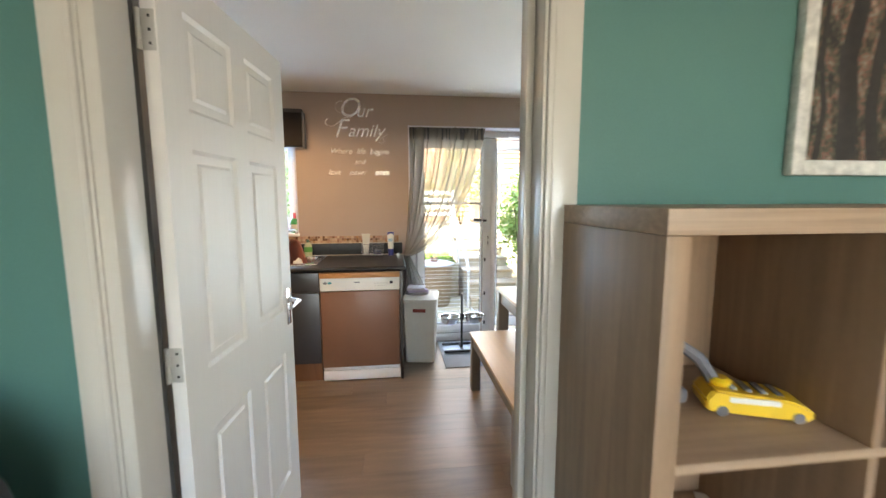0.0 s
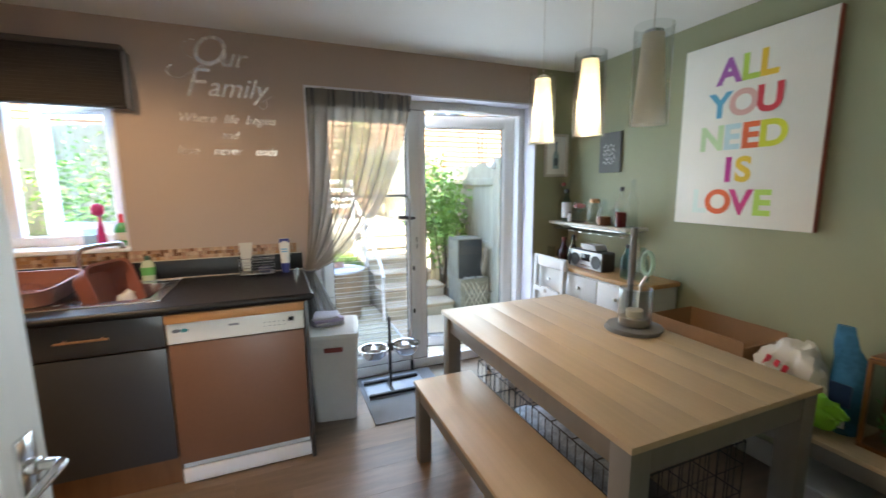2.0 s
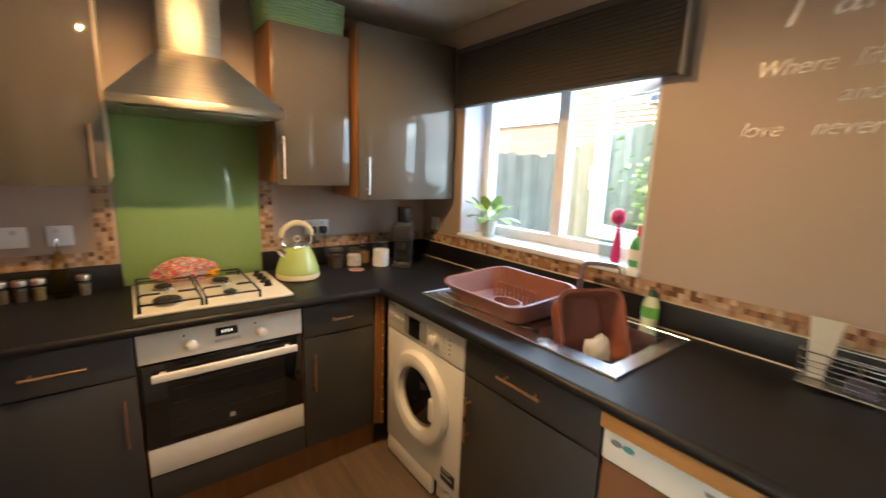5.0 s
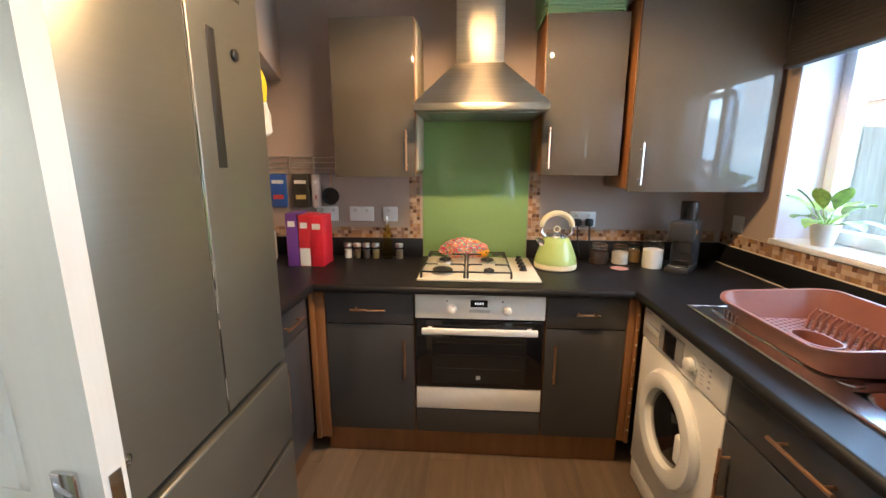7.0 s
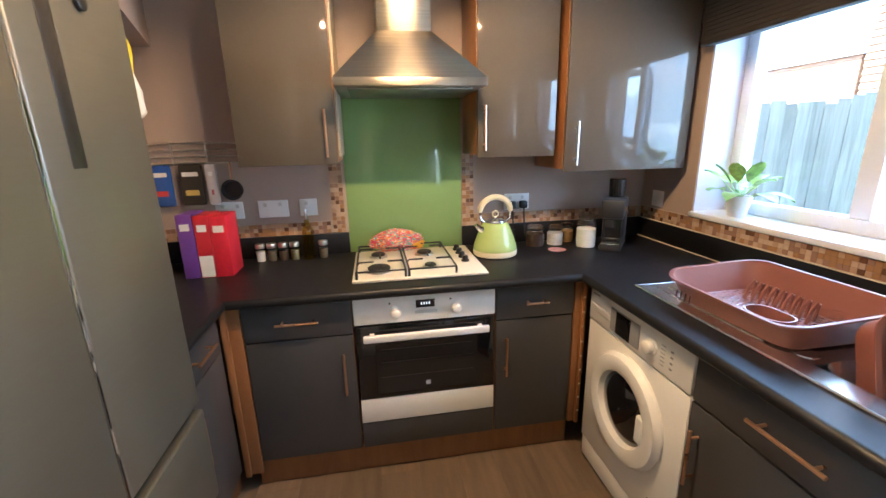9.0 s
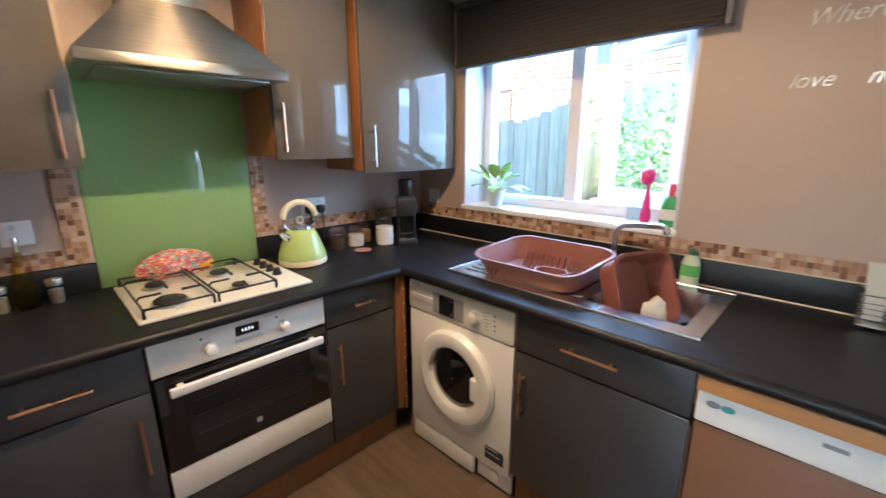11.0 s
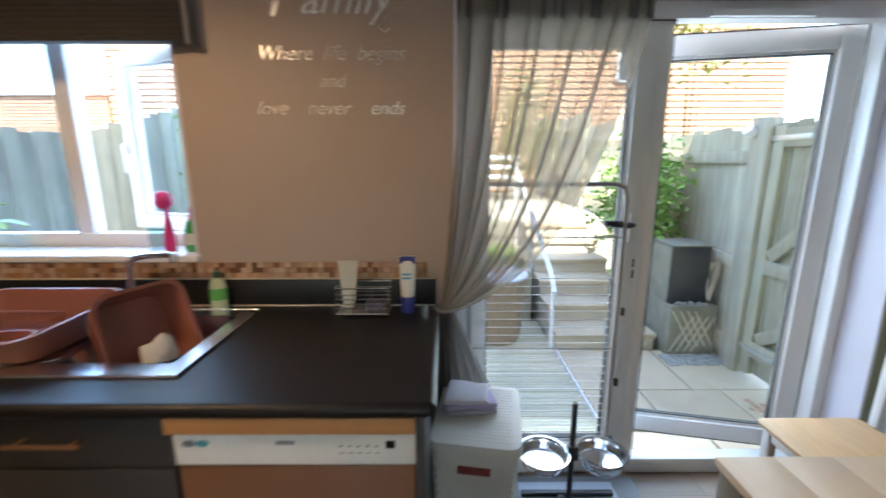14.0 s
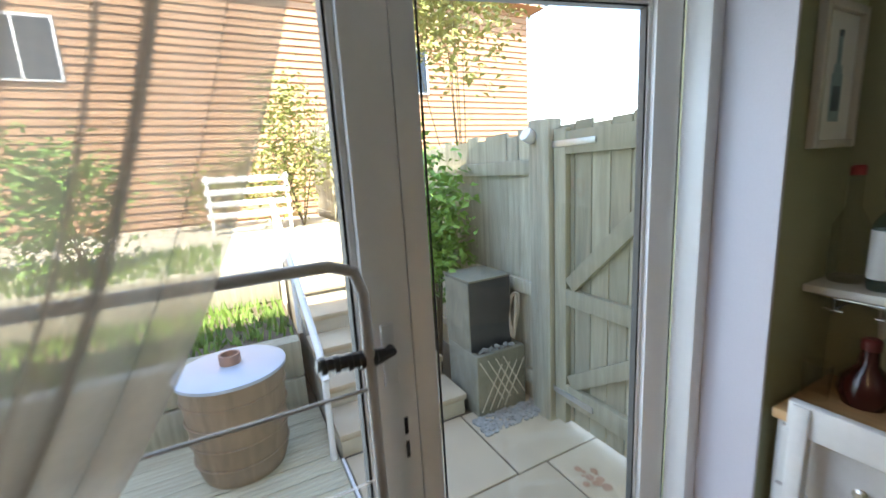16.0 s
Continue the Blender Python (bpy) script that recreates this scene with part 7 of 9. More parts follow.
for k in range(5):
    box("button", (1.926, 3.155 + 0.019 * k, TZ2 + 0.025), (1.9295, 3.169 + 0.019 * k, TZ2 + 0.035), M_CHROME, rd)
cs = thing("disc_cases", (1.98, 3.2, TZ2 + 0.136), "small stack of pale disc cases on the radio", "disc cases")
for k in range(3):
    box("case", (1.95, 3.12 + 0.01 * k, TZ2 + 0.137 + 0.012 * k), (2.05, 3.27 + 0.005 * k, TZ2 + 0.148 + 0.012 * k), plain("case_grey", (0.5, 0.5, 0.5), 0.3), cs, 0.001)
bottle("blue_bottle", 1.97, 2.86, TZ2, [(0.042, 0), (0.046, 0.012), (0.046, 0.13), (0.02, 0.165), (0.018, 0.195)], M_BLUEG, "square blue glass gin bottle with dark cap", "bottle", M_BLACK, 0.025, 0.02)
bottle("blue_bottle", 1.98, 2.76, TZ2, [(0.04, 0), (0.042, 0.02), (0.036, 0.12), (0.016, 0.16), (0.015, 0.19)], M_AQUAG, "pale blue glass bottle on the sideboard", "bottle", M_AQUAG, 0.02, 0.017)
LPX = -0.2   # stands between the table and the sideboard
lp = thing("litter_picker", (1.80, 2.62, 0), "pole with a mint green loop handle leaning upright", "litter picker")
tube("pole", [(1.98 + LPX, 2.62, 0.0), (2.02 + LPX, 2.62, 0.87), (2.04 + LPX, 2.60, 0.93)], 0.008, M_STEEL, lp)
tube("handle", [(2.04 + LPX, 2.60 + 0.035 * math.sin(k * 0.5), 1.0 + 0.065 * -math.cos(k * 0.5)) for k in range(14)], 0.012, plain("mint_handle", (0.42, 0.62, 0.52), 0.4), lp, n=10)
pw = thing("umbrella", (1.77, 2.66, 0), "slim grey folded umbrella standing by the sideboard", "umbrella")
tube("shaft", [(1.76, 2.66, 0.0), (1.77, 2.66, 0.3), (1.785, 2.66, 0.9), (1.79, 2.66, 1.2)], [0.006, 0.014, 0.016, 0.02], plain("umbrella_grey", (0.2, 0.2, 0.21), 0.6), pw)

# pictures
fp_ = thing("framed_picture", (2.05, YN, 1.51), "white framed print of a blue bottle", "picture")
px0_, px1_, pz0_, pz1_ = 1.935, 2.16, 1.51, 1.85
bm = B()
for lo, hi in (((px0_, YN - 0.022, pz0_), (px0_ + 0.02, YN - 0.001, pz1_)), ((px1_ - 0.02, YN - 0.022, pz0_), (px1_, YN - 0.001, pz1_)), ((px0_ + 0.02, YN - 0.022, pz0_), (px1_ - 0.02, YN - 0.001, pz0_ + 0.02)), ((px0_ + 0.02, YN - 0.022, pz1_ - 0.02), (px1_ - 0.02, YN - 0.001, pz1_))):
    add_box(bm, lo, hi, 0.003)
part("frame", bm, M_GLOSS, fp_, smooth=True)
box("mount", (px0_ + 0.02, YN - 0.008, pz0_ + 0.02), (px1_ - 0.02, YN - 0.002, pz1_ - 0.02), M_PAPER, fp_)
bm = B()
cx_ = (px0_ + px1_) / 2
for (a, z0, z1) in ((0.028, 1.575, 1.69), (0.02, 1.69, 1.71), (0.01, 1.71, 1.775)):
    add_box(bm, (cx_ - a, YN - 0.0095, z0), (cx_ + a, YN - 0.0082, z1))
pr = part("printed_bottle", bm, plain("print_blue_grey", (0.3, 0.42, 0.47), 0.6, vary=0.3), fp_)
box("printed_label", (cx_ - 0.02, YN - 0.0103, 1.60), (cx_ + 0.02, YN - 0.0097, 1.66), plain("print_dark", (0.1, 0.14, 0.18)), pr)
box("printed_cap", (cx_ - 0.01, YN - 0.0103, 1.775), (cx_ + 0.01, YN - 0.0085, 1.79), MATS["print_dark"], pr)
sc_ = thing("small_canvas", (XE, 3.29, 1.53), "small grey canvas with white sketched lettering", "canvas print")
box("canvas", (XE - 0.02, 3.19, 1.53), (XE - 0.001, 3.39, 1.815), plain("grey_canvas", (0.14, 0.15, 0.15), 0.7), sc_, 0.002)
bm = B()
for k in range(5):
    z = 1.60 + 0.03 * k
    add_tube(bm, [(XE - 0.021, 3.35 - 0.012 * j - 0.01 * (k % 2), z + 0.012 * math.sin(j * 1.7 + k)) for j in range(10)], 0.0025, 5)
part("sketch_lines", bm, LBL, sc_, smooth=True)

# ---- on the table, on the far bench, under the table ----
trc = thing("slate_tray", (1.555, 2.42, tz), "stack of round grey slate placemats on the table", "tray")
for k in range(3):
    lathe("disc", (1.555 + 0.004 * k, 2.42 - 0.004 * k, tz + 0.0075 * k), [(0.132, 0), (0.134, 0.003), (0.132, 0.0068)], plain("slate_grey", (0.16, 0.16, 0.165), 0.6, vary=0.15), trc, n=40)
TC = tz + 0.0225
cnd = thing("candle_holder", (1.56, 2.415, TC), "clear glass cylinder with sand and a cream candle", "candle holder")
lathe("glass", (1.56, 2.415, TC), [(0.08, 0), (0.08, 0.19), (0.075, 0.19), (0.075, 0.006)], M_HURR, cnd, n=36, caps=False).visible_shadow = False
lathe("sand", (1.56, 2.415, TC + 0.004), [(0.07, 0), (0.07, 0.04), (0.03, 0.045)], plain("grey_pebble_sand", (0.3, 0.27, 0.24), 0.9, vary=0.5, scale=80), cnd, n=30)
lathe("candle", (1.56, 2.415, TC + 0.045), [(0.042, 0), (0.042, 0.035), (0.036, 0.037), (0.006, 0.034)], plain("cream_wax", (0.75, 0.7, 0.58), 0.5), cnd, n=28)
cbx = thing("cardboard_box", (2.02, 2.33, 0.436), "open brown cardboard box on the bench", "cardboard box")
CARD = mat("brown_cardboard", (0.32, 0.18, 0.09), 0.85, vary=0.12, scale=5, fine=120, bump=0.1)
a0, a1, b0, b1, c0, c1 = 1.86, 2.185, 2.07, 2.57, 0.437, 0.72
for lo, hi in (((a0, b0, c0), (a0 + 0.006, b1, c1)), ((a1 - 0.006, b0, c0), (a1, b1, c1)), ((a0 + 0.006, b0, c0), (a1 - 0.006, b0 + 0.006, c1 - 0.03)), ((a0 + 0.006, b1 - 0.006, c0), (a1 - 0.006, b1, c1)), ((a0 + 0.006, b0 + 0.006, c0), (a1 - 0.006, b1 - 0.006, c0 + 0.006))):
    box("card_side", lo, hi, CARD, cbx)
wbag = thing("carrier_bag", (1.93, 1.93, 0.436), "stuffed white carrier bag with red marks on the bench", "carrier bag")
crumple("bag", (1.98, 1.93, 0.58), (0.11, 0.115, 0.15), plain("white_carrier_plastic", (0.72, 0.7, 0.66), 0.4), wbag, 21.0, 0.9, 4)
bm = B()
for k in range(3):
    add_box(bm, (-0.003, -0.05 + 0.035 * k, -0.035), (0.004, -0.03 + 0.035 * k, 0.035), 0.002, 1, Matrix.Translation((1.868, 1.95, 0.66)) @ pose(0, 0, 0, 20, 0, 0))
part("red_marks", bm, plain("red_mark", (0.6, 0.03, 0.06)), wbag)
gbag = thing("carrier_bag", (1.93, 1.82, 0.436), "crumpled lime green carrier bag on the bench", "carrier bag")
crumple("bag", (1.89, 1.85, 0.535), (0.045, 0.12, 0.075), plain("lime_plastic", (0.25, 0.6, 0.04), 0.35), gbag, 24.0, 0.9, 4)
pk2 = thing("pet_food_packet", (2.02, 1.755, 0.436), "blue foil pet food packet standing on the bench", "packet")
bm = B()
rg = []
for z, hx, hy, tw_ in ((0, 0.05, 0.06, 0), (0.02, 0.06, 0.068, 0), (0.22, 0.06, 0.07, 0.1), (0.30, 0.03, 0.065, 0.2), (0.36, 0.008, 0.05, 0.5), (0.44, 0.012, 0.035, 0.8)):
    rg.append([Vector((2.02 + hx * math.cos(a) * 1.1 - 0.03 * (z > 0.3), 1.755 + hy * math.sin(a) * 0.85 + 0.03 * tw_, 0.437 + z)) for a in [k * math.pi / 10 for k in range(20)]])
tub(bm, rg)
part("foil", bm, mat("blue_foil", (0.05, 0.2, 0.36), 0.25, 0.3, vary=0.35, scale=9, bump=0.0), pk2, smooth=True)
box("print_panel", (1.951, 1.72, 0.56), (1.957, 1.79, 0.65), plain("navy_print", (0.015, 0.04, 0.12)), pk2)
box("print_strip", (1.951, 1.73, 0.47), (1.957, 1.775, 0.50), LBL, pk2)
ln = thing("lantern", (2.03, 1.60, 0.436), "copper and glass lantern with green leaves inside", "lantern")
l0, l1, m0, m1, n0, n1 = 1.945, 2.115, 1.525, 1.675, 0.437, 0.79
bm = B()
for x in (l0, l1):
    for y in (m0, m1):
        add_box(bm, (x - 0.008, y - 0.008, n0), (x + 0.008, y + 0.008, n1), 0.002)
for z in (n0 + 0.008, n1 - 0.008):
    for y in (m0, m1):
        add_box(bm, (l0, y - 0.008, z - 0.008), (l1, y + 0.008, z + 0.008), 0.002)
    for x in (l0, l1):
        add_box(bm, (x - 0.008, m0, z - 0.008), (x + 0.008, m1, z + 0.008), 0.002)
M_COP2 = plain("antique_copper", (0.27, 0.12, 0.045), 0.32, 0.85)
part("frame", bm, M_COP2, ln, smooth=True)
box("top_plate", (l0 - 0.004, m0 - 0.004, n1), (l1 + 0.004, m1 + 0.004, n1 + 0.01), M_COP2, ln, 0.003)
lathe("chimney", (2.03, 1.60, n1 + 0.01), [(0.04, 0), (0.038, 0.035), (0.045, 0.04), (0.045, 0.05), (0.02, 0.055)], M_COP2, ln, n=24)
box("base_plate", (l0, m0, n0), (l1, m1, n0 + 0.006), M_COP2, ln)
for x in (l0, l1):
    box("glass_side", (x - 0.001, m0 + 0.009, n0 + 0.017), (x + 0.001, m1 - 0.009, n1 - 0.017), M_JAR, ln).visible_shadow = False
rf = random.Random(9)
verts, faces = [], []
for k in range(420):
    p = Vector((rf.uniform(l0 + 0.03, l1 - 0.03), rf.uniform(m0 + 0.03, m1 - 0.03), rf.uniform(n0 + 0.02, n1 - 0.07)))
    s = rf.uniform(0.015, 0.03)
    e = Euler((rf.uniform(-1, 1), rf.uniform(-1, 1), rf.uniform(0, 6))).to_matrix()
    i0 = len(verts)
    verts += [p + e @ Vector(q) - Vector((2.03, 1.60, 0.436)) for q in ((0, 0, 0), (s * 0.4, s * 0.5, 0.1 * s), (0, s, 0), (-s * 0.4, s * 0.5, 0.1 * s))]
    faces += [(i0, i0 + 1, i0 + 2), (i0, i0 + 2, i0 + 3)]
me = bpy.data.meshes.new("leaves")
me.from_pydata(verts, [], faces)
me.materials.append(M_LEAF)
o = new("leaves", me)
o.parent = ln
tagged(o, "artificial green leaves", kind="stuff")
dc = thing("dog_crate", (1.2, 2.4, 0), "black wire dog crate with a blanket under the table", "dog crate")
q0, q1, r0, r1, zt = 0.93, 1.54, 1.84, 2.90, 0.46
bm = B()
for k in range(23):
    y = r0 + (r1 - r0) * k / 22
    for x in (q0, q1):
        add_tube(bm, [(x, y, 0.01), (x, y, zt)], 0.0022, 5)
for k in range(13):
    x = q0 + (q1 - q0) * k / 12
    for y in (r0, r1):
        add_tube(bm, [(x, y, 0.01), (x, y, zt)], 0.0022, 5)
    add_tube(bm, [(x, r0, zt), (x, r1, zt)], 0.0022, 5)
for z in (0.01, 0.12, 0.24, 0.36, zt):
    add_tube(bm, [(q0, r0, z), (q1, r0, z), (q1, r1, z), (q0, r1, z)], 0.003, 5, closed=True)
for k in range(9):
    add_tube(bm, [(q0, r0 + (r1 - r0) * k / 8, zt), (q1, r0 + (r1 - r0) * k / 8, zt)], 0.003, 5)
part("wire_cage", bm, M_IRON, dc, kind="stuff")
box("tray", (q0 + 0.01, r0 + 0.01, 0.002), (q1 - 0.01, r1 - 0.01, 0.02), M_BLACK, dc, 0.003)
blk = thing("blanket", (1.2, 2.4, 0.021), "crumpled blue and white blanket in the dog crate", "blanket")
crumple("blanket_folds", (1.2, 2.45, 0.10), (0.24, 0.40, 0.09), mat("blue_white_blanket", (0.32, 0.38, 0.46), 0.95, vary=0.6, scale=14, fine=90, bump=0.4), blk, 31.0, sub=4)
stg = thing("storage_tub", (1.98, 1.72, 0), "clear plastic tub of pink things under the bench", "storage tub")
box("tub", (1.88, 1.60, 0.0), (2.12, 1.90, 0.20), plain("cloudy_plastic", (0.45, 0.42, 0.42), 0.4), stg, 0.02, seg=3)
box("lid", (1.87, 1.59, 0.201), (2.13, 1.91, 0.215), plain("pale_lid", (0.55, 0.56, 0.55), 0.4), stg, 0.005)
box("pink_print", (1.8785, 1.63, 0.03), (1.8795, 1.86, 0.12), plain("dusky_pink_print", (0.35, 0.13, 0.15), 0.6, vary=0.4, scale=30), stg)

# ---- lounge: shelf unit, toys, picture, dark chair ----
un = thing("shelf_unit", (0.74, 0.66, 0), "grey oak effect cube shelf unit against the teal wall", "shelf unit")
u0, u1, v0, v1, uz = 0.348, 1.12, 0.478, 0.822, 1.405
for x in (u0, u1 - 0.038):
    box("side_panel", (x, v0, 0), (x + 0.038, v1, uz - 0.038), M_UNIT, un, 0.001)
box("top_panel", (u0, v0, uz - 0.0375), (u1, v1, uz), M_UNITH, un, 0.001)
box("bottom_panel", (u0 + 0.038, v0, 0.0), (u1 - 0.038, v1, 0.038), M_UNITH, un, 0.001)
mx = (u0 + u1) / 2
for k, z in enumerate((0.345, 0.675, 1.005)):
    box("shelf", (u0 + 0.0385, v0 + 0.002, z), (u1 - 0.0385, v1 - 0.002, z + 0.016), M_UNITH, un, 0.0008)
for z0, z1 in ((0.0385, 0.3445), (0.3615, 0.6745), (0.6915, 1.0045), (1.0215, uz - 0.038)):
    box("divider", (mx - 0.008, v0 + 0.002, z0), (mx + 0.008, v1 - 0.002, z1), M_UNIT, un, 0.0008)
box("back_panel", (u0 + 0.002, v1, 0.01), (u1 - 0.002, v1 + 0.006, uz - 0.002), M_UNIT, un)
YEL = plain("yellow_toy_plastic", (0.72, 0.46, 0.02), 0.35)
GRYT = plain("grey_toy_plastic", (0.12, 0.12, 0.13), 0.45)
ZS = 1.0212
pb = thing("paper_booklet", (0.76, 0.70, 0.6912), "white booklet with dark printed bars on the shelf", "booklet", rz=-28)
BASE[pb.name] = Vector((0, 0, 0))
box("cover", (-0.10, -0.07, 0.0), (0.10, 0.07, 0.006), M_PAPER, pb, 0.001)
for k in range(14):
    box("printed_bar", (-0.06 + 0.01 * k, -0.03, 0.0062), (-0.055 + 0.01 * k + 0.003 * (k % 2), 0.02, 0.0066), M_BLACK, pb)
ty = thing("toy_digger", (0.62, 0.60, ZS), "yellow and grey toy vehicle lying on the shelf", "toy")
MT = Matrix.Translation((0.60, 0.61, ZS)) @ pose(0, 0, 0, 0, 0, -20)
bm = B()
side = ((-0.085, 0.008), (0.075, 0.004), (0.088, 0.016), (0.08, 0.028), (0.05, 0.04), (-0.075, 0.05), (-0.09, 0.03))
left, right = [[bm.verts.new((x, y, z)) for x, z in side] for y in (-0.036, 0.036)]
bm.faces.new(left)
bm.faces.new(right[::-1])
for k in range(len(side)):
    bm.faces.new((left[k], right[k], right[(k + 1) % len(side)], left[(k + 1) % len(side)]))
bmesh.ops.recalc_face_normals(bm, faces=bm.faces)
bmesh.ops.bevel(bm, geom=bm.edges[:], offset=0.004, segments=2, affect="EDGES")
bmesh.ops.transform(bm, matrix=MT, verts=bm.verts)
part("shell", bm, YEL, ty, smooth=True)
for k, x in enumerate((-0.045, -0.02, 0.005, 0.03)):
    box("vent_bar", (x, -0.02, 0.043), (x + 0.012, 0.026, 0.052 - 0.002 * k), GRYT, ty, 0.002, m=MT)
box("white_stripe", (-0.05, -0.0385, 0.030), (0.03, -0.0335, 0.040), plain("toy_white", (0.75, 0.73, 0.66), 0.35), ty, 0.001, m=MT)
lathe("roof_stud", (-0.055, 0.0, 0.049), [(0.018, 0), (0.02, 0.008), (0.014, 0.014)], YEL, ty, m=MT, n=18)
for x in (-0.06, 0.06):
    lathe("wheel", (0, 0, -0.006), [(0.009, 0), (0.011, 0.002), (0.011, 0.008), (0.009, 0.01)], GRYT, ty, m=MT @ Matrix.Translation((x, -0.033, 0.0115)) @ RX, n=16)
ex = thing("toy_excavator", (0.45, 0.62, ZS), "yellow and grey toy excavator with raised arm", "toy")
for y in (0.585, 0.645):
    box("track", (0.395, y, ZS), (0.49, y + 0.03, ZS + 0.032), GRYT, ex, 0.012, seg=3)
box("turntable", (0.42, 0.60, ZS + 0.033), (0.47, 0.66, ZS + 0.043), GRYT, ex, 0.003)
box("body", (0.405, 0.595, ZS + 0.044), (0.47, 0.665, ZS + 0.085), YEL, ex, 0.006)
box("chest_plate", (0.41, 0.60, ZS + 0.086), (0.468, 0.66, ZS + 0.13), GRYT, ex, 0.006)
box("shoulder", (0.402, 0.592, ZS + 0.131), (0.475, 0.668, ZS + 0.165), YEL, ex, 0.005)
tube("arm", [(0.47, 0.61, ZS + 0.12), (0.50, 0.585, ZS + 0.095), (0.525, 0.575, ZS + 0.055), (0.535, 0.57, ZS + 0.03)], [0.009, 0.012, 0.012, 0.008], GRYT, ex)
box("scoop", (0.52, 0.55, ZS), (0.555, 0.60, ZS + 0.03), GRYT, ex, 0.006)
ex.location += Vector((0.05, 0.06, 0))
ty.location += Vector((0.035, 0.0, 0))
lathe("helmet_dome", (0.445, 0.765, ZS + 0.0), [(0.05, 0), (0.055, 0.15), (0.05, 0.19), (0.03, 0.22), (0.003, 0.23)], M_BLACK, None, n=20)
tagged(bpy.data.objects["helmet_dome"], "dark rounded toy figure stand at the shelf back", "toy")
ppr = tagged(box("magazine", (0.47, 0.50, 0.6925), (0.70, 0.76, 0.705), LBL, bevel=0.001), "white magazine lying on the lower shelf", "magazine")
bm = B()
for k in range(4):
    add_box(bm, (0.50, 0.53 + 0.03 * k, 0.7052), (0.66, 0.54 + 0.03 * k, 0.7058))
o = part("printed_lines", bm, plain("faint_print", (0.35, 0.35, 0.4)), None)
o.parent = ppr
art = thing("woodland_picture", (1.25, YH - 0.03, 1.48), "white framed painting of dark autumn woodland", "picture")
A0, A1, Z0, Z1, YA = 0.893, 1.50, 1.472, 2.12, YH - 0.031
bm = B()
for lo, hi in (((A0, YA - 0.025, Z0), (A0 + 0.035, YA, Z1)), ((A1 - 0.035, YA - 0.025, Z0), (A1, YA, Z1)), ((A0 + 0.035, YA - 0.025, Z0), (A1 - 0.035, YA, Z0 + 0.035)), ((A0 + 0.035, YA - 0.025, Z1 - 0.035), (A1 - 0.035, YA, Z1))):
    add_box(bm, lo, hi, 0.004)
part("frame", bm, mat("distressed_white_frame", (0.62, 0.6, 0.55), 0.6, vary=0.25, scale=30, bump=0.2), art, smooth=True)
M_ART = mat("woodland_painting", (0.12, 0.07, 0.045), 0.6, vary=0.6, scale=26, fine=120, bump=0.15, stretch=(1.5, 1, 0.75))
for nd in M_ART.node_tree.nodes:
    if nd.type == "VALTORGB":
        e = nd.color_ramp.elements
        e[0].position, e[1].position = 0.36, 0.66
        e[0].color, e[1].color = (0.012, 0.010, 0.009, 1), (0.42, 0.24, 0.18, 1)
        for pos, col in ((0.45, (0.035, 0.022, 0.016, 1)), (0.50, (0.07, 0.085, 0.05, 1)), (0.55, (0.20, 0.07, 0.045, 1)), (0.60, (0.16, 0.18, 0.14, 1))):
            e.new(pos).color = col
for k in range(7):
    x = A0 + 0.07 + 0.073 * k
    w = 0.008 + 0.009 * ((k * 5) % 3)
    bm = B()
    add_tube(bm, [(x + 0.012 * math.sin(k + 2.0 * j), YA - 0.0125, Z0 + 0.037 + (Z1 - Z0 - 0.074) * j / 5) for j in range(6)], [w * (1.15 - 0.09 * j) for j in range(6)], 6)
    for v in bm.verts:
        v.co.y = YA - 0.0125 + (v.co.y - YA + 0.0125) * 0.08
    part("painted_trunk", bm, plain("trunk_paint", (0.022, 0.017, 0.014), 0.6, vary=0.5, scale=40), art, smooth=True)
box("painting", (A0 + 0.035, YA - 0.012, Z0 + 0.035), (A1 - 0.035, YA - 0.002, Z1 - 0.035), M_ART, art)
bc = thing("tub_chair", (-0.88, 0.40, 0), "dark rounded upholstered chair in the lounge", "chair")
DK = mat("charcoal_upholstery", (0.012, 0.016, 0.018), 0.8, vary=0.2, fine=200, bump=0.3)
lathe("back_shell", (-0.88, 0.40, 0.12), [(0.30, 0), (0.36, 0.25), (0.38, 0.62), (0.34, 0.84), (0.24, 0.95), (0.02, 0.99)], DK, bc, n=36)
for a in (45, 135, 225, 315):
    tube("leg", [(-0.88 + 0.22 * math.cos(radians(a)), 0.40 + 0.22 * math.sin(radians(a)), 0), (-0.88 + 0.2 * math.cos(radians(a)), 0.40 + 0.2 * math.sin(radians(a)), 0.13)], 0.018, M_BLACK, bc)

# ---- garden ----
GZ = -0.09
rng = random.Random(7)
bm = B()
vs = [bm.verts.new(p) for p in ((-900, -900, -0.16), (900, -900, -0.16), (900, 900, -0.16), (-900, 900, -0.16))]
bm.faces.new(vs)
tagged(part("ground", bm, M_SOIL), "bare garden soil reaching the distance", "ground", "", "structure")


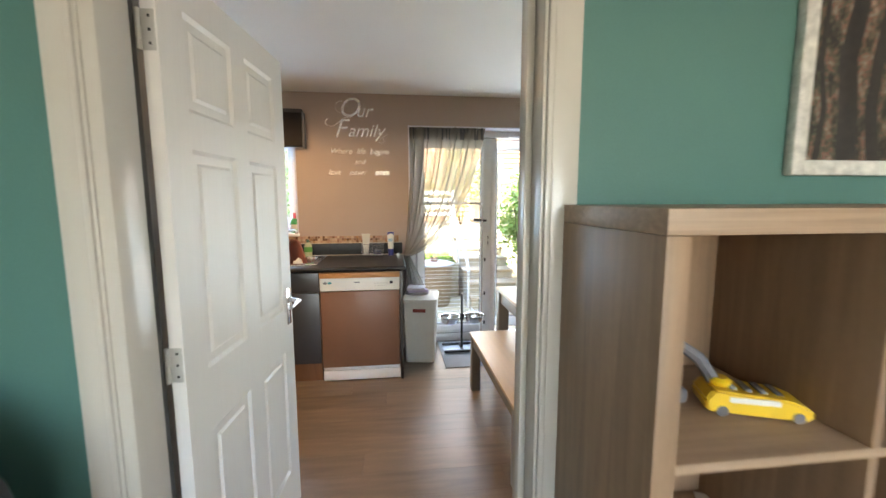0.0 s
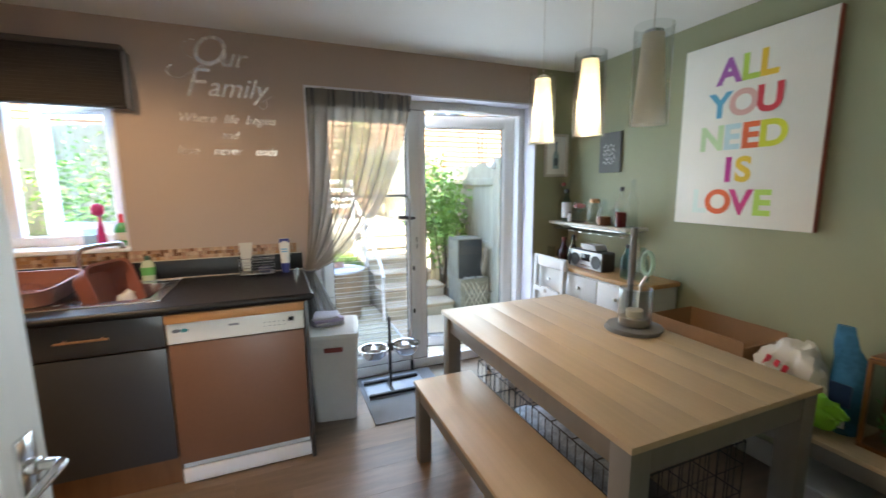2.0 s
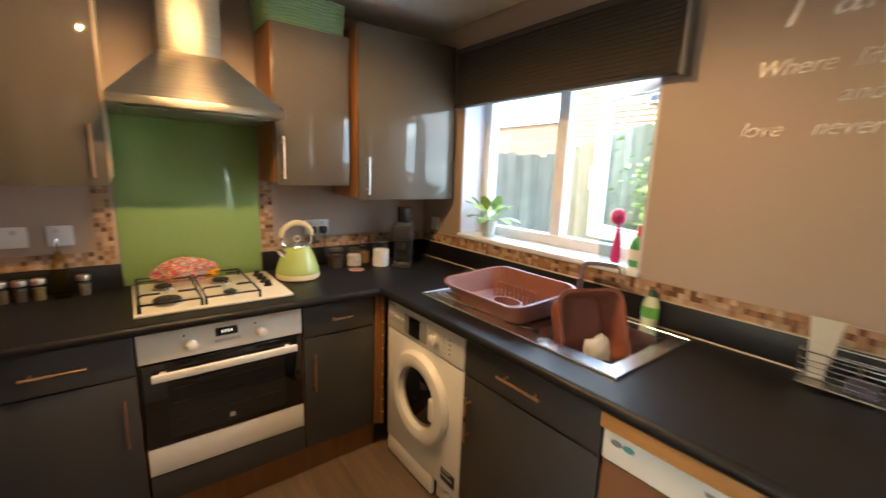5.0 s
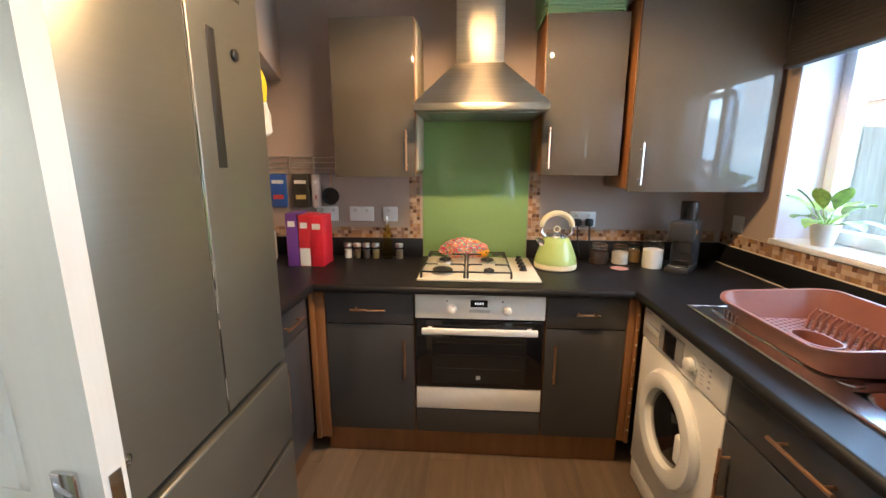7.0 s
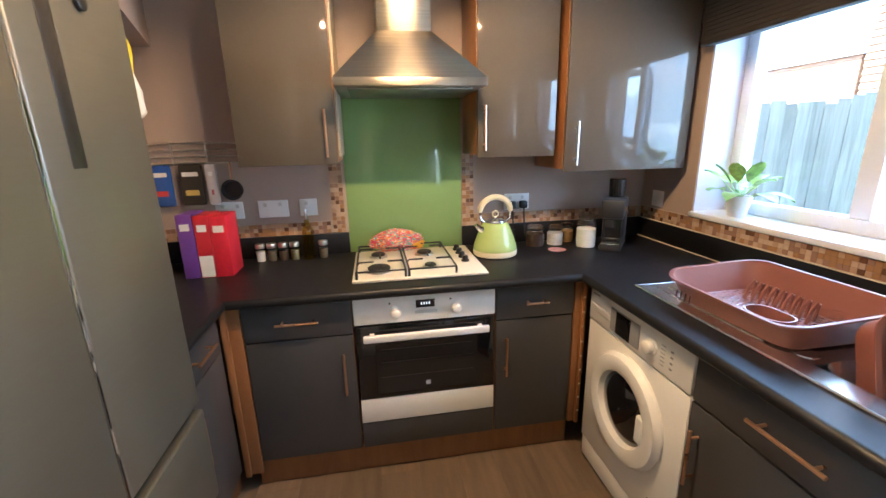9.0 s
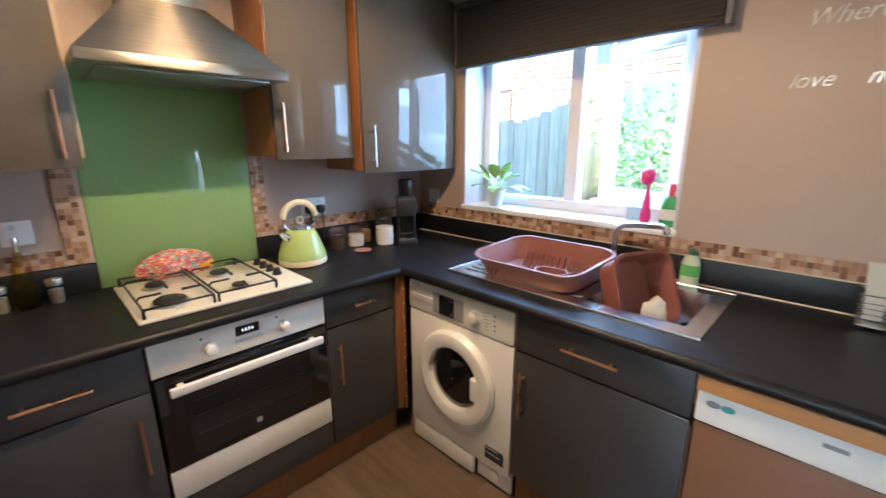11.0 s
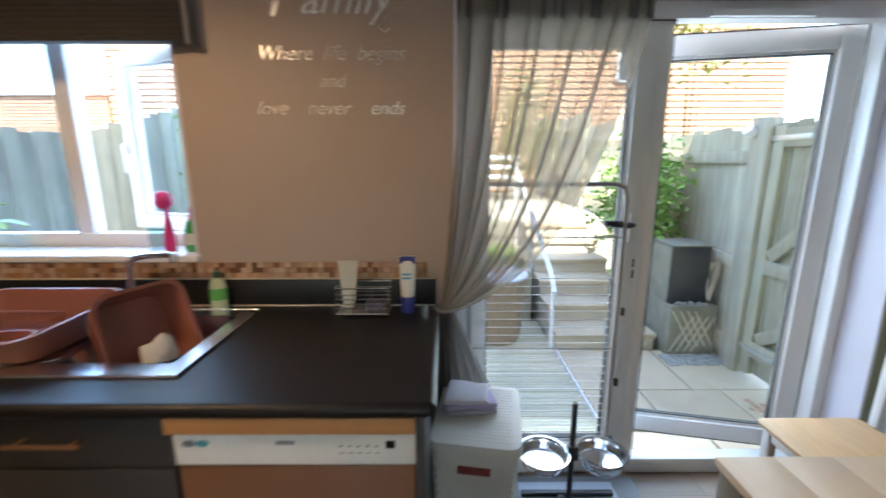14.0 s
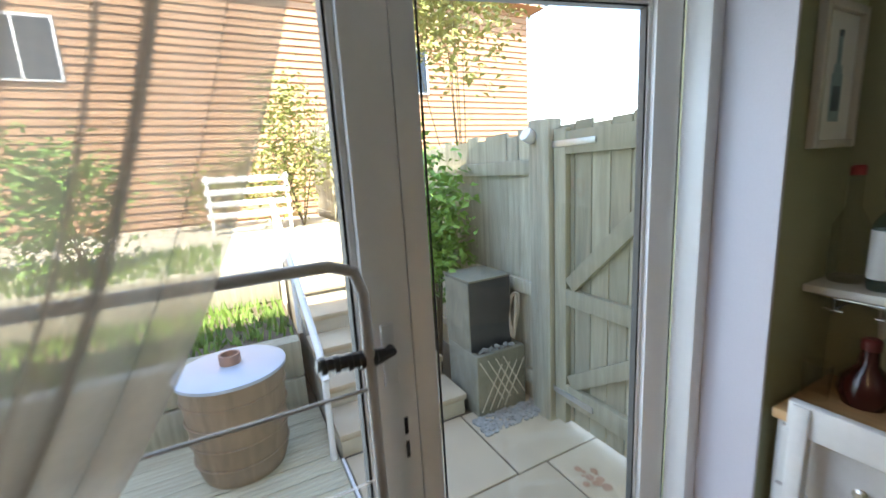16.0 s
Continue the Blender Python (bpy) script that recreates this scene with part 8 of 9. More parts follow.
def bush(name, centre, radii, n, size, material, label, limbs=5, seed=1, base=None, clumps=14):
    """Shrub: leaning limbs and many folded leaves gathered in uneven clumps."""
    r = random.Random(seed)
    c = Vector(centre)
    foot = Vector(base) if base else c - Vector((0, 0, radii[2]))
    b = thing(name, foot, label, "shrub")
    bm = B()
    for k in range(limbs):
        tip = c + Vector([r.uniform(-0.6, 0.6) * q for q in radii]) + Vector((0, 0, radii[2] * 0.3))
        midp = foot.lerp(tip, 0.5) + Vector((r.uniform(-0.05, 0.05), r.uniform(-0.05, 0.05), 0))
        add_tube(bm, [foot, midp, tip], [0.012, 0.008, 0.003], 6)
    part("limbs", bm, M_STEM, b, smooth=True)
    cl = []
    for k in range(clumps):
        d = Vector([r.gauss(0, 1) for _ in range(3)]).normalized() * r.uniform(0.35, 1.0)
        cl.append(c + Vector([d[i] * radii[i] for i in range(3)]))
    verts, faces = [], []
    for k in range(n):
        q = r.choice(cl)
        p = q + Vector([r.gauss(0, 0.24) * radii[i] for i in range(3)])
        s = size * r.uniform(0.6, 1.3)
        e = Euler((r.uniform(-0.9, 0.9), r.uniform(-0.9, 0.9), r.uniform(0, 6.28))).to_matrix()
        i0 = len(verts)
        for v in ((0, 0, 0), (0.3 * s, 0.4 * s, 0.08 * s), (0.0, s, -0.12 * s), (-0.3 * s, 0.4 * s, 0.08 * s)):
            verts.append(p + e @ Vector(v))
        faces += [(i0, i0 + 1, i0 + 2), (i0, i0 + 2, i0 + 3)]
    me = bpy.data.meshes.new("crown")
    me.from_pydata([v - foot for v in verts], [], faces)
    me.materials.append(material)
    o = new("crown", me)
    o.parent = b
    tagged(o, "small green leaves")
    return b


# raised garden behind the steps
def block(name, lo, hi, material, label, cat, bevel=0.01, kind="", parent=None):
    return tagged(box(name, lo, hi, material, parent, bevel), label, cat, "", kind)


block("terrace", (-2.95, 6.22, -0.15), (0.98, 7.3, 0.40), M_SOIL, "raised soil bed behind timber sleepers", "terrace", 0.0, "structure")
block("upper_terrace", (-2.95, 7.31, -0.15), (2.28, 12.4, 0.74), M_CONC, "pale sunlit upper terrace", "terrace", 0.0, "structure")
for k, z in enumerate((0.0, 0.2)):
    block("timber_sleeper", (-2.9, 6.06 + 0.01 * k, -0.12 + 0.01 + z * 1.35), (0.97, 6.21, 0.15 + z * 1.35), M_FENCE, "weathered timber sleeper holding the raised bed", "sleeper", 0.012)
block("timber_sleeper", (-2.9, 7.22, 0.41), (0.97, 7.30, 0.76), M_FENCE, "weathered timber sleeper at the upper terrace", "sleeper", 0.012)
st = thing("garden_steps", (1.45, 5.4, GZ), "pale stone garden steps rising to the terrace", "steps")
for k in range(6):
    y = 5.40 + 0.32 * k
    z = GZ + 0.14 * (k + 1)
    x1 = 1.88 if k < 2 else 1.82
    box("riser", (1.05, y + 0.02, -0.15), (x1, y + 0.34 if k < 5 else 7.31, z - 0.045), M_CONC, st, 0.006)
    box("tread", (1.04, y, z - 0.044), (x1 + 0.01, y + 0.33 if k < 5 else 7.31, z), M_SLAB, st, 0.01, "pale slab tread")
hr = thing("handrail", (1.0, 5.45, GZ), "white metal handrail beside the garden steps", "handrail")
tube("rail", [(1.0, 5.38, 0.42), (1.0, 5.5, 0.55), (1.0, 7.2, 1.35)], 0.022, M_UPVC, hr)
for y, z in ((5.42, 0.46), (6.3, 0.92), (7.15, 1.32)):
    tube("post", [(1.0, y, GZ if y < 6 else 0.39), (1.0, y, z)], 0.018, M_UPVC, hr)
box("edge_board", (1.035, 4.05, GZ - 0.02), (1.05, 5.39, GZ + 0.012), M_UPVC, hr, 0.003)

# lawn tufts on the raised beds
r2 = random.Random(3)
verts, faces = [], []
for k in range(5200):
    if k < 2600:
        x, y, z = r2.uniform(-2.9, 0.95), r2.uniform(6.22, 7.2), 0.40
    else:
        x, y, z = r2.uniform(-2.9, 0.5), r2.uniform(7.35, 9.0), 0.74
    a, h, w = r2.uniform(0, 3.14), r2.uniform(0.04, 0.13), 0.012
    i0 = len(verts)
    verts += [(x - w * math.cos(a), y - w * math.sin(a), z), (x + w * math.cos(a), y + w * math.sin(a), z), (x + r2.uniform(-0.04, 0.04), y + r2.uniform(-0.04, 0.04), z + h)]
    faces.append((i0, i0 + 1, i0 + 2))
me = bpy.data.meshes.new("grass")
me.from_pydata(verts, [], faces)
me.materials.append(M_GRASS)
tagged(new("grass", me), "sunlit green grass on the raised beds", "grass", "", "stuff")

# planter with pebbles, dark cube behind it
pl = thing("stone_planter", (2.12, 5.52, GZ), "mossy square stone planter with diamond pattern and pebbles", "planter")
px0, px1, py0, py1, pz = 1.92, 2.30, 5.30, 5.68, 0.33
bm = B()
for lo, hi in (((px0, py0, GZ - 0.03), (px1, py0 + 0.035, pz)), ((px0, py1 - 0.035, GZ - 0.03), (px1, py1, pz)), ((px0, py0 + 0.035, GZ - 0.03), (px0 + 0.035, py1 - 0.035, pz)), ((px1 - 0.035, py0 + 0.035, GZ - 0.03), (px1, py1 - 0.035, pz))):
    add_box(bm, lo, hi, 0.006)
M_PLANT = mat("mossy_stone", (0.2, 0.19, 0.14), 0.85, vary=0.35, scale=7, bump=0.4)
part("sides", bm, M_PLANT, pl, smooth=True)
bm = B()
for k in range(-3, 7):
    for s in (1, -1):
        a = Vector((px0 + 0.02 + 0.06 * k, py0 - 0.002, GZ + 0.03 if s > 0 else pz - 0.04))
        e = a + Vector((0.17, 0, 0.30 * s))
        if a.x > px0 - 0.001 and e.x < px1 + 0.001:
            add_tube(bm, [a, e], 0.005, 5)
part("lattice_relief", bm, M_CONC, pl, smooth=True)
bm = B()
for k in range(170):
    s = rng.uniform(0.012, 0.026)
    m = Matrix.Translation((rng.uniform(px0 + 0.05, px1 - 0.05), rng.uniform(py0 + 0.05, py1 - 0.05), pz - 0.02 + rng.uniform(0, 0.03))) @ Euler((rng.random() * 3, rng.random() * 3, 0)).to_matrix().to_4x4() @ Matrix.Diagonal((s, s * 0.8, s * 0.55, 1))
    bmesh.ops.create_icosphere(bm, subdivisions=1, radius=1.0, matrix=m)
part("pebbles", bm, M_GRAVEL, pl, smooth=True)
box("soil", (px0 + 0.036, py0 + 0.036, GZ), (px1 - 0.036, py1 - 0.036, pz - 0.03), M_SOIL, pl)
cb = thing("water_feature_cube", (2.05, 5.55, pz - 0.02), "dark slate cube standing on the pebbled planter", "cube planter")
box("cube", (1.93, 5.38, pz - 0.015), (2.25, 5.70, 0.80), mat("dark_slate", (0.03, 0.031, 0.033), 0.4, vary=0.3, scale=8, bump=0.1), cb, 0.006)
box("cube_side", (1.925, 5.385, pz - 0.01), (1.9295, 5.695, 0.795), M_PLANT, cb)
box("cube_lid", (1.925, 5.375, 0.801), (2.255, 5.705, 0.815), M_PLANT, cb, 0.004)
hs = thing("garden_hose", (2.25, 5.42, pz), "coiled beige garden hose beside the planter", "hose")
bm = B()
add_tube(bm, [(2.27 + 0.03 * math.sin(a * 1.3), 5.37 + 0.02 * math.cos(a * 2.1), 0.35 + 0.33 * abs(math.sin(a * 0.8))) for a in [k * 0.2 for k in range(60)]], 0.007, 6)
part("coil", bm, plain("hose_beige", (0.4, 0.34, 0.26), 0.6), hs, smooth=True)
gp = B()
for k in range(420):
    s = rng.uniform(0.008, 0.02)
    m = Matrix.Translation((rng.uniform(1.86, 2.34), rng.uniform(5.12, 5.30), GZ + 0.004)) @ Matrix.Diagonal((s, s * 0.8, s * 0.6, 1))
    bmesh.ops.create_icosphere(gp, subdivisions=1, radius=1.0, matrix=m)
tagged(part("loose_gravel", gp, M_GRAVEL, smooth=True), "loose grey gravel in front of the planter", "gravel", "", "stuff")
bush("garden_shrub", (1.98, 6.1, 1.12), (0.38, 0.42, 0.62), 2600, 0.075, M_SHRUB, "bright green leafy shrub behind the planter", 6, 2, (2.0, 6.0, -0.1), 22)
bush("garden_shrub", (1.75, 10.5, 1.9), (0.75, 0.6, 1.1), 2400, 0.09, M_YELLOWG, "sunlit yellow-green shrub on the upper terrace", 6, 3, (1.75, 10.5, 0.7), 20)
bush("garden_shrub", (0.6, 11.3, 1.5), (0.7, 0.5, 0.7), 1500, 0.09, M_YELLOWG, "sunlit yellow-green shrub beside a garden bench", 5, 4, (0.6, 11.3, 0.7), 16)
bush("garden_shrub", (-1.6, 8.4, 1.55), (1.0, 0.6, 0.9), 900, 0.09, M_SHRUB, "sunlit green shrub against the side fence", 6, 5, (-1.6, 8.4, 0.7), 22)
bush("garden_shrub", (-0.55, 7.9, 1.3), (0.5, 0.5, 0.6), 1300, 0.08, M_SHRUB, "small sunlit green shrub on the terrace", 5, 8, (-0.55, 7.9, 0.7), 14)
bush("garden_shrub", (-2.3, 7.5, 1.15), (0.5, 0.7, 0.95), 900, 0.085, M_SHRUB, "tall green shrub beside the side fence", 6, 9, (-2.3, 7.5, 0.7), 20)
bush("overhanging_tree", (4.2, 10.2, 4.6), (1.7, 1.4, 1.5), 4200, 0.13, M_YELLOWG, "sunlit tree branches overhanging the fence", 8, 6, (5.0, 10.6, -0.1), 26)

# composter barrel
br = thing("garden_barrel", (0.55, 5.68, GZ), "brown barrel with a pale metal lid on the decking", "barrel")
M_BARREL = mat("barrel_brown", (0.27, 0.19, 0.12), 0.7, vary=0.25, scale=5, grain=(20, 20, 3), bump=0.15)
lathe("body", (0.55, 5.68, GZ), [(0.215, 0), (0.235, 0.06), (0.25, 0.25), (0.262, 0.45), (0.27, 0.58)], M_BARREL, br, n=36)
bm = B()
for z, r in ((0.12, 0.245), (0.24, 0.254), (0.36, 0.262), (0.48, 0.268)):
    add_tube(bm, arc((0.55, 5.68, GZ + z), r, 0, 350, "z", 35), 0.006, 6, closed=True)
part("hoops", bm, M_BARREL, br, smooth=True)
lathe("lid", (0.55, 5.68, GZ + 0.582), [(0.285, 0), (0.285, 0.018), (0.26, 0.026), (0.05, 0.04)], plain("pale_lid_metal", (0.48, 0.53, 0.6), 0.45, 0.3, vary=0.1), br, n=40)
lathe("lid_collar", (0.55, 5.68, GZ + 0.62), [(0.055, 0), (0.055, 0.055), (0.045, 0.055), (0.045, 0.01)], plain("pot_terracotta", (0.35, 0.2, 0.14), 0.8), br, n=20, caps=False)

# ---- side gate and fence along the right-hand boundary ----
gt = thing("garden_gate", (2.33, 4.6, GZ), "weathered grey timber side gate with diagonal braces", "gate")
GX, gy0, gy1, gzt = 2.33, 4.07, 5.02, 1.70
nb = 8
for k in range(nb):
    y = gy0 + (gy1 - gy0) * k / nb
    box("board", (GX + 0.022, y + 0.004, GZ + 0.04), (GX + 0.04, y + (gy1 - gy0) / nb - 0.004, gzt + 0.03 - 0.012 * (k % 3)), M_GATE, gt)
for z0, z1 in ((1.56, 1.68), (0.70, 0.80), (0.08, 0.20)):
    box("ledge", (GX - 0.018, gy0, z0), (GX + 0.021, gy1, z1), M_GATE, gt, 0.004)
box("stile", (GX - 0.02, gy1 - 0.09, GZ + 0.03), (GX + 0.0215, gy1 - 0.001, gzt), M_GATE, gt, 0.004)
box("stile", (GX - 0.02, gy0, GZ + 0.03), (GX + 0.0215, gy0 + 0.09, gzt), M_GATE, gt, 0.004)
for z0, z1 in ((0.80, 1.56), (0.20, 0.70)):
    a, e = Vector((GX, gy1 - 0.09, z0)), Vector((GX, gy0 + 0.09, z1))
    d = e - a
    m = Matrix.Translation((a + e) / 2) @ Euler((math.atan2(d.z, d.y), 0, 0)).to_matrix().to_4x4()
    box("brace", (-0.016, -d.length / 2 + 0.03, -0.045), (0.018, d.length / 2 - 0.03, 0.045), M_GATE, gt, 0.004, m=m)
box("hinge_strap", (GX - 0.026, 4.72, 1.60), (GX - 0.019, 5.03, 1.635), plain("galvanised_strap", (0.5, 0.5, 0.48), 0.4, 0.7), gt, 0.002)
box("hinge_strap", (GX - 0.026, 4.72, 0.12), (GX - 0.019, 5.03, 0.155), MATS["galvanised_strap"], gt, 0.002)
fp = thing("gate_post", (2.33, 5.08, GZ), "square weathered timber gate post", "post")
box("post", (2.28, 5.03, GZ - 0.05), (2.38, 5.13, 1.76), M_FENCE, fp, 0.006)


def fence(name, x, y0, y1, z0, tops, label, face=-1):
    f = thing(name, (x, y0, z0), label, "fence")
    n = int((y1 - y0) / 0.125)
    for k in range(n):
        y = y0 + (y1 - y0) * k / n
        i = min(len(tops) - 1, int(k / n * len(tops)))
        top = tops[i] + 0.02 * math.sin(k * 2.3)
        box("board", (x, y + 0.003, z0), (x + 0.02, y + (y1 - y0) / n - 0.003 + 0.012, top), M_FENCE, f)
    for i, t in enumerate(tops):
        a, b = y0 + (y1 - y0) * i / len(tops), y0 + (y1 - y0) * (i + 1) / len(tops)
        for dz in (0.22, 1.0, 1.62):
            if t - dz > z0:
                box("rail", (x + (0.021 if face > 0 else -0.04), a, t - dz - 0.045), (x + (0.06 if face > 0 else -0.001), b, t - dz + 0.045), M_FENCE, f, 0.004)
        box("post", (x - 0.055 if face < 0 else x + 0.021, a, z0), (x - 0.001 if face < 0 else x + 0.10, a + 0.09, t + 0.05), M_FENCE, f, 0.005)
    return f


fence("boundary_fence", 2.36, 5.14, 12.4, GZ - 0.05, (1.72, 2.0, 2.25, 2.45), "weathered timber fence stepping up the garden")


def board_fence(x, y0, y1, z0, label):
    """Close boards nailed to rails on the far side; the top climbs board by board with the slope."""
    f = thing("boundary_fence", (x, y0, z0), label, "fence")
    n = int((y1 - y0) / 0.118)
    step = (y1 - y0) / n
    for k in range(n):
        y = y0 + step * k
        top = 1.70 + 0.265 * max(0.0, y - 5.65) - 0.12 * max(0.0, y - 7.6) + 0.012 * math.sin(k * 2.3)
        box("board", (x + 0.006 * (k % 2), y - 0.006, z0), (x + 0.016 + 0.006 * (k % 2), y + step + 0.004, top), M_FENCE, f)
    for k in range(5):
        a, b = y0 + (y1 - y0) * k / 5, y0 + (y1 - y0) * (k + 1) / 5
        box("post", (x - 0.09, a, z0), (x - 0.012, a + 0.08, 1.62 + 0.2 * max(0.0, a - 5.65)), M_FENCE, f, 0.004)
        for z in (0.25, 0.95, 1.5):
            box("rail", (x - 0.04, a + 0.081, z - 0.04), (x - 0.001, b - 0.001, z + 0.04), M_FENCE, f)
    return f


board_fence(-3.0, 4.05, 12.4, GZ - 0.05, "pale weathered board fence beside the kitchen window")
sbx = thing("storage_box", (-2.45, 5.55, GZ), "low blue-grey garden storage box against the fence", "storage box")
M_SBOX = plain("blue_grey_plastic", (0.12, 0.17, 0.22), 0.45, vary=0.12)
box("chest", (-2.9, 5.25, GZ), (-2.05, 5.85, 0.72), M_SBOX, sbx, 0.012)
box("lid", (-2.93, 5.22, 0.721), (-2.02, 5.88, 0.775), M_SBOX, sbx, 0.015, seg=3)
lathe("security_lamp", (0, 0, 0), [(0.03, 0), (0.04, 0.03), (0.04, 0.07)], M_UPVC, None, m=Matrix.Translation((2.309, 5.19, 1.66)) @ Euler((0, radians(-60), 0)).to_matrix().to_4x4())
tagged(bpy.data.objects["security_lamp"], "small white outdoor lamp fixed to the fence", "outdoor lamp")

# slatted bench on the upper terrace
sb = thing("garden_bench", (0.9, 10.2, 0.74), "white slatted garden bench on the upper terrace", "bench")
for z in (0.25, 0.42, 0.6, 0.78):
    box("slat", (0.35, 10.2, 0.74 + z), (1.55, 10.23, 0.74 + z + 0.09), M_UPVC, sb, 0.004)
for x in (0.38, 1.48):
    box("leg", (x, 10.18, 0.74), (x + 0.05, 10.26, 1.64), M_UPVC, sb, 0.004)

# ---- neighbouring house behind the garden ----
nh = thing("neighbour_house", (1.0, 14.0, -0.16), "sunlit tile-hung neighbouring house behind the garden", "house")
box("wall", (-9, 14.05, -0.16), (9.5, 20, 6.2), M_LEDGE, nh)
rows = B()
for k in range(34):
    z = 0.5 + 0.165 * k
    vs = add_box(rows, (-9.02, 13.99, z), (9.52, 14.049, z + 0.163))
    for v in vs:
        if v.co.z > z + 0.1 and v.co.y < 14.0:
            v.co.y += 0.035
part("hung_tiles", rows, M_TILE, nh, "rows of sunlit clay tiles")
bm = B()
v = [bm.verts.new(p) for p in ((-9.4, 13.6, 6.15), (9.9, 13.6, 6.15), (9.9, 17, 9.2), (-9.4, 17, 9.2), (9.9, 20.4, 6.15), (-9.4, 20.4, 6.15))]
bm.faces.new((v[0], v[1], v[2], v[3]))
bm.faces.new((v[3], v[2], v[4], v[5]))
bm.faces.new((v[1], v[4], v[2]))
bm.faces.new((v[0], v[3], v[5]))
bm.faces.new((v[0], v[5], v[4], v[1]))
part("roof", bm, M_TILE, nh, "clay tiled roof")
for x in (-6.2, -3.0, 4.8):
    w = box("window", (x, 13.94, 3.6), (x + 1.2, 14.0, 4.8), M_UPVC, nh, 0.01, "white framed window")
    for a in (0.06, 0.63):
        box("pane", (x + a, 13.93, 3.66), (x + a + 0.51, 13.945, 4.74), M_BGLASS, w)

gg = thing("neighbour_garage", (-13, 14.0, -0.16), "low orange brick outbuilding beyond the fence", "outbuilding")
box("wall", (-18, 14.05, -0.16), (-9.1, 18, 3.3), M_BRICK, gg)
box("fascia", (-18.1, 13.95, 3.301), (-9.05, 18.1, 3.5), M_UPVC, gg, 0.01)
for k in range(22):
    box("brick_course", (-17.99, 14.02, 1.3 + 0.09 * k), (-9.11, 14.049, 1.375 + 0.09 * k), M_BRICK, gg)

# ---- deck boards and paving ----
dk = thing("decking", (-0.9, 5.0, GZ), "grey-green grooved timber decking outside the garden doors", "decking")
n = 14
y0, w = 4.035, 0.1435
bmd = B()
prof = []
for k in range(9):
    a = 0.003 + (w - 0.006) * k / 8
    prof += [(a, GZ if k % 2 == 0 else GZ - 0.006)]
vv = []
for x in (-2.88, 1.03):
    vv.append([bmd.verts.new((x, y, z)) for y, z in [(0.003, GZ - 0.04)] + prof + [(w - 0.003, GZ - 0.04)]])
for i in range(len(vv[0]) - 1):
    bmd.faces.new((vv[0][i], vv[1][i], vv[1][i + 1], vv[0][i + 1]))
bmd.faces.new(vv[0])
bmd.faces.new(vv[1][::-1])
bmesh.ops.recalc_face_normals(bmd, faces=bmd.faces)
me = bpy.data.meshes.new("deck_board")
bmesh.ops.translate(bmd, verts=bmd.verts, vec=-Vector((-0.9, 5.0, GZ)))
bmd.to_mesh(me)
bmd.free()
me.materials.append(M_DECK)
for k in range(n):
    o = new("deck_board", me)
    o.parent = dk
    o.location = (0, y0 + w * k, 0)
pv = tagged(box("pavement", (1.051, 4.035, -0.155), (2.45, 5.42, GZ - 0.012), M_SOIL), "buff stone paving slabs with sandy joints", "paving", "", "structure")
BASE["pavement"] = Vector((0, 0, 0))
for ya, yb, cuts in ((4.045, 4.32, (1.055, 1.62, 2.1, 2.44)), (4.33, 4.77, (1.055, 1.45, 2.02, 2.44)), (4.78, 5.39, (1.055, 1.83, 2.44))):
    for a, b in zip(cuts, cuts[1:]):
        box("slab", (a + 0.006, ya, GZ - 0.03), (b - 0.006, yb, GZ + rng.uniform(-0.003, 0.002)), M_SLAB, pv, 0.004, seg=1)
bm = B()
for k in range(11):
    a = rng.uniform(0, 6.28)
    add_lathe(bm, (2.12 + 0.06 * rng.gauss(0, 1), 4.55 + 0.04 * rng.gauss(0, 1), GZ + 0.003), [(rng.uniform(0.008, 0.03), 0), (0.004, 0.003)], 8)
tagged(part("clay_stain", bm, plain("orange_clay", (0.42, 0.25, 0.16), 0.9, vary=0.3)), "patch of orange clay on a paving slab", "stain", "", "stuff")

# ---- floor planks ----
PL, PW = 1.22, 0.18
rp = random.Random(11)
row, x = 0, XW
me_cache = {}
y = YH
while y < 3.89:
    x = XW - rp.uniform(0, PL)
    w = min(PW, 3.89 - y)
    while x < XE:
        a, b = max(x, XW), min(x + PL, XE)
        if b - a > 0.03:
            key = (round(b - a, 3), round(w, 3))
            if key not in me_cache:
                bm = B()
                add_box(bm, (0.0004, 0.0004, -0.003), (b - a - 0.0004, w - 0.0004, 0.0))
                me = bpy.data.meshes.new("plank")
                bm.to_mesh(me)
                bm.free()
                me.materials.append(M_FLOOR)
                me_cache[key] = me
            o = new("plank", me_cache[key])
            o.location = (a, y, 0)
            o.parent = floor
        x += PL
    y += PW

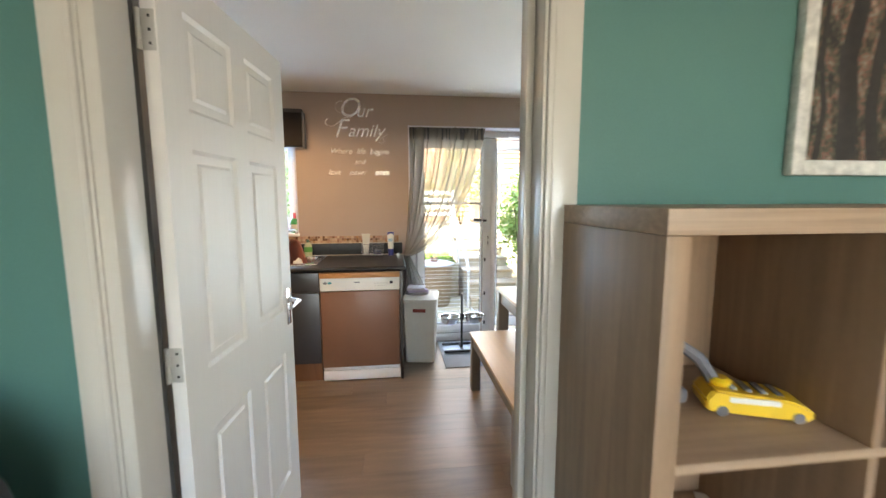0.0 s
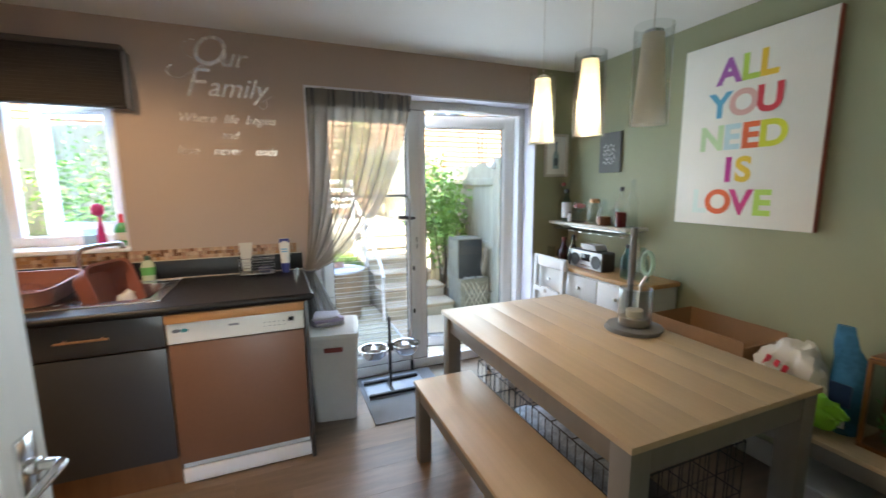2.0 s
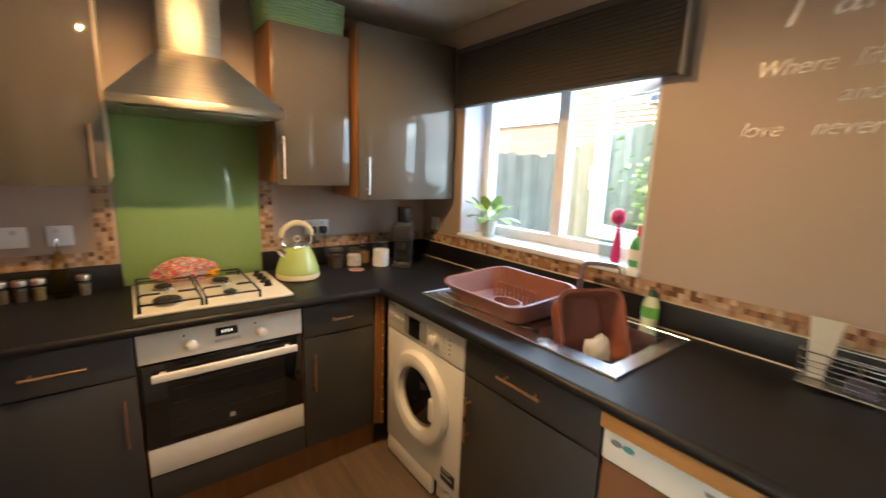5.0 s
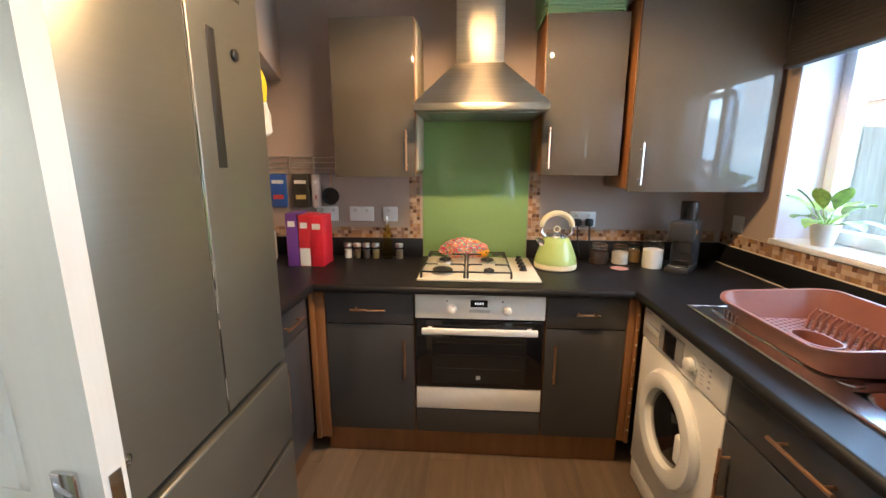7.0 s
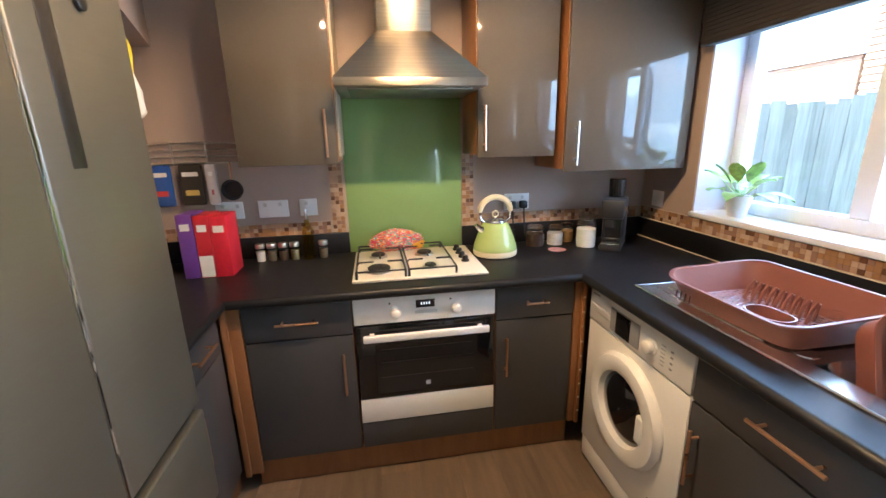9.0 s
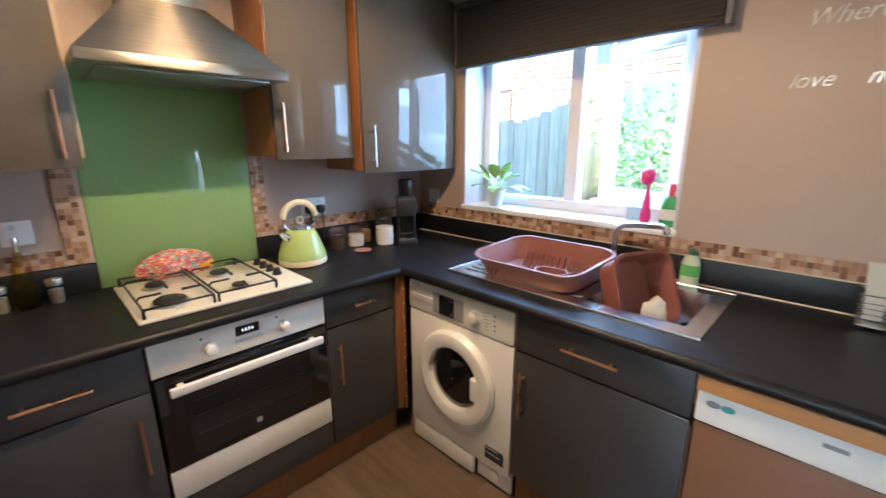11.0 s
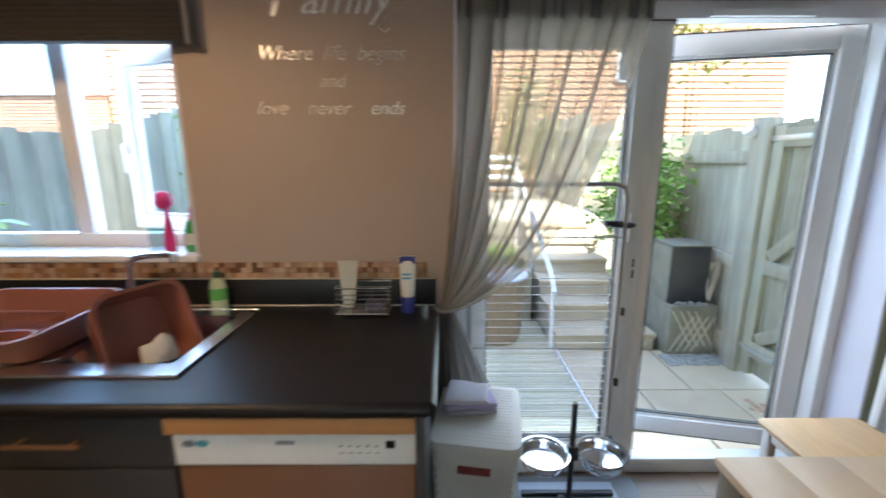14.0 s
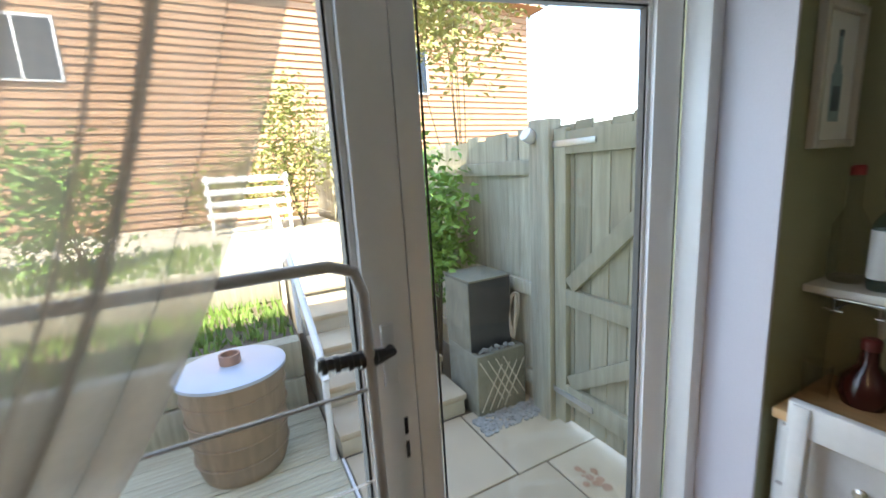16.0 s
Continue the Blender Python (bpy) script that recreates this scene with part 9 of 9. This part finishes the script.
# ---- mosaic strip of small tiles ----
ms = thing("mosaic_strip", (-1.0, YN, 1.02), "strip of small brown and beige mosaic tiles", "mosaic tiles")
for lo, hi in (((XW + 0.004, YN - 0.007, 1.0225), (0.05, YN - 0.0005, WZ0 - 0.029)), ((XW + 0.0005, 2.646, 1.022), (XW + 0.007, YN - 0.008, 1.086)), ((XW + 0.0005, YS, 1.022), (XW + 0.007, 1.955, 1.086)),
               ((XW + 0.0005, 1.956, 1.022), (XW + 0.007, 2.034, 1.395)), ((XW + 0.0005, 2.646, 1.087), (XW + 0.007, 2.712, 1.408))):
    box("grout", lo, hi, M_GROUT, ms)
TS = 0.0195
tile_me = {}


def tile_mesh(axis, mi):
    if (axis, mi) not in tile_me:
        bm = B()
        if axis == "y":
            add_box(bm, (0, -0.0105, 0), (TS, -0.006, TS))
        else:
            add_box(bm, (0.006, 0, 0), (0.0105, TS, TS))
        me = bpy.data.meshes.new("mosaic_tile")
        bm.to_mesh(me)
        bm.free()
        me.materials.append(M_TILES[mi])
        tile_me[(axis, mi)] = me
    return tile_me[(axis, mi)]


rt = random.Random(5)
pick = lambda: rt.choices(range(5), (5, 4, 2, 3, 3))[0]
spots = []
for k in range(int((0.05 - XW - 0.02) / 0.0213)):
    for j in range(3):
        spots.append(("y", (XW + 0.015 + 0.0213 * k, YN, 1.0235 + 0.0205 * j)))
for y0, y1, z0, nz in ((2.650, YN - 0.03, 1.0235, 3), (YS + 0.01, 1.955, 1.0235, 3), (1.958, 2.03, 1.0235, 17), (2.648, 2.71, 1.0875, 15)):
    for k in range(max(3, int((y1 - y0) / 0.0213))):
        for j in range(nz):
            spots.append(("x", (XW, y0 + 0.0213 * k, z0 + 0.0213 * j if nz > 3 else z0 + 0.0205 * j)))
count = 0
rest = [B() for _ in range(5)]
for axis, p in spots:
    mi = pick()
    if axis == "y" and -0.85 < p[0] < 0.05 and count < 300:
        o = new("mosaic_tile", tile_mesh(axis, mi))
        o.parent = ms
        o.location = Vector(p) - BASE["mosaic_strip"]
        count += 1
    elif axis == "y":
        add_box(rest[mi], (p[0], p[1] - 0.0105, p[2]), (p[0] + TS, p[1] - 0.006, p[2] + TS))
    else:
        add_box(rest[mi], (p[0] + 0.006, p[1], p[2]), (p[0] + 0.0105, p[1] + TS, p[2] + TS))
for mi, bm in enumerate(rest):
    part("more_tiles", bm, M_TILES[mi], ms, kind="stuff")
